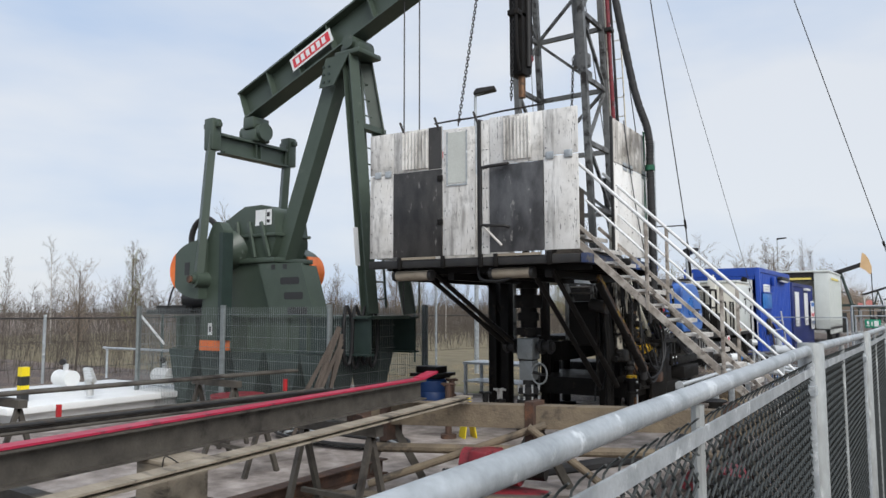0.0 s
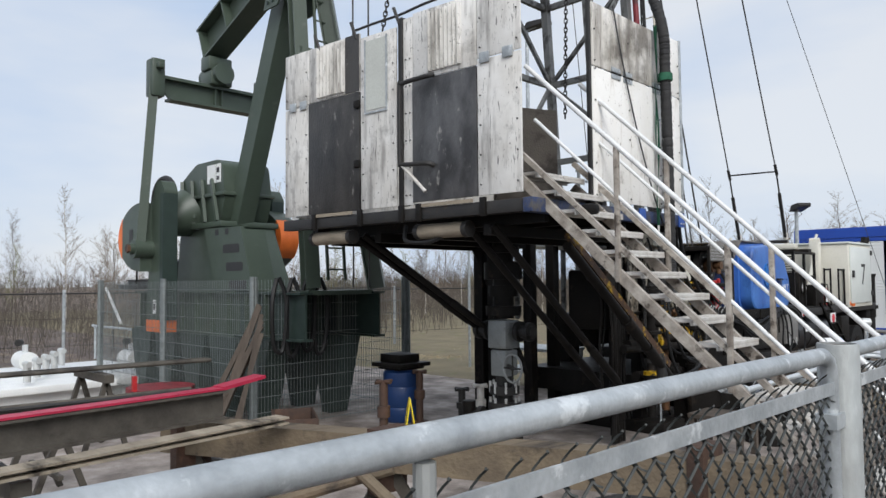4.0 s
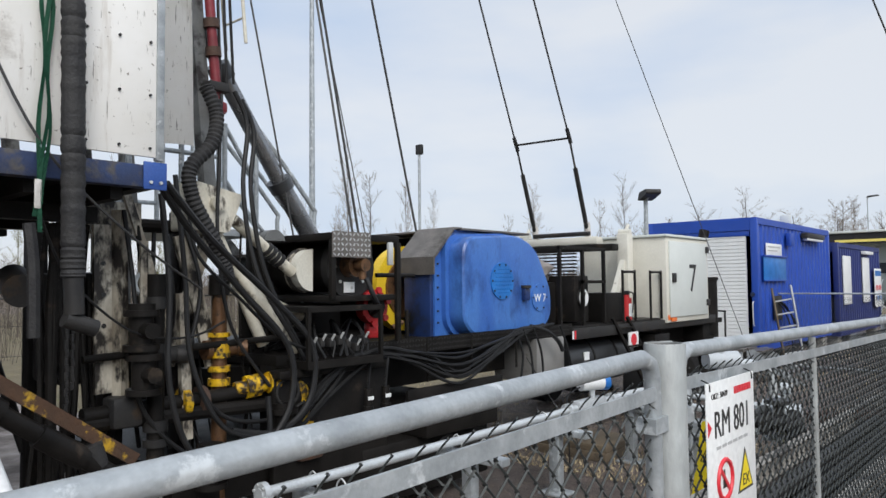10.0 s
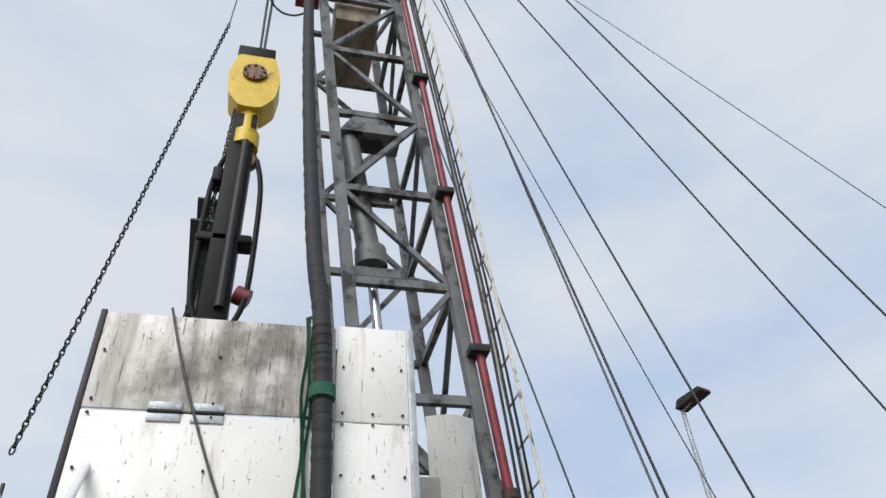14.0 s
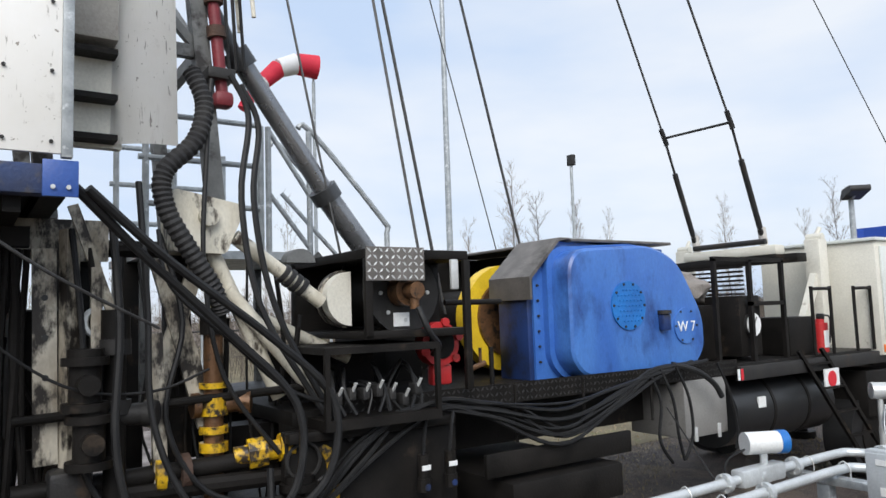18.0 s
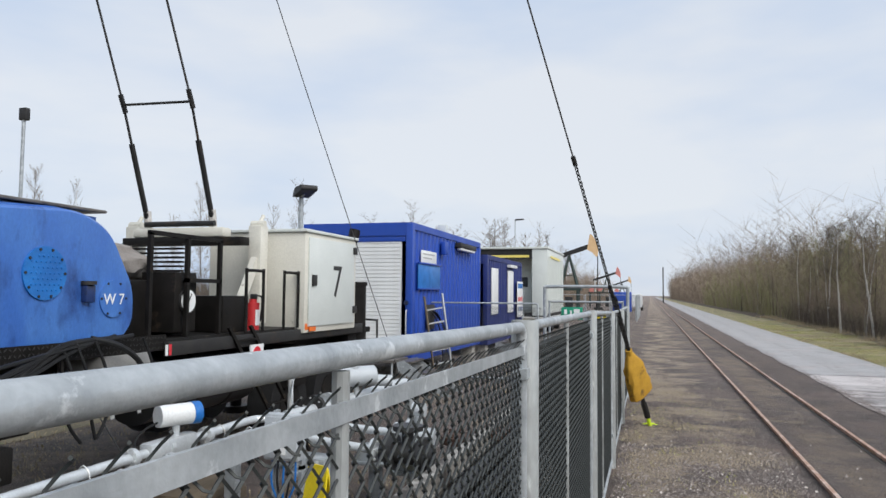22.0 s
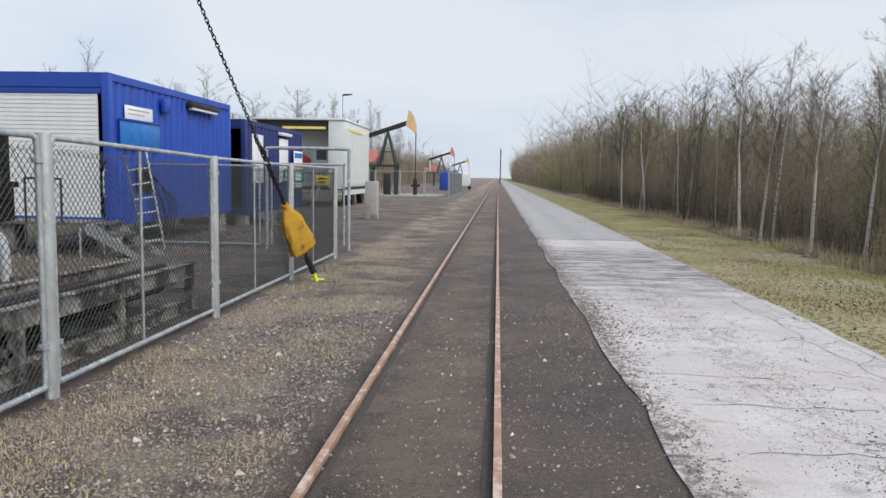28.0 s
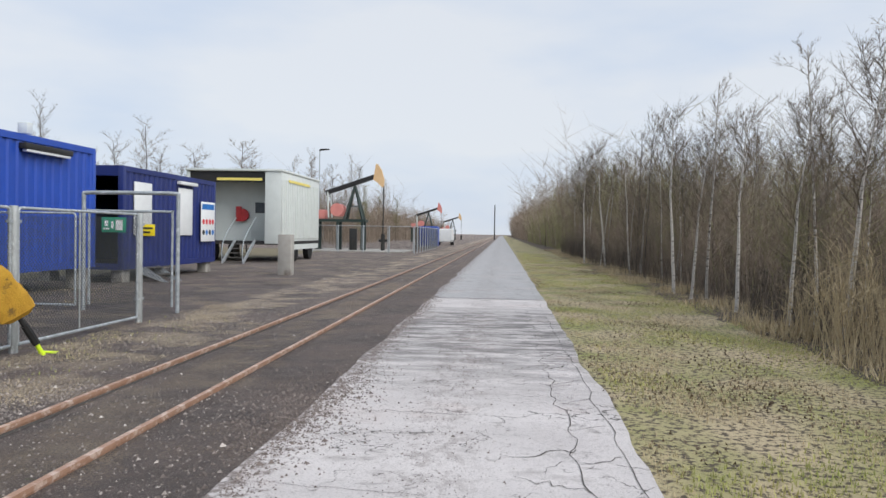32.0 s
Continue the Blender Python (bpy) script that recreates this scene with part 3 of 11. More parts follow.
M_GROUND = ground_material()
def road_material(name, pale, mid, stain, worn):
    """Old asphalt: bleached binder with dark grit, ragged worn patches, tracked-in earth and fine cracks."""
    m = mat(name, pale, mid, 0.8, 0, 1.1, 0.5, 95, spread=0.35, third=stain, third_at=0.63, third_scale=2.0, third_soft=0.06, stretch=(0.8, 1.3, 1))
    n, l = m.node_tree.nodes, m.node_tree.links
    b = n["Principled BSDF"]
    out = b.inputs["Base Color"].links[0].from_socket
    co = n.new("ShaderNodeTexCoord")
    xyz = n.new("ShaderNodeSeparateXYZ")
    l.new(co.outputs["Object"], xyz.inputs[0])

    def tex(scale, detail=8.0, rough=0.75, stretch=(1, 1, 1)):
        mp = n.new("ShaderNodeMapping")
        mp.inputs["Scale"].default_value = stretch
        l.new(co.outputs["Object"], mp.inputs["Vector"])
        t = n.new("ShaderNodeTexNoise")
        t.inputs["Scale"].default_value, t.inputs["Detail"].default_value, t.inputs["Roughness"].default_value = scale, detail, rough
        l.new(mp.outputs["Vector"], t.inputs["Vector"])
        return t.outputs["Fac"]

    def step(src, lo, hi, most=1.0):
        r = n.new("ShaderNodeMapRange")
        r.inputs[1].default_value, r.inputs[2].default_value, r.inputs[4].default_value = lo, hi, most
        l.new(src, r.inputs[0])
        return r.outputs[0]

    def times(a, c):
        k = n.new("ShaderNodeMath")
        k.operation = "MULTIPLY"
        l.new(a, k.inputs[0])
        l.new(c, k.inputs[1])
        return k.outputs[0]

    def over(f, colour):
        nonlocal out
        x = n.new("ShaderNodeMix")
        x.data_type = "RGBA"
        x.inputs[7].default_value = (*colour, 1)
        l.new(f, x.inputs[0])
        l.new(out, x.inputs[6])
        out = x.outputs[2]

    # fine dark grit between pale stones, then rosy drifts
    over(step(tex(130, 3), 0.56, 0.64, 0.7), (0.24, 0.22, 0.21))
    over(step(tex(60, 5), 0.60, 0.66, 0.7), (0.12, 0.105, 0.098))
    over(step(tex(0.8, 6, 0.6), 0.55, 0.72, 0.55), (0.52, 0.42, 0.385))
    # ragged worn patches lying across the lane
    if worn:
        window = times(step(xyz.outputs["Y"], 9.5, 13.0), step(xyz.outputs["Y"], 18.2, 16.6))
        over(times(window, step(tex(2.2, 10, 0.8, (0.45, 1.6, 1)), 0.42, 0.56, 0.88)), (0.12, 0.112, 0.108))
    over(step(tex(1.5, 11, 0.82, (0.5, 1.5, 1)), 0.585, 0.64, 0.5), (0.20, 0.18, 0.17))
    over(times(step(xyz.outputs["X"], 5.5, 6.1), step(tex(2.6, 11, 0.85, (1, 0.7, 1)), 0.55, 0.63, 0.6)), (0.16, 0.145, 0.135))
    # earth along the middle wheel track and specks everywhere
    band = times(step(xyz.outputs["X"], 4.75, 5.0), step(xyz.outputs["X"], 5.55, 5.25))
    over(times(band, step(tex(7, 11, 0.85, (1, 0.6, 1)), 0.50, 0.56, 0.45)), (0.20, 0.16, 0.145))
    over(step(tex(14, 9, 0.8), 0.60, 0.64, 0.55), (0.17, 0.13, 0.115))
    edge = n.new("ShaderNodeMath")
    edge.operation = "ADD"
    l.new(step(xyz.outputs["X"], 4.5, 3.95, 0.18), edge.inputs[0])
    l.new(tex(9, 10, 0.8), edge.inputs[1])
    over(step(edge.outputs[0], 0.60, 0.70, 0.92), (0.17, 0.135, 0.12))
    # a web of hair cracks
    warp = n.new("ShaderNodeTexNoise")
    warp.inputs["Scale"].default_value, warp.inputs["Detail"].default_value = 2.4, 6.0
    l.new(co.outputs["Object"], warp.inputs["Vector"])
    add = n.new("ShaderNodeVectorMath")
    add.operation = "MULTIPLY_ADD"
    add.inputs[1].default_value = (0.9, 0.9, 0.9)
    l.new(warp.outputs["Color"], add.inputs[0])
    l.new(co.outputs["Object"], add.inputs[2])
    for scale, wide, lo in ((1.1, 0.010, 0.50), (3.2, 0.018, 0.55)):
        v = n.new("ShaderNodeTexVoronoi")
        v.feature = "DISTANCE_TO_EDGE"
        v.inputs["Scale"].default_value = scale
        l.new(add.outputs[0], v.inputs["Vector"])
        over(times(step(v.outputs["Distance"], wide, wide * 0.35), step(tex(0.8 + scale * 0.2, 6, 0.6), lo, lo + 0.06)), (0.09, 0.08, 0.072))
    l.new(out, b.inputs["Base Color"])
    return m


M_ROAD = road_material("worn_pale_asphalt", (0.66, 0.615, 0.595), (0.56, 0.52, 0.505), (0.44, 0.40, 0.385), True)
M_ROADFAR = road_material("smooth_grey_asphalt", (0.45, 0.44, 0.437), (0.39, 0.38, 0.377), (0.31, 0.30, 0.293), False)
M_GRASS = mat("spring_verge_turf", (0.27, 0.27, 0.095), (0.46, 0.375, 0.235), 0.95, 0, 0.75, 0.9, 55, spread=0.22, third=(0.085, 0.066, 0.045), third_at=0.53, third_scale=16, third_soft=0.03)
M_LEAF = mat("leaf_litter_floor", (0.12, 0.09, 0.06), (0.075, 0.06, 0.045), 0.95, 0, 1.5, 0.6, 30)
M_DRYGRASS = mat("straw_yard_turf", (0.22, 0.18, 0.105), (0.13, 0.11, 0.07), 0.95, 0, 1.2, 0.6, 50, third=(0.14, 0.15, 0.05), third_at=0.62)


def sheet(name, x0, x1, y0, y1, z, nx, ny, material, label, category, rough=0.0, wave=0.0, seed=0, kind="structure"):
    """A ground sheet with slight unevenness."""
    bm = bmesh.new()
    rows = []
    for j in range(ny + 1):
        row = []
        for i in range(nx + 1):
            x, y = x0 + (x1 - x0) * i / nx, y0 + (y1 - y0) * j / ny
            ex = 0.0
            if wave and i in (0, nx):
                ex = wave * (2.2 if i == 0 else 1.0) * noise.noise((x * 0.3 + seed, y * 0.55, seed)) + 0.5 * wave * noise.noise((x + seed, y * 2.2, seed))
            row.append(bm.verts.new((x + ex, y, z + rough * noise.noise((x * 0.6, y * 0.6, seed)))))
        rows.append(row)
    for a, c in zip(rows, rows[1:]):
        for i in range(nx):
            bm.faces.new((a[i], a[i + 1], c[i + 1], c[i]))
    return solid(name, bm, material, label, category, kind=kind)


sheet("ground", -900, 900, -900, 1500, 0.0, 4, 4, M_GROUND, "dark cinder gravel yard with straw tufts", "ground")
sheet("road", 3.98, 6.5, -60, 19.6, 0.012, 1, 300, M_ROAD, "narrow worn pale asphalt lane, cracked along its edge", "road", wave=0.06, seed=3)
sheet("road_far", 3.98, 6.5, 19.6, 700, 0.013, 1, 1200, M_ROADFAR, "smoother grey asphalt lane beyond a seam", "road", wave=0.05, seed=3)
sheet("grass_verge", 6.42, 9.7, -60, 700, 0.006, 6, 700, M_GRASS, "mossy spring grass verge with straw patches", "verge", rough=0.01, wave=0.08, seed=7)
sheet("wood_floor", 9.5, 160, -60, 700, 0.009, 6, 700, M_LEAF, "brown leaf litter under the trees", "wood floor", wave=0.3, seed=9)
sheet("yard_turf", -60, -7.2, 3.2, 60, 0.006, 8, 60, M_DRYGRASS, "straw-coloured turf behind the rig", "turf", wave=0.5, seed=12)

# the concrete pad round the well
bm = bmesh.new()
bm_prism(bm, [(-14, -9.0), (-2.2, -9.0), (-2.2, 1.6), (-3.0, 3.2), (-14, 3.2)], "z", -0.2, 0.03)
solid("well_pad", bm, M_CONCW, "oil-stained pale concrete pad round the well", "concrete pad", kind="structure")


def crack(points, w):
    """A jagged crack: a thin dark strip lying in the asphalt."""
    bm = bmesh.new()
    line = smooth_line([(x, y, 0) for x, y in points], 2)
    prev = None
    for i, p in enumerate(line):
        j = 0.025 * noise.noise((p.x * 9, p.y * 9, 1.7))
        k = 0.4 + 0.6 * abs(noise.noise((p.x * 3, p.y * 3, 4.2))) * 2
        d = (line[min(i + 1, len(line) - 1)] - line[max(i - 1, 0)]).normalized()
        s = Vector((-d.y, d.x, 0))
        q = (bm.verts.new(p + s * (j + w * k)), bm.verts.new(p + s * (j - w * k)))
        if prev:
            bm.faces.new((prev[0], prev[1], q[1], q[0]))
        prev = q
    return bm


M_CRACK = mat("crack_dirt_and_groove_shade", (0.045, 0.04, 0.036), (0.08, 0.07, 0.06), 0.95, 0, 9, 0.2)
rc = random.Random(5)
CRACKS = []


def ragged(a, b, n, sway):
    """A jagged line of points from a to b."""
    pts = []
    for k in range(n + 1):
        f = k / n
        e = sway * (1 if 0 < k < n else 0)
        pts.append((a[0] + (b[0] - a[0]) * f + rc.uniform(-e, e), a[1] + (b[1] - a[1]) * f + rc.uniform(-e, e)))
    return pts


CRACKS.append((ragged((6.10, 3.6), (6.02, 17.5), 70, 0.05), 0.0045))
CRACKS.append((ragged((6.38, 3.5), (6.34, 24.0), 60, 0.03), 0.004))
for k in range(13):
    y = 4.4 + k * 0.85 + rc.uniform(-0.25, 0.25)
    a = rc.uniform(4.05, 4.5)
    CRACKS.append((ragged((a, y), (a + rc.uniform(0.5, 1.3), y + rc.uniform(-0.12, 0.12)), 8, 0.03), rc.choice((0.003, 0.005))))
for k in range(15):
    y = 4.2 + k * 0.8
    CRACKS.append((ragged((6.07, y), (6.36, y + rc.uniform(0.15, 0.5)), 5, 0.03), 0.005))
    CRACKS.append((ragged((6.07, y + 0.3), (rc.uniform(5.4, 5.8), y + rc.uniform(-0.1, 0.7)), 11, 0.05), rc.choice((0.003, 0.005))))
CRACKS.append((ragged((4.05, 19.6), (6.46, 19.6), 14, 0.03), 0.045))
cracks = thing("road_cracks", "dark dirt-filled cracks in the pale asphalt", "cracks", (0, 0, 0.0165), kind="structure")
for pts, w in CRACKS:
    part("crack", crack(pts, w), M_CRACK, cracks, smooth=False)

# rails of the narrow-gauge line, sunk in the gravel
for k, x in enumerate((2.08, 3.02)):
    rail = thing("rail", "rust-orange narrow-gauge rail sunk in gravel", "rail", (x, 0, 0), "rails of the peat railway", "structure")
    for j in range(14):
        y0 = -50 + j * 20.0
        bm = bmesh.new()
        w = 0.006 * noise.noise((j, k, 0))
        line = [(w + 0.012 * noise.noise((y0 + q * 2.0, k * 9, 3)), y0 + q * 2.0, 0) for q in range(11)]
        for p, q in zip(line, line[1:]):
            bm_beam(bm, (p[0], p[1], 0.035), (q[0], q[1] - 0.006 * (q is line[-1]), 0.035), 0.044, 0.03)
            bm_beam(bm, (p[0], p[1], 0.0), (q[0], q[1], 0.0), 0.018, 0.05)
        part("head", bm, M_RAILTOP, rail)

# worn grooves inside each rail: flat strips, dirt and shade in one dark colour
for x in (2.132, 2.962):
    bm = bmesh.new()
    prev = None
    for q in range(400):
        y = -20 + q * 0.25
        w = 0.022 + 0.014 * noise.noise((x, y * 0.9, 5.0))
        pair = (bm.verts.new((x - w, y, 0.0045)), bm.verts.new((x + w, y, 0.0045)))
        if prev:
            bm.faces.new((prev[0], prev[1], pair[1], pair[0]))
        prev = pair
    solid("rail_groove", bm, M_CRACK, "flat dark strip for the dirty, shaded groove beside the sunken rail", "groove", kind="structure")

# loose stones and straw on the gravel
rs = random.Random(11)
def pebbles(name, count, place, smin, smax, material, label):
    """Small three-sided stones strewn where place() puts them."""
    verts, faces = [], []
    for k in range(count):
        x, y = place()
        z = s = rs.uniform(smin, smax) * (2.0 if rs.random() < 0.04 else 1)
        i = len(verts)
        for a, b, c in ((1, 0, 0), (-0.4, 0.9, 0), (-0.5, -0.8, 0), (rs.uniform(-0.3, 0.3), rs.uniform(-0.3, 0.3), 1)):
            verts.append((x + s * rs.uniform(0.6, 1.2) * a, y + s * rs.uniform(0.6, 1.2) * b, 0.012 * (x > 4.0) + max(0.0, z * c * 0.8)))
        faces += [(i, i + 1, i + 3), (i + 1, i + 2, i + 3), (i + 2, i, i + 3)]
    me = bpy.data.meshes.new(name)
    me.from_pydata(verts, [], faces)
    me.materials.append(material)
    return tagged(new(name, me), label, "gravel", kind="stuff")


def by_track():
    x = rs.uniform(0.1, 4.1) if rs.random() < 0.3 else rs.uniform(0.05, 1.9)
    return x, (rs.uniform(1.2, 10) if rs.random() < 0.65 else rs.uniform(1.2, 26))


def by_lane():
    y = rs.uniform(4.0, 20.0)
    return 3.98 + abs(rs.gauss(0, 0.13)) + 0.2 * max(0, noise.noise((y * 0.5, 3.0, 1.0))), y


def by_heap():
    return rs.gauss(3.95, 0.28), rs.gauss(9.3, 0.9)


def on_lane():
    return rs.gauss(5.15, 0.25), 3.6 + 12 * rs.random() ** 1.6


M_STONES = mat("mixed_pebbles", (0.38, 0.335, 0.305), (0.17, 0.142, 0.127), 0.9, 0, 30, 0.2, spread=0.25, third=(0.48, 0.435, 0.385), third_at=0.66, third_scale=25)
M_DARKSTONES = mat("dark_cinder_grit", (0.10, 0.08, 0.072), (0.20, 0.163, 0.145), 0.9, 0, 30, 0.2, spread=0.25, third=(0.36, 0.32, 0.29), third_at=0.64, third_scale=25)
pebbles("loose_gravel", 26000, by_track, 0.004, 0.014, M_STONES, "scattered pale pebbles on the cinder track")
pebbles("dark_grit", 20000, by_track, 0.004, 0.012, M_DARKSTONES, "dark cinder lumps on the track")
M_PALESTONE = mat("pale_flint", (0.66, 0.60, 0.55), (0.42, 0.36, 0.32), 0.85, 0, 20, 0.2, spread=0.3)
pebbles("pale_stones", 420, by_track, 0.009, 0.022, M_PALESTONE, "pale flints lying on the cinder track")
pebbles("grit_heap", 2600, by_heap, 0.005, 0.016, M_DARKSTONES, "spilled heap of dark grit at the lane's edge")
pebbles("edge_grit", 3600, by_lane, 0.004, 0.011, M_DARKSTONES, "dark grit spilled over the lane's edge")
pebbles("lane_grit", 3500, on_lane, 0.003, 0.009, M_DARKSTONES, "small dark grit along the lane")


def blades(name, count, area, h, material, label, seed, lean=0.5, w=0.006, dens=None):
    r = random.Random(seed)
    verts, faces = [], []
    while len(faces) < count:
        x, y = r.uniform(area[0], area[1]), area[2] + (area[3] - area[2]) * r.random() ** 1.7
        if dens and noise.noise((x * dens, y * dens, seed)) < r.uniform(-0.1, 0.35):
            continue
        hh, a, b = h * r.uniform(0.4, 1.3), r.uniform(0, 6.28), r.uniform(0, lean)
        i = len(verts)
        dx, dy = math.cos(a), math.sin(a)
        verts += [(x - dy * w, y + dx * w, 0.004), (x + dy * w, y - dx * w, 0.004), (x + dx * hh * b, y + dy * hh * b, hh * (1.1 - b * 0.6))]
        faces.append((i, i + 1, i + 2))
    me = bpy.data.meshes.new(name)
    me.from_pydata(verts, [], faces)
    me.materials.append(material)
    ob = new(name, me)
    return tagged(ob, label, "grass", kind="stuff")


M_BLADE = mat("green_blades", (0.31, 0.36, 0.09), (0.54, 0.47, 0.21), 0.8, 0, 1.5, 0.0)
M_FENCESTRAW = mat("trodden_straw_blades", (0.56, 0.46, 0.32), (0.33, 0.27, 0.19), 0.85, 0, 2.5, 0.0)
M_STRAW = mat("straw_blades", (0.56, 0.45, 0.28), (0.34, 0.27, 0.16), 0.85, 0, 2.5, 0.0)
M_LITTER = mat("brown_dead_leaves", (0.16, 0.105, 0.06), (0.08, 0.056, 0.038), 0.9, 0, 3, 0.0)
blades("verge_grass", 38000, (6.6, 10.0, 3, 60), 0.042, M_BLADE, "short green verge grass", 21, dens=0.6)
blades("verge_straw", 52000, (6.5, 10.2, 3, 50), 0.045, M_STRAW, "dry straw in the verge", 22, lean=1.4, w=0.0045, dens=0.9)
blades("verge_litter", 16000, (6.5, 10.4, 3, 40), 0.035, M_LITTER, "brown leaf litter in the verge", 27, lean=1.7, w=0.012, dens=0.7)
blades("fence_straw", 34000, (0.02, 1.8, 1.2, 17), 0.042, M_FENCESTRAW, "dry straw along the fence foot", 23, lean=1.75, w=0.0028, dens=1.1)
blades("fence_grass", 900, (0.05, 1.3, 2, 15), 0.035, M_BLADE, "green tufts along the fence foot", 24, dens=1.6)
blades("wood_edge_straw", 9000, (9.4, 10.8, 3, 70), 0.28, M_STRAW, "tall dead grass at the wood's edge", 25, lean=0.9, w=0.008, dens=0.5)
blades("yard_straw", 9000, (-14, -2.0, 5, 20), 0.06, M_STRAW, "trodden straw in the yard", 26, lean=1.2, w=0.008, dens=0.5)

# ---------------------------------------------------------------- chain-link fence along the track
POSTS = [-10.98, -7.95, -5.36, -2.62, 0.03, 2.88, 5.75, 8.58, 11.4, 14.25]
F_TOP = 1.72


POST_TOPS = dict(zip(POSTS, (1.80, 1.825, 1.80, 1.795, 1.857, 1.81, 1.785, 1.72, 1.69, 1.69)))


def chain_mesh(width, z0, z1, cell=0.029, r=0.003):
    """Woven wires: each a zigzag, hooked into its neighbour, which gives open diamonds."""
    bm = bmesh.new()
    n, h = int(width / cell), int((z1 - z0) / (cell * 1.08))
    for i in range(n):
        y0 = i * width / n
        pts = [Vector((0.003 * (1 if (i + j) % 2 else -1), y0 + (width / n if (i + j) % 2 else 0), z0 + (z1 - z0) * j / h)) for j in range(h + 1)]
        rings = []
        for p in pts:
            rings.append([bm.verts.new(p + o) for o in (Vector((0, r * 1.25, 0)), Vector((r, 0, 0)), Vector((0, -r * 1.25, 0)), Vector((-r, 0, 0)))])
        for u, v in zip(rings, rings[1:]):
            for k in range(4):
                bm.faces.new((u[k], u[(k + 1) % 4], v[(k + 1) % 4], v[k]))
    return bm


def panel_frame(width, top=F_TOP):
    """The top and end pipes with rounded corners."""
    bm = bmesh.new()
    a, b = 0.07, width - 0.07
    z0, z1, c = 0.09, top - 0.028, 0.05
    loop = [(0, a, z0), (0, a, z1 - c), (0, a + 0.015, z1 - 0.015), (0, a + c, z1), (0, b - c, z1), (0, b - 0.015, z1 - 0.015), (0, b, z1 - c), (0, b, z0)]
    bm_tube(bm, [Vector(p) for p in loop], 0.0195, 14)
    return bm


def loops(width, top):
    bm = bmesh.new()
    n = int(width / 0.06)
    for i in range(n):
        y = 0.11 + i * 0.06
        tw = 0.004 * math.sin(i * 2.3)
        ring = [(0.014 * math.cos(t), y + tw + 0.010 * math.sin(t), top - 0.105 + 0.035 * math.cos(t * 0.5)) for t in [k * 6.283 / 7 for k in range(8)]]
        bm_tube(bm, ring, 0.0022, 4)
    return bm


def open_pipe(r, r2, z0, z1, floor=False, seg=28):
    """A pipe wall with an open top and a thin rim; floor closes it below."""
    bm = bmesh.new()
    rings = []
    for rad, z in ((r, z0), (r2, z1 - 0.003), (r2 - 0.0015, z1), (r2 - 0.006, z1), (r2 - 0.006, z1 - 0.03)):
        rings.append([bm.verts.new((rad * math.cos(k * 6.2832 / seg), rad * math.sin(k * 6.2832 / seg), z)) for k in range(seg)])
    if floor:
        rings = rings[:2]
        bm.faces.new(rings[0])
    for a, b in zip(rings, rings[1:]):
        for k in range(seg):
            bm.faces.new((a[k], a[(k + 1) % seg], b[(k + 1) % seg], b[k]))
    return bm


fence = thing("chain_link_fence", "galvanised pipe-framed chain-link fence along the track", "fence", (0, 0, 0))
for i, (a, b) in enumerate(zip(POSTS, POSTS[1:])):
    w, top = b - a, POST_TOPS[a]
    fr = part("fence_panel", panel_frame(w, top), M_GALV, fence)
    fr.location = (0, a, 0)
    pieces = [fr]
    if a < 2:
        pieces.append(part("tension_bar", B(((0.008, 0.08, top - 0.122), (0.014, w - 0.08, top - 0.092))), M_GALV, fr))
    pieces.append(part("wire_mesh", chain_mesh(w - 0.16, 0.11, top - 0.10), M_GALVWIRE, fr, "dark weathered diamond mesh"))
    pieces[-1].location = (0, 0.08, 0)
    pieces.append(part("bottom_pipe", R(((0, 0.08, 0.09), (0, w - 0.08, 0.09), 0.022)), M_GALV, fr))
    pieces.append(part("middle_upright", R(((0, w * 0.45, 0.09), (0, w * 0.45, top - 0.05), 0.013)), M_POST, fr))
    pieces.append(tagged(part("tie_wire", loops(w, top), M_GALVWIRE, fr), kind="stuff"))
    # the top edge slopes from post to post
    for ob in pieces:
        for v in ob.data.vertices:
            v.co.z *= 1 + (POST_TOPS[b] / top - 1) * v.co.y / w
for y in POSTS:
    r, top = 0.048, POST_TOPS[y]
    p = part("fence_post", open_pipe(r, r, -0.1, top - 0.004), M_POST, fence)
    p.location = (0, y, 0)
    part("pipe_bore", open_pipe(r - 0.006, r - 0.0065, top - 0.22, top - 0.006, True), M_RUST, p, "rusty inside of the open pipe")
    for z in (top - 0.20, 0.35):
        part("clamp", B(((-r * 0.5, -r - 0.06, z), (r * 0.5, r + 0.06, z + 0.035))), M_GALV, p)

# the short return with its gate at the far end
gp = thing("gate_frame", "tall galvanised inverted-U gate frame", "gate frame", (0, 15.6, 0))
part("frame", T([(-1.72, 0, -0.1), (-1.72, 0, 1.6), (-1.72, 0, 2.0), (-1.69, 0, 2.05), (-1.2, 0, 2.06), (-0.4, 0, 2.06), (-0.05, 0, 2.05), (-0.02, 0, 2.0), (-0.02, 0, 1.6), (-0.02, 0, -0.1)], 0.035, 12, 4), M_GALV, gp)
part("gate_leaf", T([(-1.62, 0, 0.1), (-1.62, 0, 1.0), (-1.62, 0, 1.7), (-1.58, 0, 1.74), (-0.8, 0, 1.74), (-0.16, 0, 1.74), (-0.12, 0, 1.7), (-0.12, 0, 1.0), (-0.12, 0, 0.1)], 0.022, 10, 4), M_GALV, gp)
g_mesh = part("wire_mesh", chain_mesh(1.46, 0.1, 1.72), M_GALVWIRE, gp)
g_mesh.rotation_euler, g_mesh.location = (0, 0, radians(90)), (-0.13, 0, 0)
es = thing("exit_sign", "green emergency-exit sign on the gate mesh", "sign", (-1.15, 15.56, 1.5))
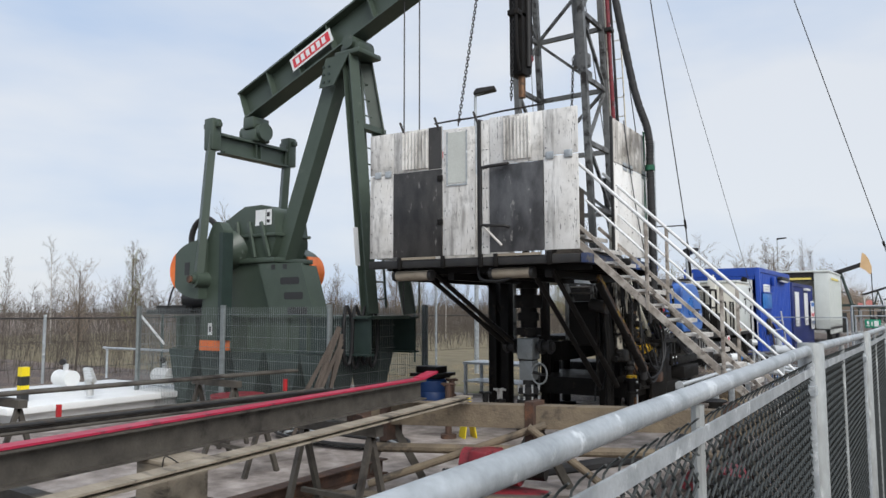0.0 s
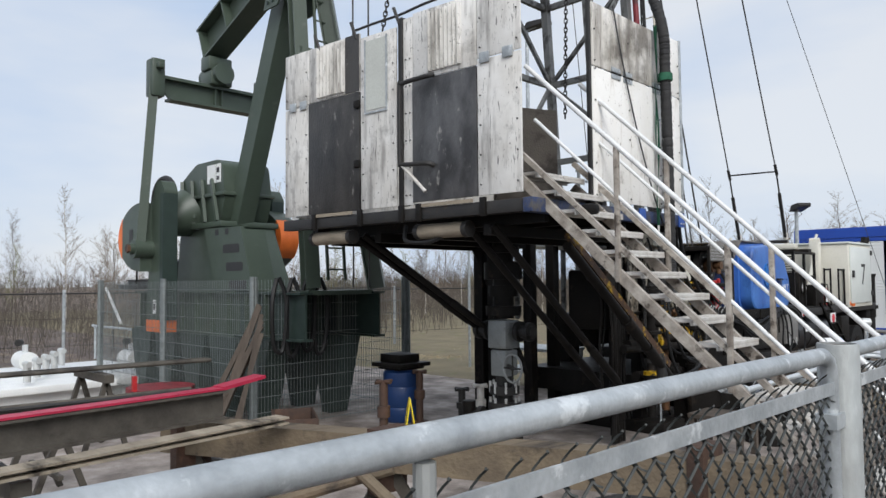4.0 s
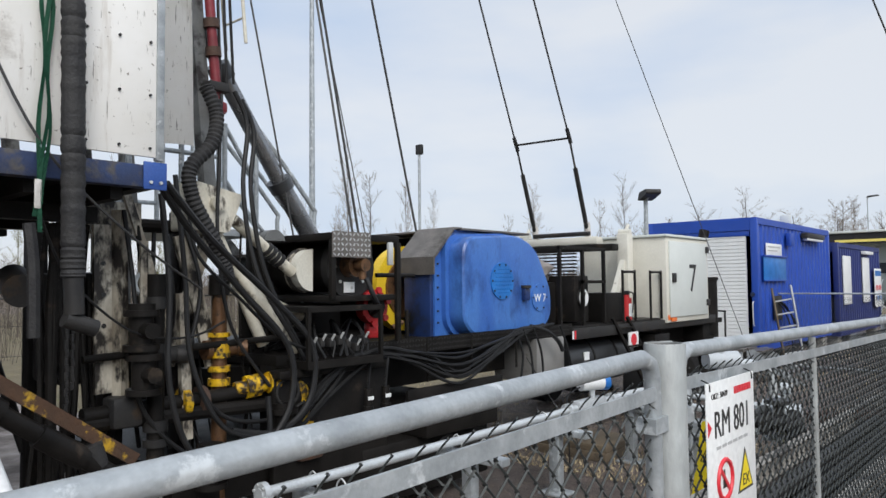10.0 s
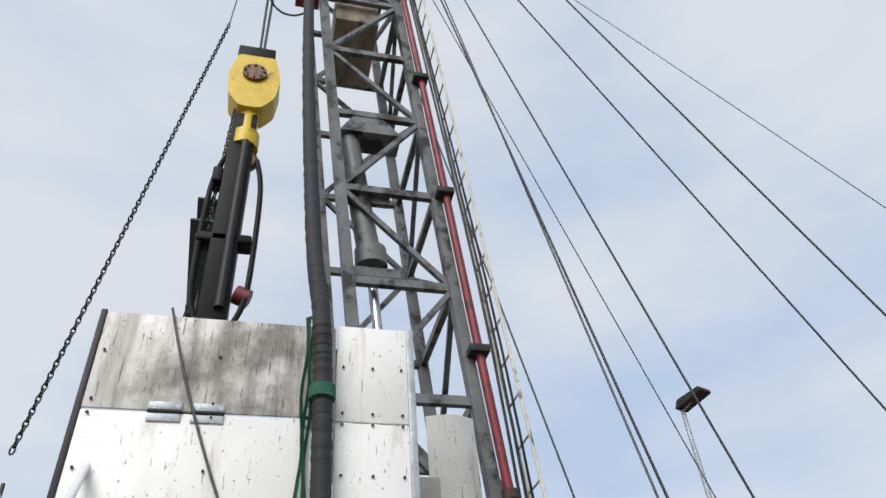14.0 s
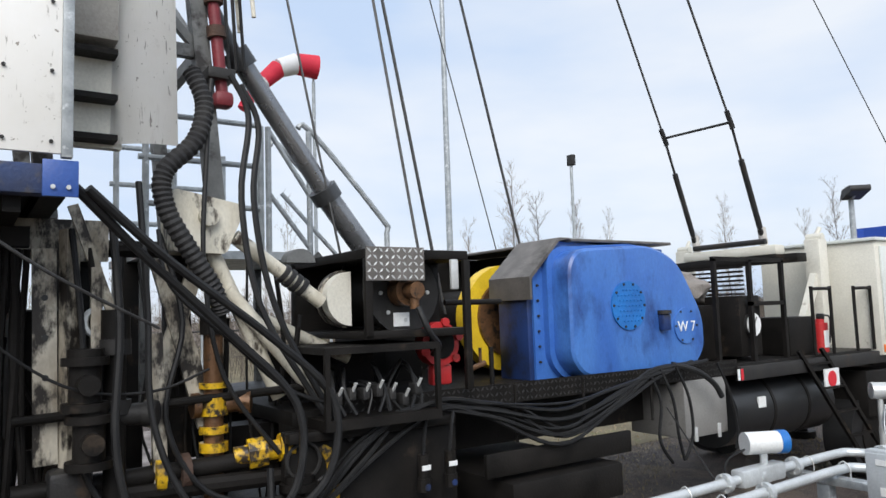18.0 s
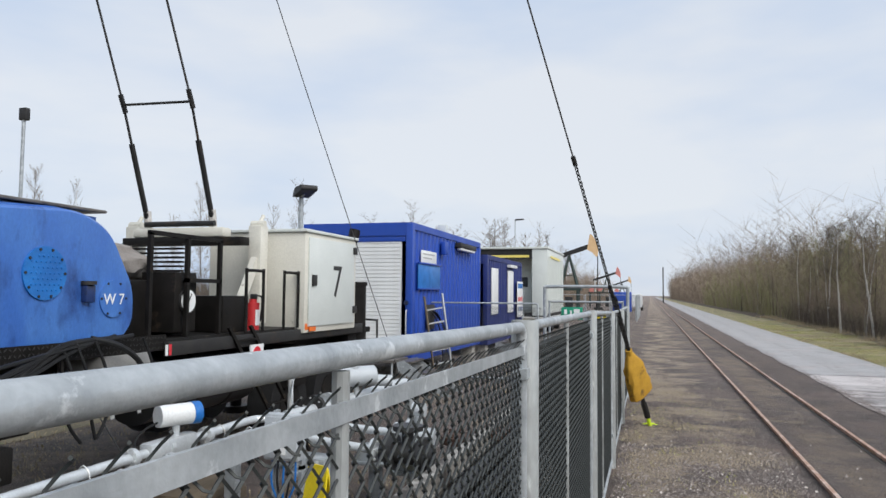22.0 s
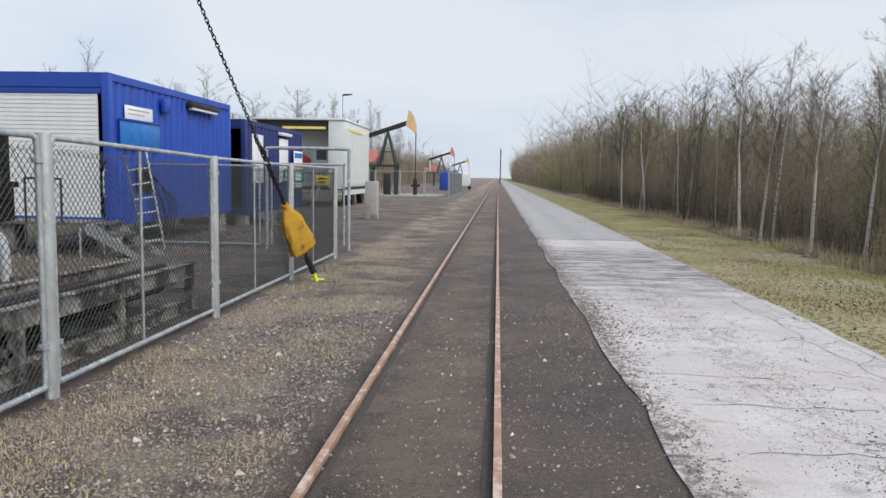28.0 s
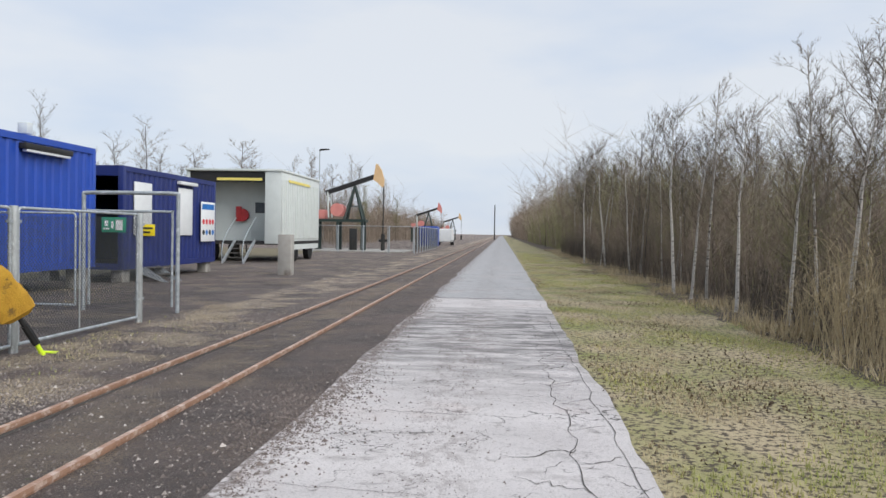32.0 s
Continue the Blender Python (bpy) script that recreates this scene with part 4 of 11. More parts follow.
part("plate", B(((-0.22, -0.006, -0.13), (0.22, 0.0, 0.13)), bevel=0.002), M_SIGNGRN, es)
part("symbol", B(((-0.16, -0.012, -0.02), (-0.10, -0.0065, 0.08)), ((-0.18, -0.012, -0.08), (-0.08, -0.0065, -0.05)), ((0.04, -0.012, -0.09), (0.16, -0.0065, 0.09)), ((-0.04, -0.012, -0.06), (0.0, -0.0065, 0.06))), M_TEXTW, es)
ys = thing("notice_plate", "small pale yellow notice on the gate mesh", "sign", (-0.55, 15.56, 1.42))
part("plate", B(((-0.14, -0.006, -0.1), (0.14, 0.0, 0.1)), bevel=0.002), M_YELSIGN, ys)
part("printed_bars", B(((-0.1, -0.011, 0.02), (0.1, -0.0065, 0.05)), ((-0.1, -0.011, -0.05), (0.06, -0.0065, -0.02))), M_INK, ys)
for k, (xa, xb) in enumerate(((-4.6, -1.8),)):
    p = thing("return_fence", "galvanised chain-link return panel before the containers", "fence", (xb, 15.6, 0))
    p.rotation_euler = (0, 0, radians(90))
    w = xb - xa
    for nm, bmx, mm in (("frame", panel_frame(w), M_GALV), ("wire_mesh", chain_mesh(w - 0.16, 0.11, F_TOP - 0.1), M_GALVWIRE), ("bottom_pipe", R(((0, 0.08, 0.09), (0, w - 0.08, 0.09), 0.022)), M_GALV)):
        part(nm, bmx, mm, p)


# ---------------------------------------------------------------- site containers
def corrugated(length, z0, z1, depth=0.035, pitch=0.28):
    """A ribbed sheet in the plane x = 0, along y."""
    bm = bmesh.new()
    n = int(length / pitch)
    p = length / n
    ys = []
    for i in range(n):
        ys += [(i * p, 0), (i * p + p * 0.36, 0), (i * p + p * 0.5, -depth), (i * p + p * 0.86, -depth)]
    ys.append((length, 0))
    for (a, da), (b, db) in zip(ys, ys[1:]):
        v = [bm.verts.new(q) for q in ((da, a, z0), (db, b, z0), (db, b, z1), (da, a, z1))]
        bm.faces.new(v)
    bmesh.ops.remove_doubles(bm, verts=bm.verts[:], dist=1e-5)
    return bm


def container(name, label, at, length, width, height, paint, blocks=True):
    """A steel box: corner posts, rails, ribbed sides, end walls, roof. Its near right foot corner is at the origin, its side looks to +x."""
    c = thing(name, label, "container", at)
    w, L, h, s = width, length, height, 0.14
    for nm, (x, y) in (("corner_post", (0, 0)), ("corner_post", (0, L - s)), ("corner_post", (-w + s, 0)), ("corner_post", (-w + s, L - s))):
        part(nm, B(((x - s, y, 0), (x, y + s, h)), bevel=0.01), paint, c)
    part("bottom_rail", B(((-0.1, s, 0), (0.0, L - s, 0.16)), ((-w, s, 0), (-w + 0.1, L - s, 0.16)), ((-w + s, 0, 0), (-s, 0.1, 0.16)), ((-w + s, L - 0.1, 0), (-s, L, 0.16))), paint, c)
    part("top_rail", B(((-0.1, s, h - 0.11), (0.0, L - s, h)), ((-w, s, h - 0.11), (-w + 0.1, L - s, h)), ((-w + s, 0, h - 0.24), (-s, 0.1, h)), ((-w + s, L - 0.1, h - 0.24), (-s, L, h))), paint, c)
    part("roof", B(((-w + 0.01, 0.01, h), (-0.01, L - 0.01, h + 0.03))), paint, c)
    side = part("side_wall", corrugated(L - 2 * s, 0.16, h - 0.11), paint, c, smooth=False)
    side.location = (-0.02, s, 0)
    part("far_wall", B(((-w + 0.02, s, 0.16), (-w + 0.05, L - s, h - 0.11))), paint, c)
    part("back_wall", B(((-w + s, L - 0.05, 0.16), (-s, L - 0.02, h - 0.24))), paint, c)
    part("floor", B(((-w + 0.11, 0.11, 0.02), (-0.11, L - 0.11, 0.12))), M_DARK, c)
    if blocks:
        for x in (-0.25, -w + 0.25):
            for y in (0.35, L - 0.35):
                part("support_block", B(((x - 0.15, y - 0.2, -at[2]), (x + 0.15, y + 0.2, 0.0)), bevel=0.01), M_CONC, c)
    return c


def slatted(x0, x1, z0, z1, n, y0, y1):
    bm = bmesh.new()
    d = (z1 - z0) / n
    for i in range(n):
        bm_prism(bm, [(y1, z0 + i * d), (y1, z0 + (i + 1) * d), (y0 + 0.006, z0 + (i + 1) * d - 0.002), (y0, z0 + i * d + 0.004)], "x", x0, x1)
    return bm


con = container("office_container", "bright blue ribbed office container with a white shutter end", (-4.18, 14.08, 0.5), 6.06, 2.44, 2.8, M_BLUECON)
slat = mesh_of(slatted(-2.30, -0.24, 0.0, 2.32 / 30, 1, 0.03, 0.06), M_WHITE)
for k in range(30):
    o = new("shutter_slat", slat)
    o.parent, o.location = con, (0, 0, 0.16 + k * 2.32 / 30)
part("shutter_box", B(((-2.32, 0.02, 2.44), (-0.16, 0.09, 2.56)), bevel=0.008), M_BLUECON, con)
part("white_notice", B(((0.0, 0.55, 2.03), (0.018, 1.65, 2.30)), bevel=0.004), M_SIGNW, con, "blank white notice board")
part("notice_bars", B(((0.019, 0.65, 2.21), (0.022, 1.5, 2.24)), ((0.019, 0.65, 2.13), (0.022, 1.3, 2.155))), M_INKGREY, con)
part("blue_tarp_sheet", B(((0.0, 0.35, 1.50), (0.02, 1.95, 2.02)), bevel=0.006), M_TARP, con, "bright blue plastic sheet over the window")
part("flap_rail", B(((0.0, 0.33, 2.0), (0.05, 1.97, 2.04)), ((0.0, 0.33, 1.47), (0.04, 1.97, 1.50)), bevel=0.006), M_BLUECON, con)
part("vent_box", B(((0.0, 2.05, 2.28), (0.10, 2.30, 2.58)), bevel=0.012), M_BLUECON, con)
part("lamp_hood", B(((0.0, 3.3, 2.52), (0.16, 4.9, 2.64)), bevel=0.012), M_DARK, con)
part("lamp_diffuser", B(((0.03, 3.36, 2.46), (0.14, 4.84, 2.52)), bevel=0.015), M_WHITE, con, "white strip lamp cover")
part("hatch", B(((0.0, 0.95, 0.62), (0.03, 1.5, 1.15)), bevel=0.008), M_DARK, con)
part("door_handle", T([(-0.10, -0.01, 0.55), (-0.10, -0.07, 0.6), (-0.10, -0.07, 1.0), (-0.10, -0.01, 1.05)], 0.014, 8, 4), M_ALU, con)
part("lock_cup", R(((-0.12, -0.03, 1.2), (-0.12, 0.0, 1.2), 0.05), seg=14), M_BLUEDK, con)
part("roof_box", B(((-0.75, 4.3, 2.95), (-0.52, 4.5, 3.2)), bevel=0.02), M_OFFWHITE, con, "grey antenna box")
part("roof_mast", R(((-0.63, 4.4, 2.83), (-0.63, 4.4, 2.97), 0.02)), M_GALV, con)
cable = part("cable_bundle", T([(0.02, 1.2, 1.0), (0.10, 1.35, 0.85), (0.12, 1.75, 0.45), (0.08, 2.0, 0.05), (0.05, 2.1, -0.4)], 0.016, 6), M_RUBBER, con)
for k in range(4):
    part("cable", T([(0.02, 1.15 + 0.03 * k, 1.05), (0.14, 1.45 + 0.1 * k, 0.9 - 0.06 * k), (0.16, 2.0 + 0.12 * k, 0.35), (0.1, 1.9 + 0.15 * k, -0.1), (0.06, 1.6 + 0.2 * k, -0.46)], 0.012, 6), M_RUBBER, con)


def alu_ladder(at, lean, height, label, group=""):
    """A leaning ladder with flat rungs."""
    ld = thing("leaning_ladder", label, "ladder", at, group)
    ld.rotation_euler = lean
    for x in (-0.19, 0.19):
        part("stile", B(((x - 0.015, -0.035, 0), (x + 0.015, 0.035, height)), bevel=0.004), M_WOOD if x < 0 else M_ALU, ld)
    for k in range(int(height / 0.28)):
        part("rung", B(((-0.19, -0.02, 0.2 + k * 0.28), (0.19, 0.02, 0.225 + k * 0.28))), M_ALU, ld)
    return ld


alu_ladder((-3.62, 14.6, 0), (radians(6), radians(-10), radians(33)), 1.9, "worn wood and aluminium ladder leaning on the blue container")


def entry_steps(at, turn, n, label, rise=0.2, going=0.26, width=0.8):
    """A welded flight of galvanised steps."""
    s = thing("entry_steps", label, "steps", at, "container steps")
    s.rotation_euler = (0, 0, turn)
    for y in (0, width):
        part("stringer", PR([(0, n * rise), (0.14, n * rise + 0.03), (n * going + 0.3, 0.0), (n * going + 0.12, 0.0), (0.0, n * rise - 0.16)], "y", y - 0.006, y + 0.006), M_GALV, s)
    for k in range(n):
        part("tread", B(((k * going + 0.02, 0.01, (n - k) * rise - 0.02), (k * going + going + 0.02, width - 0.01, (n - k) * rise + 0.015))), M_CHECK, s)
    return s


entry_steps((-4.15, 13.15, 0), 0.0, 3, "low galvanised steps by the blue container's end")
landing = thing("step_landing", "galvanised landing before the white shutter", "landing", (-4.3, 13.1, 0))
part("deck", B(((-1.5, 0, 0.58), (0.1, 0.85, 0.63))), M_CHECK, landing)
for x in (-1.45, 0.05):
    for y in (0.05, 0.8):
        part("leg", R(((x, y, 0), (x, y, 0.58), 0.02)), M_GALV, landing)
part("hand_loop", T([(-0.9, 0.02, 0.63), (-0.9, 0.02, 1.3), (-0.85, 0.02, 1.38), (-0.3, 0.02, 1.38), (-0.25, 0.02, 1.3), (-0.25, 0.02, 0.63)], 0.02, 8, 4), M_DARK, landing)

navy = container("crew_container", "dark navy crew container with white window panels", (-4.3, 21.6, 0.35), 6.06, 2.5, 2.7, M_BLUEDK2)
for y in (0.55, 3.2):
    part("white_window_panel", B(((-0.01, y, 0.9), (0.03, y + 0.95, 2.35)), bevel=0.01), M_WHITE, navy, "white shuttered window")
part("lamp_hood", B(((0.0, 3.1, 2.45), (0.14, 4.3, 2.55)), bevel=0.01), M_WHITE, navy)
part("end_door", B(((-1.9, -0.03, 0.2), (-0.9, 0.1, 2.3)), bevel=0.01), M_OFFWHITE, navy)
board = thing("safety_board", "white safety sign board with coloured rows", "sign", (-4.24, 26.3, 1.6))
part("plate", B(((0, 0, -0.55), (0.02, 1.1, 0.75)), bevel=0.004), M_SIGNW, board)
part("blue_heading", B(((0.0205, 0.06, 0.5), (0.024, 1.04, 0.68))), M_TARP, board)
for k in range(4):
    part("red_sign", R(((0.0205, 0.18 + k * 0.25, 0.1), (0.024, 0.18 + k * 0.25, 0.1), 0.09), seg=16), M_INKRED, board)
    part("blue_sign", R(((0.0205, 0.18 + k * 0.25, -0.25), (0.024, 0.18 + k * 0.25, -0.25), 0.09), seg=16), M_TARP if k % 2 else M_INK, board)
entry_steps((-4.2, 22.3, 0), 0.0, 2, "small galvanised steps by the navy container", 0.19)

# the white control cabin on wheels, open at its near end
wc = thing("control_cabin", "cream-white wheeled control cabin with an open porch", "cabin", (-4.35, 35.2, 0))
w, L, z0, z1 = 4.4, 6.6, 0.95, 4.1
part("side_wall", B(((-0.06, 0, z0), (0, L, z1)), bevel=0.01), M_OFFWHITE, wc)
for k in range(22):
    part("rib", B(((0, 0.15 + k * 0.29, z0 + 0.12), (0.025, 0.24 + k * 0.29, z1 - 0.35))), M_OFFWHITE, wc)
part("far_wall", B(((-w, 0, z0), (-w + 0.06, L, z1))), M_OFFWHITE, wc)
part("roof", B(((-w - 0.05, -0.1, z1), (0.05, L + 0.05, z1 + 0.1)), bevel=0.02), M_OFFWHITE, wc)
part("floor", B(((-w, 0, z0 - 0.15), (0, L, z0))), M_DARK, wc)
part("skirt", B(((-0.05, 0.1, z0 - 0.4), (0.0, L - 0.1, z0 - 0.15))), M_OFFWHITE, wc)
part("porch_wall", B(((-w + 0.06, 1.5, z0), (-0.06, 1.58, z1))), M_OFFWHITE, wc)
part("porch_door", B(((-1.9, 1.44, z0 + 0.05), (-1.0, 1.5, z0 + 2.1)), bevel=0.01), M_OFFWHITE, wc, "pale grey steel door")
part("door_window", B(((-1.7, 1.425, z0 + 1.3), (-1.2, 1.44, z0 + 1.8))), M_GLASS, wc)
part("porch_dark_ceiling", B(((-w + 0.1, 0.02, z1 - 0.5), (-0.12, 0.10, z1 - 0.02))), M_DARK, wc)
part("corner_column", B(((-0.75, -0.04, z0 - 0.1), (0.0, 0.06, z1)), bevel=0.01), M_OFFWHITE, wc, "white folded corner panel")
part("end_post", B(((-w, -0.02, z0), (-w + 0.15, 0.06, z1)), bevel=0.01), M_OFFWHITE, wc)
part("lamp_tube", B(((-3.0, 0.0, z1 - 0.42), (-0.9, 0.018, z1 - 0.3))), M_LIGHTTUBE, wc, "yellow strip lamp")
part("side_lamp_tube", B(((0.026, 1.0, z1 - 0.42), (0.05, 4.6, z1 - 0.3))), M_LIGHTTUBE, wc)
part("red_hose_reel", R(((-2.3, 1.32, z0 + 1.2), (-2.3, 1.44, z0 + 1.2), 0.3), seg=18), M_RED, wc)
part("red_box", B(((-2.6, 1.30, z0 + 0.9), (-2.35, 1.44, z0 + 1.6)), bevel=0.01), M_RED, wc)
for y in (1.6, 2.6, 5.2):
    part("wheel", R(((-0.35, y, 0.42), (-0.08, y, 0.42), 0.42), seg=20), M_RUBBER, wc)
    part("wheel", R(((-w + 0.08, y, 0.42), (-w + 0.35, y, 0.42), 0.42), seg=20), M_RUBBER, wc)
cs = thing("cabin_stairs", "grey steel stair with two handrails before the white cabin", "stairs", (-5.9, 34.9, 0))
for x in (-0.45, 0.45):
    part("stringer", BEAMS(((x, 0, 1.0), (x, -1.5, 0.0), 0.04, 0.16)), M_GALV, cs)
    part("handrail", T([(x, 0.1, 1.95), (x, -0.1, 1.9), (x, -1.4, 0.95), (x, -1.5, 0.0)], 0.022, 8, 4), M_GALV, cs)
for k in range(5):
    part("tread", B(((-0.44, -0.25 - k * 0.28, 0.8 - k * 0.19), (0.44, -0.02 - k * 0.28, 0.83 - k * 0.19))), M_CHECK, cs)
cp = solid("concrete_post", B(((-0.22, -0.2, -0.1), (0.22, 0.2, 1.33)), bevel=0.03), M_CONC, "squat pale concrete bollard post", "concrete post", (-1.48, 26.6, 0))

# ---------------------------------------------------------------- distant pumps and fence
def far_pump(at, s, head, label):
    """A small pumpjack on a steel stand, nose to the track."""
    p = thing("distant_pumpjack", label, "pumpjack", at, "distant pumpjacks")
    p.scale = (s, s, s)
    for x in (-2.8, -1.2, 0.7):
        for y in (-0.5, 0.5):
            part("stand_post", B(((x - 0.1, y - 0.1, 0), (x + 0.1, y + 0.1, 2.2))), M_GREENDK, p)
    part("skid", B(((-3.1, -0.6, 2.2), (0.95, 0.6, 2.4))), M_GREENDK, p)
    part("switch_box", B(((-0.2, -0.9, 0.0), (0.35, -0.6, 1.7)), bevel=0.02), M_DARK, p)
    for v in (-0.7, 0.7):
        part("post_leg", BEAMS(((v, -0.5, 2.4), (0, 0, 5.0), 0.14, 0.14)), M_GREENDK, p)
        part("post_leg", BEAMS(((v, 0.5, 2.4), (0, 0, 5.0), 0.14, 0.14)), M_GREENDK, p)
    part("post_tie", BEAMS(((-0.45, -0.3, 3.4), (0.45, -0.3, 3.4), 0.08, 0.08)), M_GREENDK, p)
    part("walking_beam", BEAMS(((-2.25, 0, 4.4), (1.5, 0, 5.68), 0.26, 0.34)), M_DARK, p)
    part("horse_head", PR([(1.42, 5.45), (1.62, 6.66), (1.78, 6.62), (2.05, 6.2), (2.26, 5.5), (2.24, 4.95), (2.12, 4.85), (1.8, 5.2)], "y", -0.14, 0.14), head, p, "peach horse head")
    part("polished_rod", R(((2.22, 0, 5.0), (2.22, 0, 0.6), 0.04)), M_DARK, p)
    part("wellhead", R(((2.22, 0, 0), (2.22, 0, 1.3), 0.16), ((1.9, 0, 0.8), (2.6, 0, 0.8), 0.1)), M_DARK, p)
    for v in (-0.55, 0.55):
        part("counterweight", R(((-1.25, v - 0.12, 3.1), (-1.25, v + 0.12, 3.1), 0.5), seg=18), M_SOCKF, p, "faded pink weight")
        part("pitman", R(((-2.0, v, 4.45), (-1.9, v, 2.5), 0.06)), M_OFFWHITE, p)
    part("gear_case", B(((-2.9, -0.4, 2.4), (-2.2, 0.4, 3.1)), bevel=0.05), M_SOCKF, p)
    return p


M_PEACH = mat("peach_head_paint", (0.80, 0.55, 0.30), (0.70, 0.46, 0.24), 0.5, 0, 3, 0.05)
M_SOCKF = mat("faded_pink_paint", (0.72, 0.28, 0.24), (0.62, 0.22, 0.19), 0.5, 0, 3, 0.05)
far_pump((-5.75, 58.0, 0), 1.0, M_PEACH, "distant dark green pumpjack with a peach horse head")
far_pump((-6.2, 118.0, 0), 0.95, M_SOCKF, "far pumpjack with a pink horse head by the line")
far_pump((-5.6, 165.0, 0), 0.9, M_PEACH, "very far pumpjack by the line")
solid("well_slab", B(((-9.5, 54.5, -0.1), (-1.5, 62.5, 0.06))), M_CONC, "pale concrete slab under the far pumpjack", "slab", kind="structure")
far_f, far_m = None, None
for k in range(14):
    fp = thing("distant_fence", "galvanised chain-link panel round a far well", "fence", (-7.7 + k * 1.8, 53.0, 0) if k < 4 else (-0.5, 53.0 + (k - 4) * 1.8, 0), "fence round the far wells")
    fp.rotation_euler = (0, 0, radians(-90) if k < 4 else 0)
    if not far_f:
        bmf = panel_frame(1.8, 1.9)
        bm_rod(bmf, (0, 0.03, -0.02), (0, 0.03, 1.92), 0.04)
        far_f, far_m = mesh_of(bmf, M_GALV, True), mesh_of(chain_mesh(1.64, 0.11, 1.85, 0.07), M_GALVWIRE)
    for nm, me in (("frame", far_f), ("wire_mesh", far_m)):
        o = new(nm, me)
        o.parent = fp
        o.location = (0, 0.08 if nm == "wire_mesh" else 0, 0)
bx = solid("distant_cabinet", B(((-1.0, -1.5, 0), (1.0, 1.5, 2.2)), bevel=0.03), M_BLUECON, "small blue cabinet by a far well", "cabinet", (-2.6, 84, 0))
van = thing("parked_van", "white parked van far down the track", "van", (-1.4, 92, 0))
part("body", PR(rounded([(-2.3, 0.4), (2.4, 0.4), (2.5, 1.0), (1.7, 1.2), (1.2, 1.95), (-2.3, 2.0)], 0.15), "x", -0.9, 0.9), M_WHITE, van)
part("windscreen", PR([(1.66, 1.25), (1.22, 1.88), (1.26, 1.9), (1.72, 1.27)], "x", -0.75, 0.75), M_GLASS, van)
for x in (-0.85, 0.85):
    for y in (-1.5, 1.5):
        part("wheel", R(((x - 0.1, y, 0.34), (x + 0.1, y, 0.34), 0.34), seg=16), M_RUBBER, van)


def street_lamp(at, h, label, arm=0.6, turn=0.0):
    p = thing("street_lamp", label, "street lamp", at, "yard lamps")
    p.rotation_euler = (0, 0, turn)
    bm = bmesh.new()
    bm_rod(bm, (0, 0, 0), (0, 0, h), 0.075, 0.045, 12)
    part("pole", bm, M_GALV, p)
    part("arm", R(((0, 0, h - 0.02), (arm * 0.5, 0, h + 0.06), 0.03)), M_GALV, p)
    part("lamp_head", PR(rounded([(-0.05, h - 0.02), (0.05, h + 0.16), (arm + 0.1, h + 0.2), (arm + 0.12, h + 0.1)], 0.04), "y", -0.17, 0.17), M_DARK, p, "dark flat lamp head")
    return p


street_lamp((-11.3, 8.0, 0), 8.8, "tall grey street lamp with a flat dark head", 0.55, radians(20))
street_lamp((-13.9, 78.7, 0), 10.0, "distant tall street lamp", 0.9)
street_lamp((-6.28, 13.3, 0), 3.8, "short floodlight pole behind the blue container", 0.3, radians(-40))
pb = thing("aerial_pole", "thin grey pole with a small camera head", "pole", (-11.5, 11.56, 0))
part("pole", R(((0, 0, 0), (0, 0, 5.4), 0.035)), M_GALV, pb)
part("head", B(((-0.08, -0.06, 5.25), (0.1, 0.06, 5.5)), bevel=0.02), M_DARK, pb)
dist_pole = thing("signal_pole", "far dark pole beside the line", "pole", (3.6, 190, 0))
part("pole", R(((0, 0, 0), (0, 0, 9), 0.15)), M_DARK, dist_pole)

ws = thing("windsock", "red and white striped windsock on a thin pole", "windsock", (-10.7, 4.92, -0.12))
part("pole", R(((0, 0, 0), (0, 0, 6.05), 0.03)), M_GALV, ws)
SOCK = [Vector(q) for q in ((0.05, 0.05, 6.3), (0, -0.3, 6.32), (-0.02, -0.6, 6.2), (-0.04, -0.85, 5.95), (-0.05, -1.05, 5.7), (-0.05, -1.2, 5.45))]
part("swivel", R(((0, 0, 6.0), (0, 0, 6.4), 0.02)), M_GALV, ws)
for k, (pa, pc) in enumerate(zip(SOCK, SOCK[1:])):
    bm = bmesh.new()
    bm_rod(bm, pa, pc, 0.20 - 0.024 * k, 0.20 - 0.024 * (k + 1), 14)
    part("stripe", bm, M_SOCKR if k % 2 == 0 else M_SOCKW, ws)


# ---------------------------------------------------------------- the service rig: carrier
def wpart(name, bm, material, parent, label="", smooth=True):
    """A part given in the world's coordinates, under a thing that stands unturned."""
    ob = part(name, bm, material, parent, label, smooth)
    root = parent
    off = Vector(root.location)
    if root.parent:
        off = Vector((0, 0, 0))
    ob.location = -off
    return ob


def studs(name, points, axis, r, material, parent, depth=0.012, seg=8):
    for p in points:
        q = Vector(p)
        d = Vector((axis == "x", axis == "y", axis == "z")) * depth
        wpart(name, R((q - d * 0.3, q + d, r), seg=seg), material, parent)


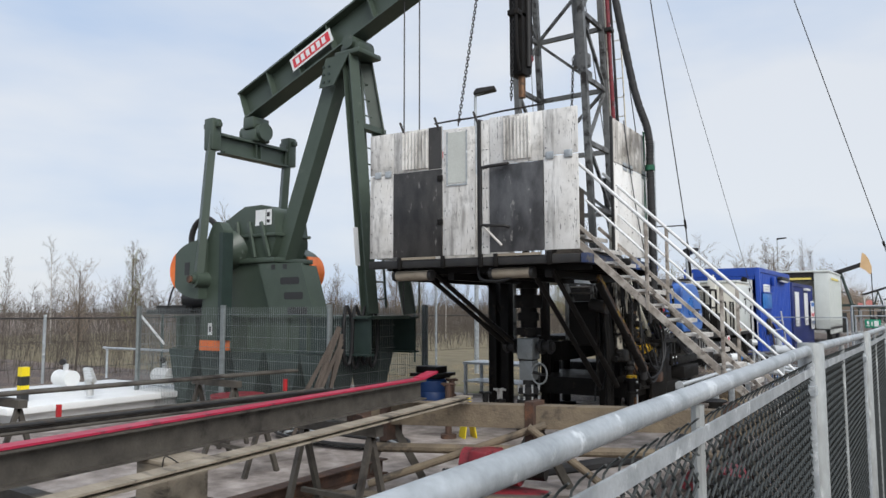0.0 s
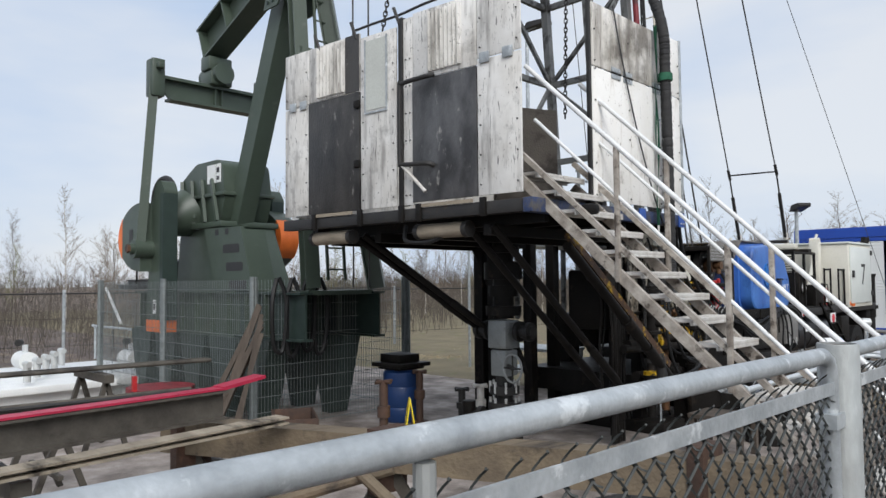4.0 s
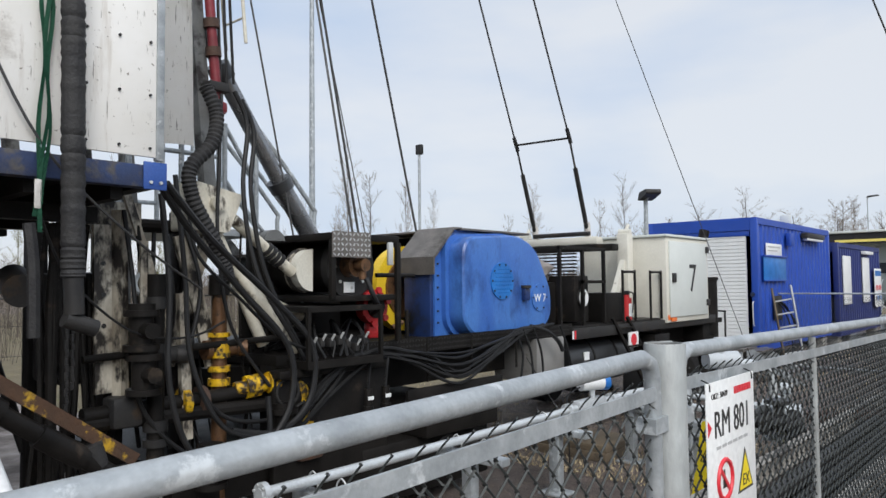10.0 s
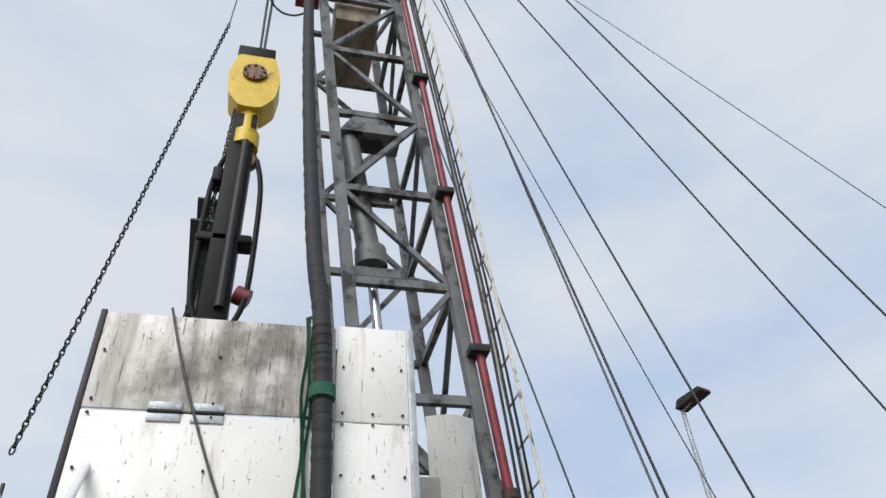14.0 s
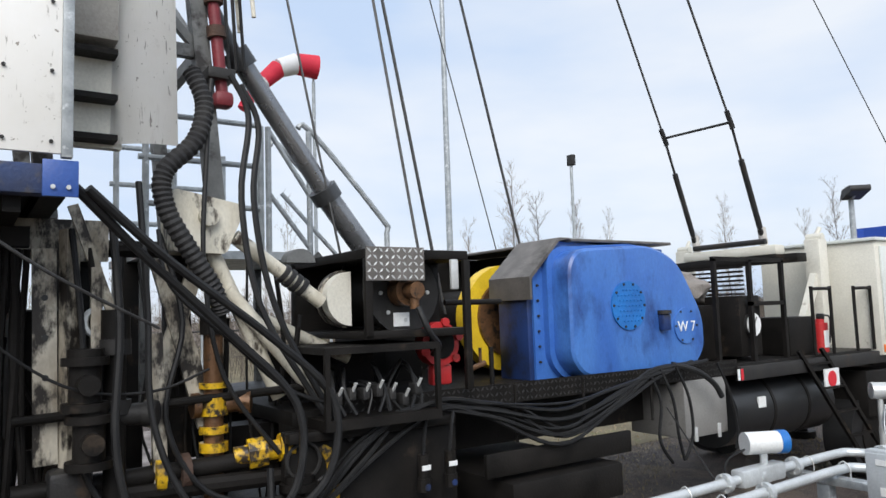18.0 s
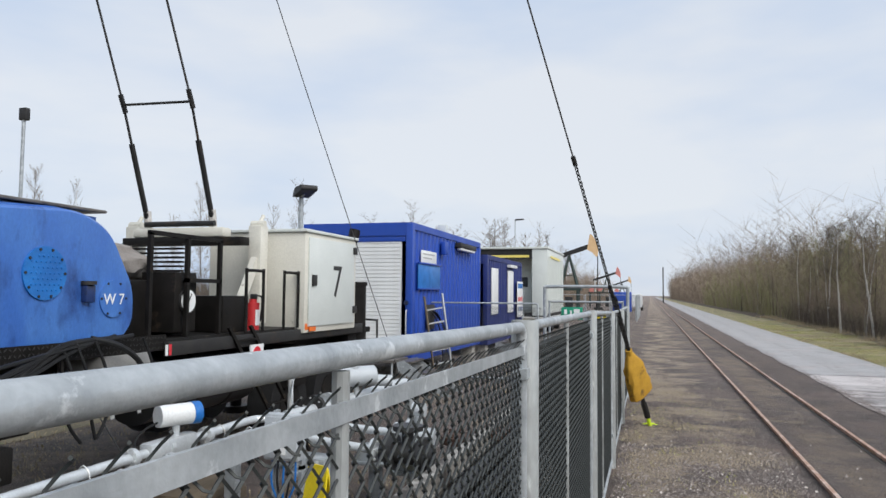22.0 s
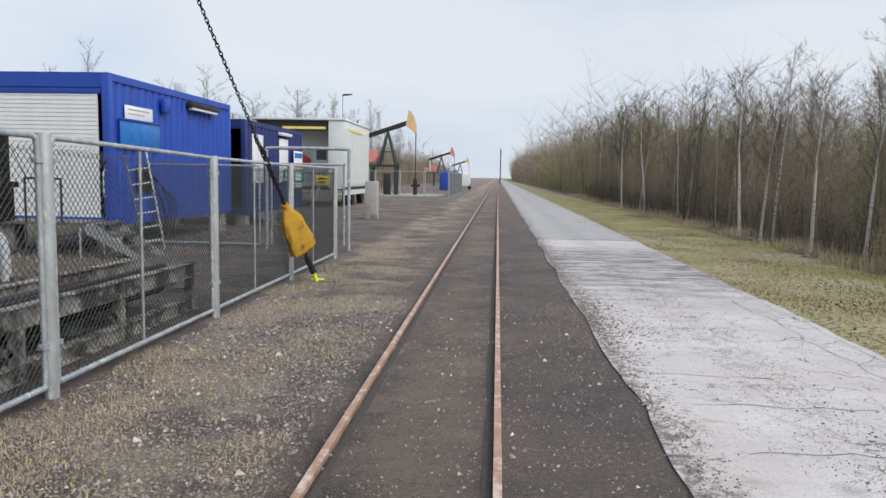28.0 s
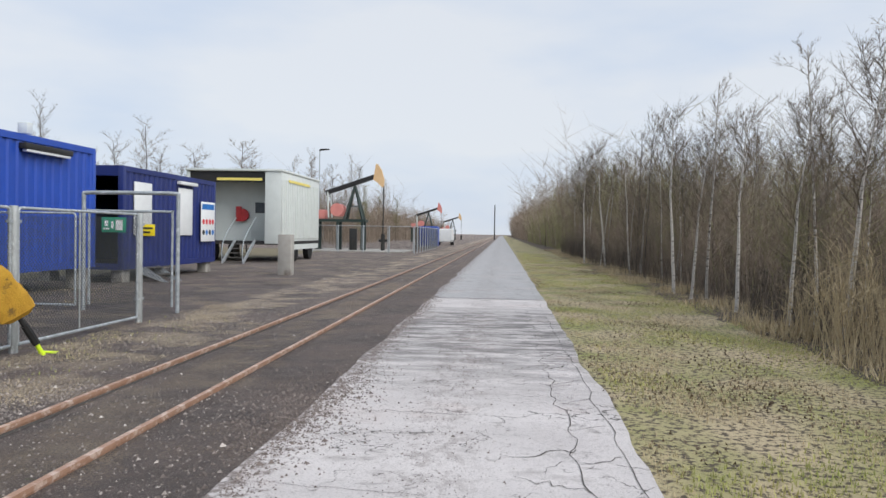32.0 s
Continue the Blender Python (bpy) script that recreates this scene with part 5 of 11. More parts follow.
def checker(y0, y1, z0, z1, x, parent, tilt=None, name="checker_plate", base=None, knob=None):
    """A plate with raised tread lozenges, facing +x or turned by tilt."""
    bm, lz = bmesh.new(), bmesh.new()
    bm_box(bm, (-0.006, 0, 0), (0.0, y1 - y0, z1 - z0))
    ny, nz = max(2, int((y1 - y0) / 0.04)), max(2, int((z1 - z0) / 0.04))
    for i in range(ny):
        for j in range(nz):
            c = Vector((0.0, (i + 0.5) * (y1 - y0) / ny, (j + 0.5) * (z1 - z0) / nz))
            a = 0.015
            d = Vector((0, a, a * (1 if (i + j) % 2 else -1)))
            s = Vector((0, -d.z, d.y)) * 0.34
            lz.faces.new([lz.verts.new(c + q) for q in (d + Vector((0.001, 0, 0)), s + Vector((0.004, 0, 0)), -d + Vector((0.001, 0, 0)), -s + Vector((0.004, 0, 0)))])
    m = Matrix.Translation((x, y0, z0)) @ (tilt or Matrix())
    for q in (bm, lz):
        bmesh.ops.transform(q, matrix=m, verts=q.verts[:])
    plate = wpart(name, bm, base or M_CHECK, parent, smooth=False)
    tagged(part("raised_tread", lz, knob or M_ALU, plate, smooth=False), kind="stuff")
    return plate


M_TANK = mat("glossy_tank_black", (0.012, 0.013, 0.014), (0.02, 0.02, 0.021), 0.35, 0, 3, 0.05)
car = thing("rig_carrier", "black oil-smeared truck carrier of the service rig", "rig carrier", (-4.9, 5.5, 0.03))
for x in (-4.35, -5.5):
    wpart("chassis_beam", B(((x - 0.1, 1.4, 1.0), (x + 0.1, 10.9, 1.36))), M_BLACK, car)
wpart("deck", B(((-6.15, 1.7, 1.37), (-3.84, 8.5, 1.46)), bevel=0.01), M_BLACK, car)
checker(1.9, 6.0, 1.36, 1.50, -3.835, car, base=M_BLACK, knob=M_DARK)
wpart("deck_edge", B(((-3.86, 6.0, 1.30), (-3.80, 10.6, 1.43)), bevel=0.006), M_DARK, car)
wpart("rear_deck", B(((-6.1, 8.5, 1.28), (-3.84, 11.0, 1.36))), M_BLACK, car)
for y in (3.3, 3.95, 4.7):
    wpart("cable_stay", R(((-3.74, y, 1.1), (-3.74, y, 1.5), 0.012)), M_BLACK, car)

# hydraulic drum housing at the front of the deck
for lo, hi in (((-4.9, 2.13, 1.88), (-4.8, 2.92, 2.40)), ((-4.9, 2.13, 2.36), (-3.72, 2.92, 2.42)), ((-3.74, 2.13, 1.88), (-3.70, 2.18, 2.36)), ((-3.74, 2.87, 1.50), (-3.70, 2.92, 2.36)), ((-4.8, 2.13, 1.86), (-3.72, 2.92, 1.91)), ((-4.03, 2.40, 1.91), (-4.01, 2.87, 2.36))):
    wpart("housing_plate", B((lo, hi), bevel=0.006), M_BLACK, car)
checker(2.13, 2.55, 2.22, 2.43, -3.69, car)
wpart("winch_drum_side", PR(ngon(2.53, 2.15, 0.27, 24), "x", -4.0, -3.92), M_DARK, car)
wpart("rotary_seal", R(((-3.92, 2.5, 2.16), (-3.80, 2.5, 2.16), 0.10), ((-3.80, 2.5, 2.16), (-3.70, 2.5, 2.16), 0.055), ((-3.74, 2.5, 2.2), (-3.74, 2.5, 2.04), 0.03), seg=14), M_BRASS, car, "bronze rotary seal")
studs("bolt", [(-3.92, 2.53 + 0.18 * math.cos(k * 0.785), 2.15 + 0.18 * math.sin(k * 0.785)) for k in range(8)], "x", 0.014, M_ALU, car)
wpart("type_plate", B(((-3.915, 2.44, 1.93), (-3.91, 2.56, 2.02))), M_SIGNW, car)
wpart("silver_lever", B(((-3.72, 2.76, 2.16), (-3.69, 2.82, 2.36)), bevel=0.01), M_ALU, car)
wpart("winch_drum", R(((-4.85, 2.53, 2.15), (-4.0, 2.53, 2.15), 0.22), seg=20), M_BLACK, car)
wpart("red_clamp", PR(ngon(2.80, 1.80, 0.15, 20), "x", -4.0, -3.9), M_RED, car, "red hydraulic pump flange")
studs("clamp_lug", [(-3.9, 2.80 + 0.15 * math.cos(k * 1.05 + 0.3), 1.80 + 0.15 * math.sin(k * 1.05 + 0.3)) for k in range(6)], "x", 0.03, M_RED, car, 0.02)
wpart("red_pump_body", B(((-4.0, 2.74, 1.52), (-3.92, 2.90, 1.66)), bevel=0.02), M_RED, car)
wpart("red_pump_eye", R(((-3.9, 2.80, 1.80), (-3.885, 2.80, 1.80), 0.10), seg=18), M_BLACK, car)
wpart("hose_drop", T([(-3.7, 2.5, 2.05), (-3.66, 2.55, 1.9), (-3.72, 2.66, 1.8), (-3.85, 2.7, 1.74)], 0.022, 8), M_RUBBER, car)

# drawworks: blue case with its great chain guard
wpart("drawworks_case", PR([(3.83, 1.46), (5.4, 1.46), (5.4, 2.52), (4.1, 2.56), (3.83, 2.30)], "x", -4.53, -4.12), M_BLUE, car)
wpart("drawworks_lower_case", B(((-4.5, 3.78, 1.46), (-4.14, 3.83, 2.10)), bevel=0.006), M_BLUEDK, car)
bm = bmesh.new()
bm_prism(bm, [(3.75, 2.09), (3.75, 2.27), (4.08, 2.585), (4.22, 2.585), (4.08, 2.555), (3.77, 2.25), (3.77, 2.09)], "x", -4.58, -4.06)
wpart("checker_hood", bm, M_CHECK, car, "worn chequer-plate hood", smooth=False)
lz = bmesh.new()
hn = Vector((0, -0.64, 0.77))
for i in range(9):
    for j in range(10):
        c = Vector((-4.09 - j * 0.053, 3.762 + 0.325 * (i + 0.5) / 9, 2.272 + 0.31 * (i + 0.5) / 9)) + hn * 0.004
        e, f = Vector((0.016, 0, 0)), Vector((0, 0.77, 0.64)) * (0.016 if (i + j) % 2 else -0.016)
        g = (e - f) * 0.3
        lz.faces.new([lz.verts.new(q) for q in (c + e + f, c + g + hn * 0.003, c - e - f, c - g + hn * 0.003)])
wpart("hood_tread", lz, M_ALU, car, smooth=False)
wpart("roof_sheet", B(((-5.95, 4.2, 2.555), (-4.05, 5.45, 2.58)), bevel=0.006), M_CHECK, car)
GUARD = [(3.98, 2.47), (4.95, 2.53), (5.30, 2.40), (5.60, 1.92), (5.60, 1.62), (5.46, 1.47), (4.12, 1.47), (3.98, 1.62)]
wpart("chain_guard_flange", PR(rounded([(y + (0.05 if y > 4.7 else -0.05), z + (0.03 if z > 2 else -0.02)) for y, z in GUARD], 0.18), "x", -4.12, -4.06), M_BLUE, car)
bm = bmesh.new()
bm_prism(bm, rounded(GUARD, 0.22, 7), "x", -4.06, -3.86)
edges = [e for e in bm.edges if all(abs(v.co.x + 3.86) < 1e-4 for v in e.verts)]
bmesh.ops.bevel(bm, geom=edges, offset=0.05, segments=3, affect="EDGES", profile=0.6)
guard = wpart("chain_guard", bm, M_BLUE, car, "bright blue domed chain guard, scuffed and dented")
wpart("inspection_plate", R(((-3.87, 4.62, 2.02), (-3.845, 4.62, 2.02), 0.20), seg=28), M_TARP, guard, "brighter blue round cover plate")
bm = bmesh.new()
for i in range(-4, 5):
    for j in range(-4, 5):
        if (i * i + j * j) < 16:
            bm_rod(bm, (-3.85, 4.62 + i * 0.042 + (j % 2) * 0.02, 2.02 + j * 0.042), (-3.838, 4.62 + i * 0.042 + (j % 2) * 0.02, 2.02 + j * 0.042), 0.012, 0.006, 6)
wpart("plate_dimples", bm, M_TARP, guard)
studs("bolt", [(-3.846, 4.62 + 0.18 * math.cos(k * 0.628), 2.02 + 0.18 * math.sin(k * 0.628)) for k in range(10)], "x", 0.011, M_DARK, car, 0.008)
wpart("small_cover", R(((-3.87, 5.33, 1.83), (-3.845, 5.33, 1.83), 0.155), seg=24), M_BLUE, guard)
studs("bolt", [(-3.846, 5.33 + 0.14 * math.cos(k * 1.05), 1.83 + 0.14 * math.sin(k * 1.05)) for k in range(6)], "x", 0.010, M_DARK, car, 0.008)
letters("W 7", 0.13, M_TEXTW, car, Matrix.Translation((-3.842 + 4.9, 5.33 - 5.5, 1.82 - 0.03)) @ Euler((radians(90), 0, radians(90))).to_matrix().to_4x4(), name="chalk_mark")
wpart("oil_cock", B(((-3.86, 4.98, 1.80), (-3.80, 5.08, 1.94)), bevel=0.015), M_BLUEDK, car)
wpart("cock_cap", R(((-3.83, 5.03, 1.94), (-3.83, 5.03, 1.97), 0.06), seg=12), M_DARK, car)
studs("bolt", [(-4.115, 3.87, 1.6 + k * 0.12) for k in range(6)], "x", 0.010, M_DARK, car)
# yellow brake drum seen in the gap
wpart("brake_drum", R(((-4.85, 4.05, 1.95), (-4.72, 4.05, 1.95), 0.46), seg=32), M_YELBLOCK, car, "yellow brake drum")
wpart("brake_hub", R(((-4.72, 4.05, 1.95), (-4.69, 4.05, 1.95), 0.33), seg=26), M_BRASS, car)
wpart("line_drum", R(((-5.8, 4.05, 1.95), (-4.85, 4.05, 1.95), 0.26), seg=26), M_BLACK, car)
wpart("drum_rear_wall", B(((-5.9, 4.62, 1.46), (-4.62, 4.66, 2.55))), M_BLACK, car)
wpart("drum_far_wall", B(((-5.94, 3.0, 1.46), (-5.9, 4.62, 2.55))), M_BLACK, car)
wpart("brake_case", B(((-5.9, 2.95, 1.46), (-4.95, 3.3, 2.4)), bevel=0.01), M_BLACK, car)
wpart("brake_bar", R(((-4.02, 2.92, 2.08), (-4.02, 3.42, 2.08), 0.02)), M_BLACK, car)
wpart("brake_lever", R(((-4.0, 3.30, 1.46), (-4.0, 3.30, 1.75), 0.018)), M_BLACK, car)
wpart("brass_fitting", R(((-4.0, 3.1, 1.6), (-4.0, 3.24, 1.64), 0.02), ((-4.0, 3.2, 1.62), (-4.0, 3.2, 1.75), 0.012)), M_BRASS, car)
wpart("back_panel", B(((-6.0, 2.95, 2.41), (-4.95, 3.3, 2.45)), bevel=0.01), M_CHECK, car)

# black valve cabinet before the winch, full of hoses
for lo, hi in (((-4.46, 1.80, 1.79), (-3.58, 2.58, 1.83)), ((-3.61, 1.80, 1.42), (-3.58, 1.83, 1.79)), ((-3.61, 2.55, 1.42), (-3.58, 2.58, 1.79)), ((-4.5, 1.80, 1.42), (-4.46, 2.58, 1.83)), ((-4.5, 1.80, 1.36), (-3.58, 2.58, 1.42))):
    wpart("cabinet_plate", B((lo, hi)), M_BLACK, car)
rh = random.Random(3)
for k in range(9):
    y = 1.88 + k * 0.075
    wpart("valve_hose", T([(-4.3, y, 1.45), (-4.0 + rh.uniform(-0.1, 0.1), y + rh.uniform(-0.1, 0.1), 1.55), (-3.82, y + rh.uniform(-0.12, 0.12), 1.68 + rh.uniform(-0.08, 0.06)), (-3.70, y + rh.uniform(-0.08, 0.08), 1.56), (-3.66, y, 1.43)], rh.choice((0.008, 0.011, 0.014)), 6), M_RUBBER, car)
for k in range(7):
    y = 1.92 + k * 0.09
    z = 1.44 + rh.uniform(0, 0.08)
    wpart("valve", B(((-3.75, y - 0.022, z), (-3.66, y + 0.022, z + 0.07)), bevel=0.008), M_DARK, car)
    wpart("valve_fitting", R(((-3.67, y, z + 0.05), (-3.64, y + 0.01, z + 0.1), 0.010)), M_ALU, car)
wpart("rail_bracket", B(((-3.76, 1.62, 1.30), (-3.68, 2.75, 1.36)), bevel=0.01), M_BLACK, car)

for y, mm in ((5.95, M_SIGNW), (6.0, M_INKRED)):
    wpart("edge_reflector", B(((-3.80, y, 1.31), (-3.796, y + 0.035, 1.41))), mm, car)
# rack behind the guard, with the gauge, engine tarp and the headboard
for y, x in ((5.78, -3.86), (6.32, -3.86), (6.86, -3.86), (5.78, -5.6), (6.86, -5.6)):
    wpart("rack_post", B(((x - 0.02, y - 0.02, 1.46), (x + 0.02, y + 0.02, 2.42))), M_BLACK, car)
for lo, hi in (((-3.88, 5.76, 2.40), (-3.84, 6.88, 2.44)), ((-3.88, 6.3, 1.98), (-3.84, 6.88, 2.02)), ((-5.62, 5.76, 2.40), (-5.58, 6.88, 2.44))):
    wpart("rack_rail", B((lo, hi)), M_BLACK, car)
wpart("gauge_case", B(((-4.3, 6.22, 1.50), (-3.92, 6.56, 2.08)), bevel=0.01), M_BLACK, car)
gg = wpart("pressure_gauge", R(((-3.92, 6.40, 1.80), (-3.895, 6.40, 1.80), 0.125), seg=24), M_DARK, car)
wpart("gauge_dial", R(((-3.895, 6.40, 1.80), (-3.89, 6.40, 1.80), 0.11), seg=24), M_SIGNW, gg, "white gauge dial")
wpart("gauge_hand", BEAMS(((-3.887, 6.40, 1.80), (-3.887, 6.44, 1.87), 0.004, 0.01)), M_INK, gg)
bm = bmesh.new()
bmesh.ops.create_icosphere(bm, subdivisions=4, radius=1.0)
for v in bm.verts:
    v.co = Vector((v.co.x * 0.5, v.co.y * 0.55, v.co.z * 0.24)) * (1 + 0.16 * noise.noise(v.co * 2.4) + 0.06 * noise.noise(v.co * 7))
    v.co += Vector((-4.8, 6.1, 2.14))
wpart("engine_tarp", bm, mat("crumpled_grey_tarp", (0.30, 0.27, 0.24), (0.18, 0.16, 0.145), 0.7, 0, 5, 0.4), car, "crumpled grey-brown tarp")
wpart("engine_block", B(((-5.5, 5.7, 1.46), (-4.2, 6.8, 2.0)), bevel=0.03), M_BLACK, car)
for k in range(9):
    wpart("radiator_slat", B(((-5.2, 6.55 + 0.0, 2.0 + k * 0.045), (-4.1, 6.6, 2.02 + k * 0.045))), M_BLACK, car)
wpart("lamp_housing", B(((-5.85, 7.95, 2.56), (-4.55, 8.15, 2.68)), bevel=0.03), M_CREAMCL, car, "cream weathered lamp housing")
wpart("lamp_tube", R(((-5.7, 8.0, 2.73), (-4.7, 8.0, 2.73), 0.035)), M_DARK, car)
for x, y in ((-6.0, 8.2), (-4.3, 8.35)):
    wpart("mast_saddle", B(((x - 0.09, y - 0.09, 1.5), (x + 0.09, y + 0.09, 2.72)), bevel=0.012), M_CREAMCL, car, "cream mast saddle post")
    wpart("saddle_horn", R(((x - 0.09, y, 2.74), (x + 0.09, y, 2.74), 0.05), ((x, y, 2.72), (x + 0.02, y + 0.08, 2.86), 0.025)), M_CREAMCL, car)
wpart("saddle_brace", BEAMS(((-4.3, 8.3, 2.3), (-4.3, 7.8, 1.5), 0.08, 0.1)), M_CREAMCL, car)
wpart("saddle_beam", B(((-6.0, 7.95, 2.46), (-4.3, 8.15, 2.56)), bevel=0.01), M_BLACK, car)
wpart("tool_crate", B(((-4.35, 7.0, 1.46), (-3.9, 7.5, 1.85)), bevel=0.015), M_BLACK, car)
wpart("tail_lamp", B(((-3.80, 8.62, 1.42), (-3.755, 8.78, 1.49)), bevel=0.006), M_ORANGE, car)
for y in (7.35, 8.2):
    wpart("grab_rail", T([(-3.84, y, 1.45), (-3.84, y, 2.1), (-3.84, y + 0.03, 2.13), (-3.84, y + 0.33, 2.13), (-3.84, y + 0.36, 2.1), (-3.84, y + 0.36, 1.45)], 0.018, 8, 3), M_BLACK, car)
cabinet = wpart("engine_cabinet", B(((-5.15, 8.58, 1.38), (-3.76, 10.2, 2.66)), bevel=0.015), M_CREAMCL, car, "off-white engine cabinet")
cdoor = wpart("cabinet_door", B(((-3.76, 8.66, 1.46), (-3.735, 10.1, 2.60)), bevel=0.008), M_OFFWHITE, car, "off-white cabinet door")
wpart("cabinet_roof", B(((-5.18, 8.55, 2.66), (-3.73, 10.25, 2.70)), bevel=0.01), M_OFFWHITE, car)
letters("7", 0.62, M_INK, car, Matrix.Translation((-3.733 + 4.9, 9.5 - 5.5, 2.02 - 0.03)) @ Euler((radians(90), 0, radians(90))).to_matrix().to_4x4(), name="number_seven")
wpart("orange_label", B(((-3.758, 8.60, 1.42), (-3.752, 8.64, 1.50)), ((-3.742, 8.68, 1.40), (-3.732, 8.86, 1.455))), M_ORANGE, car, "small orange warning label")
wpart("door_latch", B(((-3.735, 8.72, 1.98), (-3.71, 8.84, 2.12)), bevel=0.006), M_DARK, cdoor)
for z in (1.6, 2.45):
    wpart("hinge", B(((-3.735, 10.04, z), (-3.715, 10.16, z + 0.1)), bevel=0.005), M_DARK, cdoor)
wpart("exhaust_horn", T([(-4.1, 10.15, 2.45), (-4.05, 10.4, 2.5), (-3.98, 10.55, 2.68), (-3.95, 10.6, 2.86)], 0.085, 10, 5), M_BLACK, car, "black exhaust elbow")
wpart("air_cleaner", R(((-4.05, 10.75, 1.1), (-4.05, 10.75, 2.0), 0.22), ((-4.05, 10.75, 2.0), (-4.05, 10.75, 2.06), 0.24), seg=20), M_BLACK, car)
wpart("rear_box", B(((-4.6, 10.3, 0.8), (-3.9, 11.0, 1.28)), bevel=0.02), M_BLACK, car)
wpart("battery_box", B(((-4.4, 8.35, 0.72), (-3.85, 8.85, 1.22)), bevel=0.015), M_BLACK, car)
wpart("air_tank", R(((-4.2, 6.02, 0.98), (-4.2, 7.7, 0.98), 0.33), seg=28), M_TANK, car, "black cylindrical air tank")
wpart("tank_sticker", B(((-3.885, 6.35, 1.02), (-3.87, 6.47, 1.12))), M_SIGNW, car)
for y in (6.6, 7.2):
    wpart("tank_strap", R(((-4.2, y, 0.98), (-4.2, y + 0.04, 0.98), 0.336), seg=28), M_BLACK, car)
wpart("tool_box", B(((-4.4, 5.18, 0.88), (-3.80, 5.76, 1.36)), bevel=0.012), M_TOOLBOX, car, "dull stainless tool box")
for y in (5.30, 5.62):
    wpart("toggle_latch", B(((-3.80, y - 0.02, 0.85), (-3.785, y + 0.02, 0.97)), bevel=0.004), M_ALU, car)
lad = wpart("access_ladder", BEAMS(((-3.82, 7.0, 1.52), (-3.45, 7.75, 0.04), 0.05, 0.03), ((-3.82, 7.42, 1.52), (-3.45, 8.17, 0.04), 0.05, 0.03)), M_BLACK, car)
for k in range(6):
    f = (k + 0.6) / 6.2
    a = Vector((-3.82, 7.0, 1.52)).lerp(Vector((-3.45, 7.75, 0.04)), f)
    wpart("rung", BEAMS((a, a + Vector((0, 0.42, 0)), 0.05, 0.02)), M_BLACK, car)
wpart("warning_plate", B(((-3.74, 7.28, 1.12), (-3.725, 7.55, 1.32))), M_SIGNW, car)
wpart("warning_mark", R(((-3.7245, 7.41, 1.22), (-3.72, 7.41, 1.22), 0.08), seg=16), M_INKRED, car)
for y in (8.6, 9.75):
    for x in (-6.1, -4.25):
        wh = wpart("wheel", R(((x - 0.02, y, 0.5), (x + 0.30, y, 0.5), 0.47), seg=28), M_RUBBER, car)
        wpart("rim", R(((x + 0.24, y, 0.5), (x + 0.315, y, 0.5), 0.25), seg=20), M_BLACK, wh)
# levelling outriggers and the black underworks
wpart("outrigger_beam", B(((-6.3, 3.15, 0.62), (-3.62, 4.2, 0.86)), bevel=0.015), M_BLACK, car)
wpart("outrigger_box", B(((-4.6, 2.5, 0.12), (-3.75, 4.2, 0.62)), bevel=0.02), M_BLACK, car)
wpart("outrigger_plate", B(((-3.74, 3.0, 0.9), (-3.70, 4.4, 1.06)), bevel=0.01), M_BLACK, car)
wpart("hand_wheel", T([(-3.68, 3.5 + 0.14 * math.cos(k * 0.524), 0.45 + 0.14 * math.sin(k * 0.524)) for k in range(13)], 0.012, 6, 2), M_DARK, car)
wpart("wheel_spokes", R(((-3.68, 3.37, 0.45), (-3.68, 3.63, 0.45), 0.01), ((-3.68, 3.5, 0.32), (-3.68, 3.5, 0.58), 0.01)), M_DARK, car)
wpart("jack_flange", R(((-3.75, 3.9, 0.42), (-3.68, 3.9, 0.42), 0.15), ((-3.68, 3.9, 0.42), (-3.63, 3.9, 0.42), 0.07), seg=18), M_DARK, car)
for z in (0.3, 0.5):
    wpart("pin_hole", R(((-3.752, 4.12, z), (-3.745, 4.12, z), 0.045), seg=14), M_INK, car)
for x in (-5.9, -4.0):
    for y in (2.7, 10.5):
        wpart("levelling_jack", R(((x, y, 0.1), (x, y, 1.1), 0.09), ((x, y, 0.0), (x, y, 0.1), 0.2), seg=16), M_BLACK, car)
wpart("front_frame", B(((-5.9, 0.9, 0.45), (-3.9, 2.6, 0.75)), ((-4.05, 1.7, 0.05), (-3.85, 1.95, 1.4)), ((-5.9, 1.7, 0.05), (-5.7, 1.95, 1.4))), M_BLACK, car)
wpart("front_black_plate", B(((-3.82, 1.62, 0.2), (-3.76, 2.80, 1.36)), bevel=0.01), M_BLACK, car)
for y in (2.48, 2.68):
    s = wpart("hanging_socket", R(((-3.66, y, 1.0), (-3.66, y, 1.14), 0.035), ((-3.66, y, 0.92), (-3.66, y, 1.0), 0.045), seg=10), M_BLACK, car)
    wpart("socket_tag", B(((-3.63, y - 0.03, 1.05), (-3.622, y + 0.03, 1.08))), M_SIGNW, car)
    wpart("socket_face", R(((-3.63, y, 0.95), (-3.612, y, 0.95), 0.02), seg=10), M_BLUEDK, car)
    wpart("socket_cable", T([(-3.66, y, 1.14), (-3.66, y + 0.02, 1.3), (-3.68, y + 0.05, 1.38)], 0.012, 6), M_RUBBER, car)
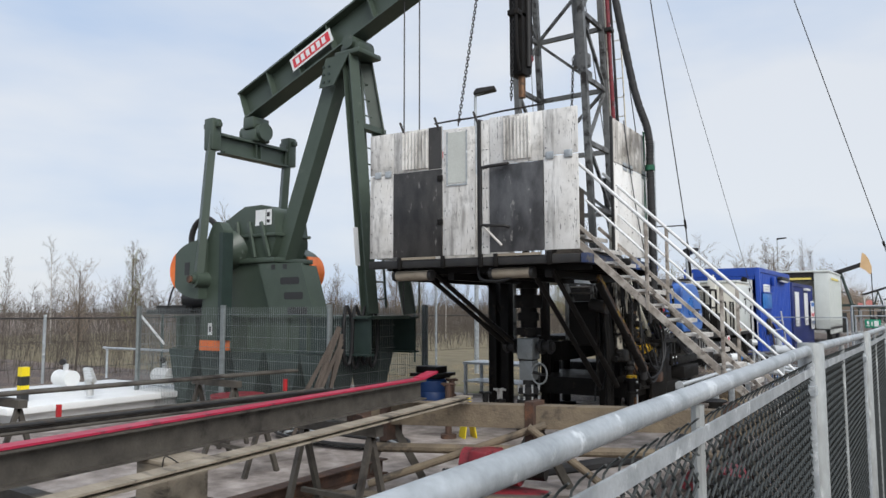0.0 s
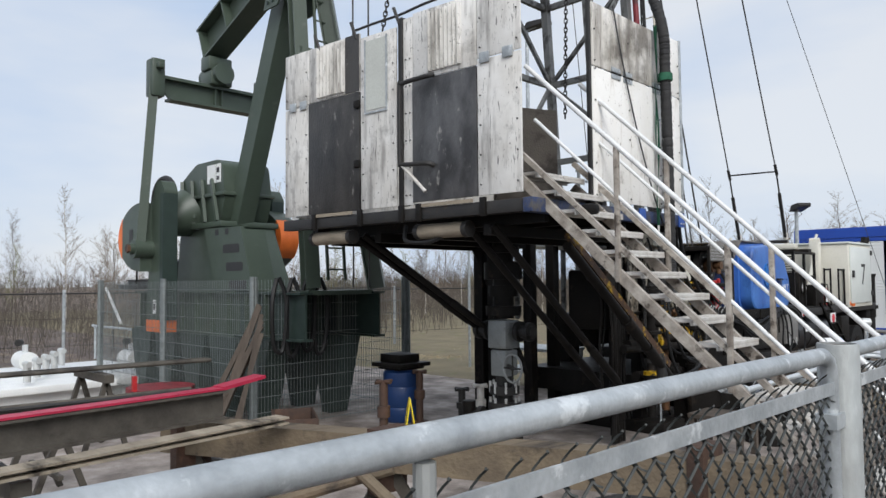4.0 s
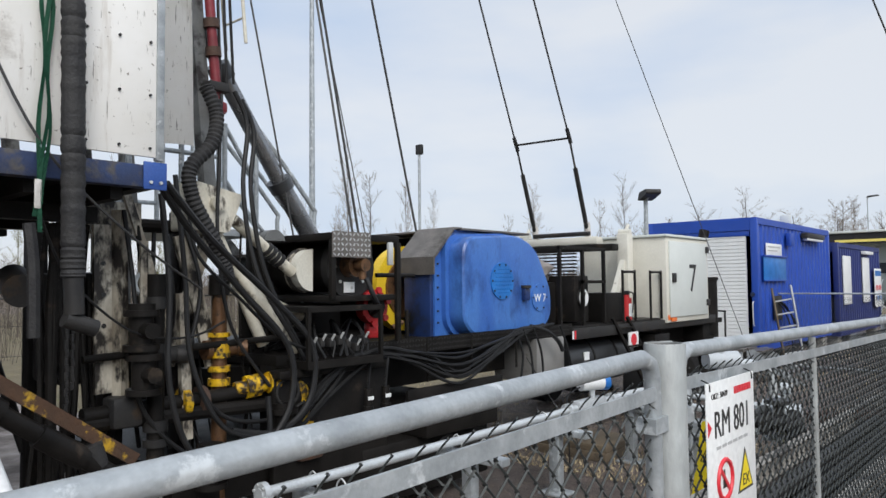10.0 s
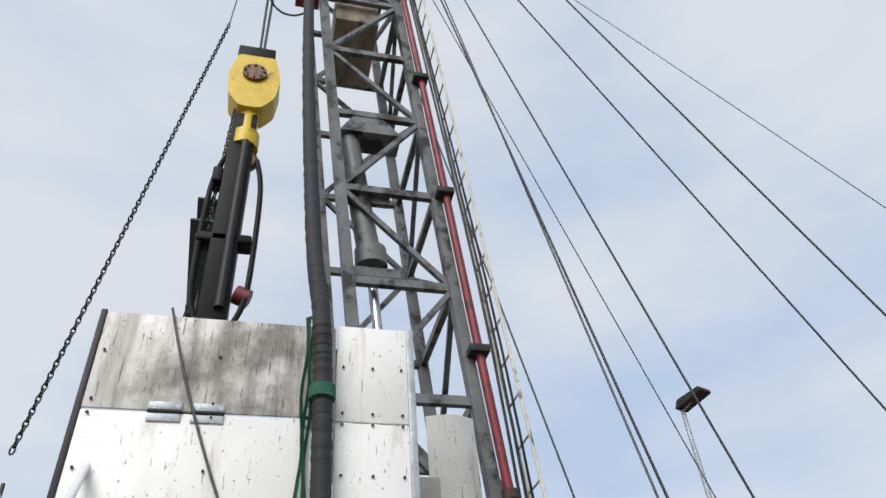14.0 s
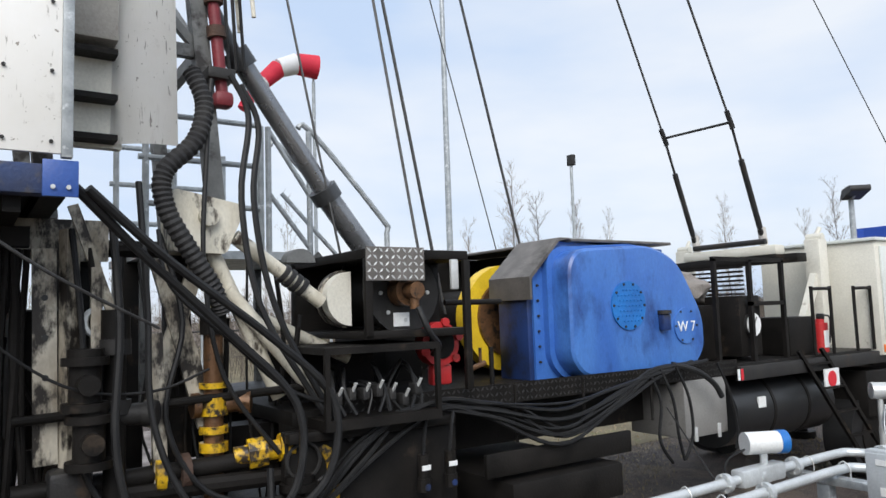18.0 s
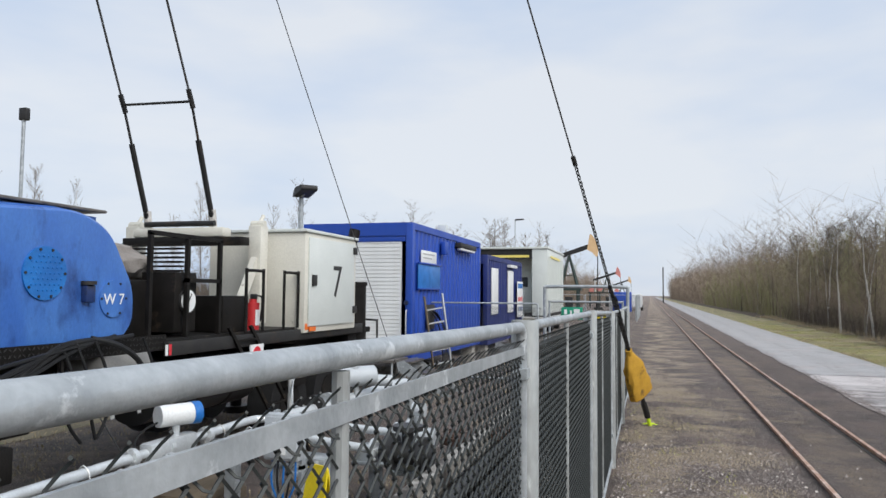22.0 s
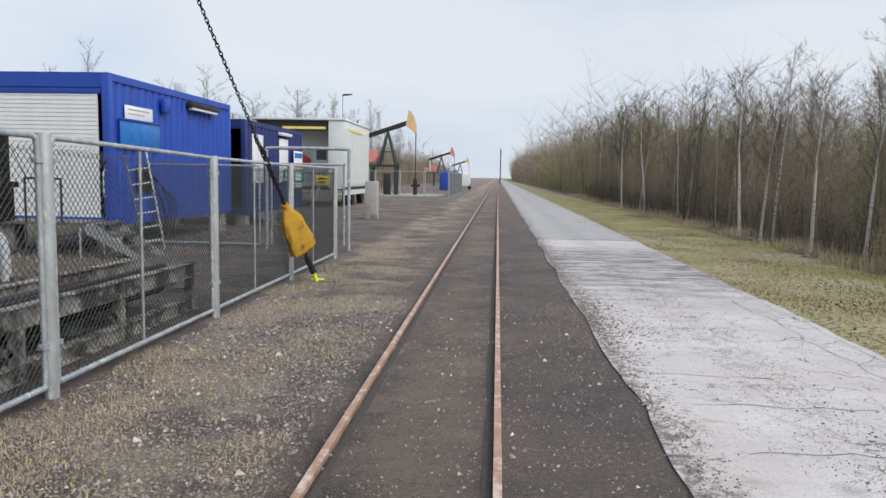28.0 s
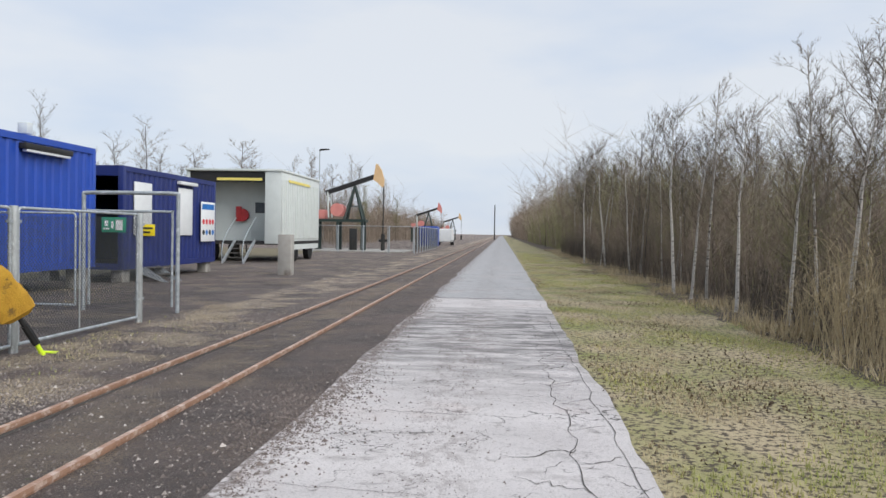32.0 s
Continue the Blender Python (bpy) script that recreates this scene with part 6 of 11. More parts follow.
# cable swags along the deck edge
rw = random.Random(8)
for k in range(8):
    j = lambda q: rw.uniform(-q, q)
    e = rw.uniform(0.0, 1.0)
    line = [(-3.72 + j(0.03), 1.7 + j(0.06), 0.75 + 0.2 * e), (-3.68, 2.05 + j(0.1), 1.12 + 0.2 * e), (-3.68 + j(0.03), 2.5 + j(0.12), 1.38 + 0.1 * e), (-3.69 + j(0.02), 3.1 + j(0.15), 1.28 + 0.16 * e), (-3.68 + j(0.02), 3.65 + j(0.15), 1.06 + 0.3 * e + j(0.08)), (-3.68, 4.2 + j(0.15), 1.22 + 0.2 * e), (-3.72, 4.72 + j(0.1), 1.47 + j(0.03)), (-3.77, 5.1 + 0.5 * e, 1.52 + j(0.01))]
    wpart("deck_cable", T(line, rw.choice((0.015, 0.012, 0.009)), 6), M_RUBBER, car)
for y in (4.75, 4.9, 5.1, 5.65):
    wpart("hanging_cable_end", T([(-3.72, y - 0.1, 1.5), (-3.69, y, 1.25), (-3.69, y + rw.uniform(-0.05, 0.1), 0.95), (-3.70, y + rw.uniform(-0.1, 0.2), 0.75)], 0.014, 6), M_RUBBER, car)
wpart("short_hose", T([(-3.76, 5.0, 1.52), (-3.68, 5.2, 1.46), (-3.66, 5.4, 1.34), (-3.66, 5.5, 1.22)], 0.024, 8), M_RUBBER, car)
wpart("thin_wire", T([(-3.68, 4.8, 1.2), (-3.5, 4.95, 0.8), (-3.2, 5.0, 0.35), (-3.1, 5.0, 0.03)], 0.006, 5), M_WRAP, car)

fe = thing("fire_extinguisher", "red fire extinguisher standing on the carrier deck", "extinguisher", (-4.0, 7.76, 1.43))
part("bottle", R(((0, 0, 0), (0, 0, 0.34), 0.075), ((0, 0, 0.34), (0, 0, 0.38), 0.045), seg=18), M_RED, fe)
part("valve_head", B(((-0.03, -0.02, 0.38), (0.05, 0.02, 0.44)), bevel=0.008), M_INK, fe)
part("hose", T([(0.03, 0, 0.42), (0.07, 0.07, 0.4), (0.06, 0.09, 0.25), (0.05, 0.08, 0.12)], 0.01, 6), M_RUBBER, fe)
part("paper_label", PR([(0.072 * math.cos(a), 0.078 * math.sin(a)) for a in (-0.6, -0.3, 0, 0.3, 0.6)] + [(0.079 * math.cos(a), 0.079 * math.sin(a)) for a in (0.6, 0.3, 0, -0.3, -0.6)], "z", 0.08, 0.26), M_SIGNW, fe)
# brown hides laid on the deck's carrier side
wd = solid("deck_timber", B(((-0.5, -0.4, 0), (0.5, 0.4, 0.1)), ((-0.45, -0.38, 0.1), (0.5, 0.36, 0.18)), bevel=0.01), M_WOOD, "short timber packing under the outrigger", "timber", (-3.7, 6.0, 0.0))


# ---------------------------------------------------------------- work platform with its wind walls
plat = thing("work_platform", "raised black steel work platform on braces", "platform", (-5.05, -1.0, 0.03))
XL, XR, YF, YB, ZD = -6.87, -3.26, -2.45, 0.46, 2.72
XW = -6.72
wpart("front_beam", B(((XL, YF - 0.02, 2.58), (XR, YF + 0.10, 2.70)), bevel=0.006), M_DARK, plat)
wpart("side_beam", B(((XR - 0.10, YF + 0.10, 2.57), (XR, YB, 2.70)), bevel=0.006), M_BLUEFR, plat, "scuffed blue edge beam")
wpart("rear_beam", B(((XW, YB - 0.1, 2.57), (XR - 0.10, YB, 2.70))), M_BLACK, plat)
wpart("left_beam", B(((XW, YF + 0.24, 2.57), (XW + 0.1, YB - 0.1, 2.70))), M_BLACK, plat)
wpart("floor_plate", B(((XW + 0.1, YF + 0.24, 2.66), (XR - 0.1, YB - 0.1, 2.71))), M_BLACK, plat)
for k in range(6):
    y = YF + 0.42 + k * 0.45
    wpart("cross_joist", B(((XW + 0.1, y, 2.50), (XR - 0.1, y + 0.07, 2.66))), M_BLACK, plat)
for x in (-6.35, -5.55, -4.75, -3.95):
    wpart("long_joist", B(((x, YF + 0.24, 2.40), (x + 0.1, YB - 0.1, 2.5))), M_BLACK, plat)
for x in (-6.3, -5.5, -4.85, -4.6, -3.75):
    wpart("beam_clip", B(((x, YF - 0.05, 2.56), (x + 0.07, YF - 0.02, 2.74)), bevel=0.005), M_BLACK, plat)
for x0, x1 in ((-6.25, -5.6), (-4.6, -3.85)):
    wpart("wood_kick", B(((x0, YF - 0.035, 2.70), (x1, YF - 0.022, 2.735))), M_PALEWOOD, plat)
for y in (-0.52, 0.36):
    wpart("corner_block", B(((XR, y, 2.56), (XR + 0.012, y + 0.14, 2.72)), bevel=0.003), mat("blue_clip_paint", (0.035, 0.10, 0.36), (0.03, 0.08, 0.3), 0.45, 0, 6, 0.1) if y < 0 else bpy.data.materials["blue_clip_paint"], plat, "blue bolted corner block")
    studs("bolt", [(XR + 0.012, y + 0.04, 2.60), (XR + 0.012, y + 0.10, 2.60)], "x", 0.010, M_ALU, plat)
for x0 in (-6.45, -4.72):
    wpart("tube_lamp", R(((x0, YF + 0.12, 2.47), (x0 + 0.68, YF + 0.12, 2.47), 0.075), seg=16), M_PALEWOOD, plat, "grimy cream tube lamp")
    for x in (x0, x0 + 0.66):
        wpart("lamp_end", R(((x - 0.02, YF + 0.12, 2.47), (x + 0.04, YF + 0.12, 2.47), 0.08), seg=16), M_DARK, plat)
wpart("under_cable", T([(-5.0, YF + 0.2, 2.55), (-4.9, YF + 0.1, 2.40), (-4.75, YF + 0.1, 2.36), (-4.5, YF + 0.15, 2.38), (-4.2, YF + 0.2, 2.55)], 0.022, 6), M_RUBBER, plat)
for a, b in (((-6.0, -2.15, 2.5), (-5.42, -0.72, 1.42)), ((-5.82, -2.15, 2.5), (-5.26, -0.74, 1.42)), ((-4.15, -2.2, 2.5), (-4.05, -0.1, 0.75)), ((-3.85, -2.2, 2.5), (-3.75, -0.1, 0.75)), ((-6.3, 0.2, 2.5), (-5.6, 0.6, 0.6))):
    wpart("brace_tube", R((a, b, 0.038), seg=12), M_BLACK, plat)
    m = Vector(a).lerp(Vector(b), 0.72)
    wpart("brace_sleeve", R((m, Vector(a).lerp(Vector(b), 0.95), 0.047), seg=12), M_BLACK, plat)
for x in (-6.2, -5.95):
    wpart("rear_leg", B(((x - 0.09, 0.22, 0.03), (x + 0.07, 0.42, 2.5)), bevel=0.01), M_BLACK, plat)
wpart("brace_yellow", BEAMS(((-3.45, -1.55, 2.42), (-3.45, 0.42, 0.985), 0.05, 0.075)), M_BRACE, plat, "rusty brace with remains of yellow paint")
wpart("brace_black", R(((-3.42, -1.6, 2.30), (-3.42, 0.42, 0.83), 0.05), ((-3.42, -0.55, 1.54), (-3.42, -0.30, 1.36), 0.066), ((-3.42, -0.12, 1.22), (-3.42, 0.12, 1.05), 0.064), seg=12), M_BLACK, plat)
wpart("brace_wrap", R(((-3.43, 0.16, 1.12), (-3.43, 0.24, 0.86), 0.06), seg=12), M_WRAP, plat)


def wall_panel(name, label, lo, hi, material, rivet_axis, parent=None, rivets=True, group="wind wall panels"):
    """A sheet-metal wall panel with a row of bolt heads along its edges."""
    p = thing(name, label, "panel", lo, group)
    d = Vector(hi) - Vector(lo)
    part("sheet", B(((0, 0, 0), tuple(d)), bevel=0.004), material, p)
    if rivets:
        if rivet_axis == "y":
            pts = [(u, -0.004, v) for u in (0.04, d.x - 0.04) for v in [0.1 + k * 0.28 for k in range(int(d.z / 0.28))]]
        else:
            pts = [(d.x + 0.004, u, v) for u in (0.04, d.y * 0.5, d.y - 0.04) for v in [0.05 + k * 0.31 for k in range(int(d.z / 0.31) + 1)] if v < d.z]
        for q in pts:
            q = Vector(q)
            e = Vector((0, -0.008, 0)) if rivet_axis == "y" else Vector((0.008, 0, 0))
            part("bolt_head", R((q, q + e, 0.0085), seg=8), M_DARK, p)
    return p


def louvre(x0, x1, z0, z1, parent, n=8):
    for k in range(n):
        x = x0 + (x1 - x0) * k / n
        w = (x1 - x0) / n
        wpart("louvre_rib", PR([(x, YF - 0.012), (x + w * 0.55, YF - 0.012), (x + w * 0.72, YF - 0.045), (x + w * 0.9, YF - 0.012), (x + w, YF - 0.012), (x + w, YF), (x, YF)], "z", z0, z1), M_PANELF, parent)


ZT = 4.67
wall_panel("wall_panel", "streaked bare aluminium wall sheet beside the black door", (XL, YF, 2.74), (-6.41, YF + 0.02, 4.02), M_PANELF, "y")
p2 = wall_panel("wall_panel", "aluminium upper wall sheet, hinged", (XL, YF, 4.035), (-6.41, YF + 0.02, ZT), M_PANELF, "y")
dA = wall_panel("folding_door", "tar-black steel folding door, dripped and dented", (-6.40, YF - 0.012, 2.74), (-5.50, YF + 0.018, 4.03), M_DOORBLK, "y", rivets=False, group="platform doors")
for z in (3.2, 3.85):
    part("hinge", B(((0.84, -0.03, z - 2.74), (0.93, 0.0, z - 2.66)), bevel=0.006), M_BLACK, dA)
upA = wall_panel("wall_panel", "louvred upper sheet above the black door", (-6.40, YF, 4.04), (-5.50, YF + 0.02, ZT), M_PANELF, "y", rivets=False)
louvre(-6.25, -5.75, 4.07, ZT - 0.03, upA)
wpart("soot_stain_sheet", B(((-5.74, YF - 0.006, 4.04), (-5.505, YF - 0.001, ZT))), M_DOORBLK, upA, "tar-stained strip")
pc = wall_panel("wall_panel", "bolted aluminium sheet with a clear window strip", (-5.48, YF, 2.74), (-4.92, YF + 0.02, ZT - 0.06), M_PANELF, "y")
wpart("window_pane", B(((-5.39, YF - 0.008, 3.80), (-5.07, YF - 0.001, 4.55))), mat("hazy_polycarbonate", (0.55, 0.57, 0.52), (0.48, 0.49, 0.45), 0.2, 0, 3, 0.0), pc, "hazy window sheet")
for a, b in (((-5.41, YF - 0.014, 3.78), (-5.39, YF, 4.57)), ((-5.07, YF - 0.014, 3.78), (-5.05, YF, 4.57)), ((-5.41, YF - 0.014, 3.76), (-5.05, YF, 3.78))):
    wpart("window_frame", B((a, b)), M_GALV, pc)
pd = wall_panel("wall_panel", "narrow cream-stained sheet turned inwards at the door gap", (-4.82, YF + 0.01, 2.74), (-4.68, YF + 0.03, ZT), M_PANELF, "y")
for x in (-4.86, -4.84):
    wpart("gap_post", B(((x - 0.02, YF - 0.01, 2.74), (x + 0.02, YF + 0.1, ZT + 0.02)), bevel=0.006), M_DARK, pd)
dB = wall_panel("folding_door", "smeared dark grey steel door with a pipe handle", (-4.67, YF - 0.012, 2.76), (-3.81, YF + 0.018, 3.99), M_DOORGRY, "y", rivets=False, group="platform doors")
wpart("pipe_handle", T([(-4.35, YF - 0.03, 4.0), (-4.40, YF - 0.09, 3.98), (-4.72, YF - 0.10, 3.96), (-4.76, YF - 0.10, 3.90), (-4.76, YF - 0.10, 3.2), (-4.72, YF - 0.10, 3.14), (-4.4, YF - 0.09, 3.12), (-4.35, YF - 0.03, 3.1)], 0.024, 10, 4), M_DARK, dB, "bent pipe handle")
wpart("handle_leg", R(((-4.74, YF - 0.10, 3.14), (-4.45, YF - 0.05, 2.85), 0.018)), M_STAIR, dB)
upB = wall_panel("wall_panel", "louvred aluminium sheet above the grey door", (-4.67, YF, 4.0), (-3.81, YF + 0.02, ZT + 0.02), M_PANELF, "y", rivets=False)
louvre(-4.45, -4.0, 4.05, ZT - 0.02, upB)
wall_panel("wall_panel", "aluminium lower wall sheet at the stair corner", (-3.80, YF, 2.76), (-3.28, YF + 0.02, 4.04), M_PANELF, "y")
wall_panel("wall_panel", "aluminium upper wall sheet at the stair corner", (-3.80, YF, 4.055), (-3.28, YF + 0.02, ZT + 0.02), M_PANELF, "y")
for x, z in ((-6.7, 4.03), (-6.5, 4.03), (-3.70, 4.05), (-3.42, 4.05)):
    solid("sheet_hinge", B(((x - 0.06, YF - 0.02, z - 0.05), (x + 0.06, YF - 0.004, z + 0.05)), bevel=0.004), M_GALV, "worn steel strap hinge on the wall sheets", "hinge", group="wall hinges")
for x in (-6.2, -5.55, -4.86):
    solid("wall_spike", R(((x, YF, ZT - 0.05), (x - 0.07, YF - 0.02, ZT + 0.14), 0.018)), M_DARK, "bent steel lug on the wall's top edge", "lug", group="wall lugs")
tr = thing("top_rail", "dark bent pipe along the top of the wind wall", "rail", (-5.0, YF, ZT))
part("pipe", T([(-0.65, 0.03, 0.06), (-0.3, 0.03, 0.07), (0.1, 0.03, 0.07), (0.5, 0.03, 0.10), (1.2, 0.03, 0.12)], 0.014, 8), M_DARK, tr)


def squared(x, y):
    """The front wall stands a little askew to the platform."""
    return -5.05 + (x + 5.05) * 0.935, y + 0.14 + 0.078 * (x + 3.3)


for ob in list(bpy.data.objects):
    top = ob.parent.parent if ob.parent and ob.parent.parent else ob.parent or ob
    front = top.name.split(".")[0] in ("wall_panel", "folding_door", "sheet_hinge", "wall_spike", "top_rail") or ob.name.split(".")[0] in ("front_beam", "beam_clip", "wood_kick", "tube_lamp", "lamp_end") and top == plat
    if front and ob.type == "MESH":
        o = Vector(ob.location) + (Vector(ob.parent.location) if ob.parent else Vector((0, 0, 0)))
        if ob.parent and ob.parent.parent:
            o += Vector(ob.parent.parent.location)
        for v in ob.data.vertices:
            x, y = squared(v.co.x + o.x, v.co.y + o.y)
            v.co.x, v.co.y = x - o.x, y - o.y
# side wall to the track: big sheets, hinged across at the upper third
wall_panel("side_sheet", "large scratched white side sheet with rust at its foot", (-3.265, -1.38, 2.745), (-3.245, -0.02, 4.055), M_PANEL, "x", group="side sheets")
wall_panel("side_sheet", "scratched white upper side sheet, hinged", (-3.265, -1.38, 4.07), (-3.245, -0.02, 4.70), M_PANELUP, "x", group="side sheets")
wall_panel("side_sheet", "clean white corner side sheet", (-3.265, -0.01, 2.745), (-3.245, 0.43, 4.045), M_PANEL, "x", group="side sheets")
wall_panel("side_sheet", "white upper corner side sheet", (-3.265, -0.01, 4.055), (-3.245, 0.43, 4.72), M_PANEL, "x", group="side sheets")
solid("corner_angle", B(((-3.28, 0.43, 2.73), (-3.235, 0.475, 4.73)), bevel=0.004), M_GALV, "galvanised angle on the wall corner", "angle")
for y in (-0.95, -0.72, -0.12):
    h = thing("sheet_hinge", "worn steel strap hinge on the side sheets", "hinge", (-3.243, y, 4.06), "wall hinges")
    part("upper_leaf", B(((0, -0.09, 0.012), (0.008, 0.09, 0.06)), bevel=0.004), M_GALV, h)
    part("lower_leaf", B(((0, -0.09, -0.06), (0.008, 0.09, -0.012)), bevel=0.004), M_GALV, h)
    part("pin", R(((0.006, -0.09, 0.0), (0.006, 0.09, 0.0), 0.01), seg=8), M_DARK, h)
solid("stair_jamb", B(((-3.29, -1.42, 2.72), (-3.25, -1.385, 4.72)), bevel=0.005), M_DARK, "dark steel jamb beside the stair opening", "jamb")
back = wall_panel("back_sheet", "grey sheet wall on the far side of the platform", (XW, -2.46, 2.74), (XW + 0.02, YB - 0.3, ZT - 0.06), M_PANELF, "x", rivets=False)
wall_panel("back_sheet", "grey sheet wall behind the rotary", (XW, YB - 0.32, 2.74), (-5.7, YB - 0.3, ZT - 0.2), M_PANELF, "y", rivets=False)
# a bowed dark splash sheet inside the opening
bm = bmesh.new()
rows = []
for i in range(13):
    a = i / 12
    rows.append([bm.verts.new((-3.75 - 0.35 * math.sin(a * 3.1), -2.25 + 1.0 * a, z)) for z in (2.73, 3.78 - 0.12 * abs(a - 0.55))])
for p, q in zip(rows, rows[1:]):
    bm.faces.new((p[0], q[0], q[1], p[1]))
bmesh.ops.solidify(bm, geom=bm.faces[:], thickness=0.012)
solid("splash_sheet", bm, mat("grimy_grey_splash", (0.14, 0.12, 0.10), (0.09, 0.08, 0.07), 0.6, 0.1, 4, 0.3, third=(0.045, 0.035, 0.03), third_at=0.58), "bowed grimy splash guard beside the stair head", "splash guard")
# wrapped hose with its green webbing down the side wall
hz = thing("wrapped_hose", "thick tape-wrapped black hose hanging down the side wall", "hose", (-3.14, -0.08, 2.0))
line = smooth_line([(-4.25, -0.48, 13.0), (-4.0, -0.42, 10.5), (-3.72, -0.33, 8.0), (-3.36, -0.2, 5.6), (-3.15, -0.13, 4.75), (-3.14, -0.10, 4.2), (-3.14, -0.08, 3.4), (-3.14, -0.07, 2.6), (-3.15, -0.06, 2.05)], 40)
bm = bmesh.new()
bm_tube(bm, line, [0.062 - 0.006 * ((k * 0.37) % 1) - (0.004 if k % 5 == 0 else 0) for k in range(len(line))], 14)
wpart("hose", bm, M_WRAP, hz)
wpart("end_fitting", R(((-3.15, -0.06, 2.06), (-3.15, -0.05, 1.86), 0.05), ((-3.15, -0.10, 1.84), (-3.15, 0.06, 1.78), 0.045), seg=12), M_DARK, hz)
wpart("green_tape", R(((-3.14, -0.1, 4.13), (-3.14, -0.1, 4.21), 0.078), seg=12), M_NETGRN, hz, "green tape wrap")
gw = thing("green_webbing", "frayed green lifting webbing beside the hose", "webbing", (-3.17, -0.2, 2.3))
for k, (dy, dx, z0) in enumerate(((-0.018, 0.0, 2.36), (0.0, 0.012, 2.28), (0.016, 0.004, 2.42))):
    bm = bmesh.new()
    rows = []
    for q in range(26):
        z = z0 + (4.74 - z0) * q / 25
        sway = 0.012 * math.sin(q * 0.9 + k * 2.1) - 0.05 * max(0, (2.9 - z))
        tw = 0.5 * math.sin(q * 0.55 + k)
        c = Vector((-3.205 + dx, -0.185 + dy + sway, z))
        w = Vector((0.011 * math.sin(tw), 0.011 * math.cos(tw), 0))
        rows.append((bm.verts.new(c - w), bm.verts.new(c + w)))
    for p, q in zip(rows, rows[1:]):
        bm.faces.new((p[0], p[1], q[1], q[0]))
    bmesh.ops.solidify(bm, geom=bm.faces[:], thickness=0.006)
    wpart("strap", bm, M_NETGRN, gw, smooth=False)
wpart("torn_end", B(((-3.20, -0.235, 2.40), (-3.19, -0.20, 2.55)), bevel=0.004), M_STAIR, gw, "pale torn label end")
solid("sling_tail", T([(-3.16, -0.27, 2.32), (-3.15, -0.25, 2.1), (-3.16, -0.24, 1.75)], 0.03, 6), M_WRAP, "grey sling tail below the webbing", "sling")
solid("slack_line", T([(-3.22, -1.02, 4.74), (-3.22, -0.85, 4.2), (-3.22, -0.55, 3.45), (-3.21, -0.2, 2.74), (-3.3, 0.3, 2.3), (-3.55, 0.9, 1.98)], 0.008, 6), M_CABLE, "thin wire rope slung down the side wall", "wire rope")

# ---------------------------------------------------------------- stair from the track side up to the platform
st = thing("platform_stair", "dirty aluminium stair with white pipe handrails", "stair", (-0.3, -1.46, 0.03))
YN, YR = -2.02, -1.19


def nose(x):
    """Height of the tread edges along the stair."""
    return 2.96 - 0.945 * (x + 3.38)


for y in (YN, YR):
    for d, w, h, nm in ((-0.20, 0.045, 0.085, "stringer"), (0.04, 0.04, 0.045, "upper_stringer")):
        wpart(nm, BEAMS(((-3.52, y, nose(-3.52) + d), (-0.50, y, nose(-0.50) + d), w, h)), M_STAIRDK, st, "scuffed pale stringer")
    wpart("stringer_foot", B(((-0.60, y - 0.05, 0.0), (-0.34, y + 0.05, 0.10)), bevel=0.006), M_STAIRDK, st)
for k in range(15):
    x = -3.38 + 0.1975 * k
    z = nose(x)
    wpart("tread", B(((x - 0.21, YN + 0.03, z - 0.03), (x, YR - 0.03, z)), ((x - 0.025, YN + 0.03, z - 0.055), (x, YR - 0.03, z - 0.03)), ((x - 0.21, YN + 0.03, z - 0.05), (x - 0.19, YR - 0.03, z - 0.03)), bevel=0.003), M_STAIR, st)
    wpart("tread_grip", B(*[((x - 0.195 + 0.03 * j, YN + 0.05, z), (x - 0.187 + 0.03 * j, YR - 0.05, z + 0.005)) for j in range(6)]), M_STAIR, st)
for y in (YN - 0.02, YR + 0.02):
    def up(x, d=0.0):
        return Vector((x, y, 3.085 - 0.97 * (x + 2.58) + d))
    wpart("handrail", T([up(-3.45), up(-3.0), up(-2.3), up(-1.3), up(-0.62), up(-0.52)], 0.022, 12, 4), M_RAIL, st, "worn white handrail")
    wpart("knee_rail", T([up(-3.36, -0.42), up(-2.3, -0.42), up(-1.3, -0.42), up(-0.75, -0.42), up(-0.5, -0.42)], 0.016, 10, 4), M_RAIL, st)
    for x in (-2.58, -1.70, -0.82):
        wpart("rail_post", B(((x - 0.021, y - 0.018, nose(x) - 0.26), (x + 0.021, y + 0.018, up(x).z)), bevel=0.006), M_STAIRDK, st)
wpart("stair_clamp", B(((-2.95, YN + 0.02, nose(-2.95) - 0.02), (-2.82, YN + 0.14, nose(-2.9) + 0.12)), bevel=0.03), M_BLACK, st)
# the flight turns a little away from the platform's edge
for ob in st.children:
    for v in ob.data.vertices:
        v.co.y += 0.10 * (v.co.x + 2.2)

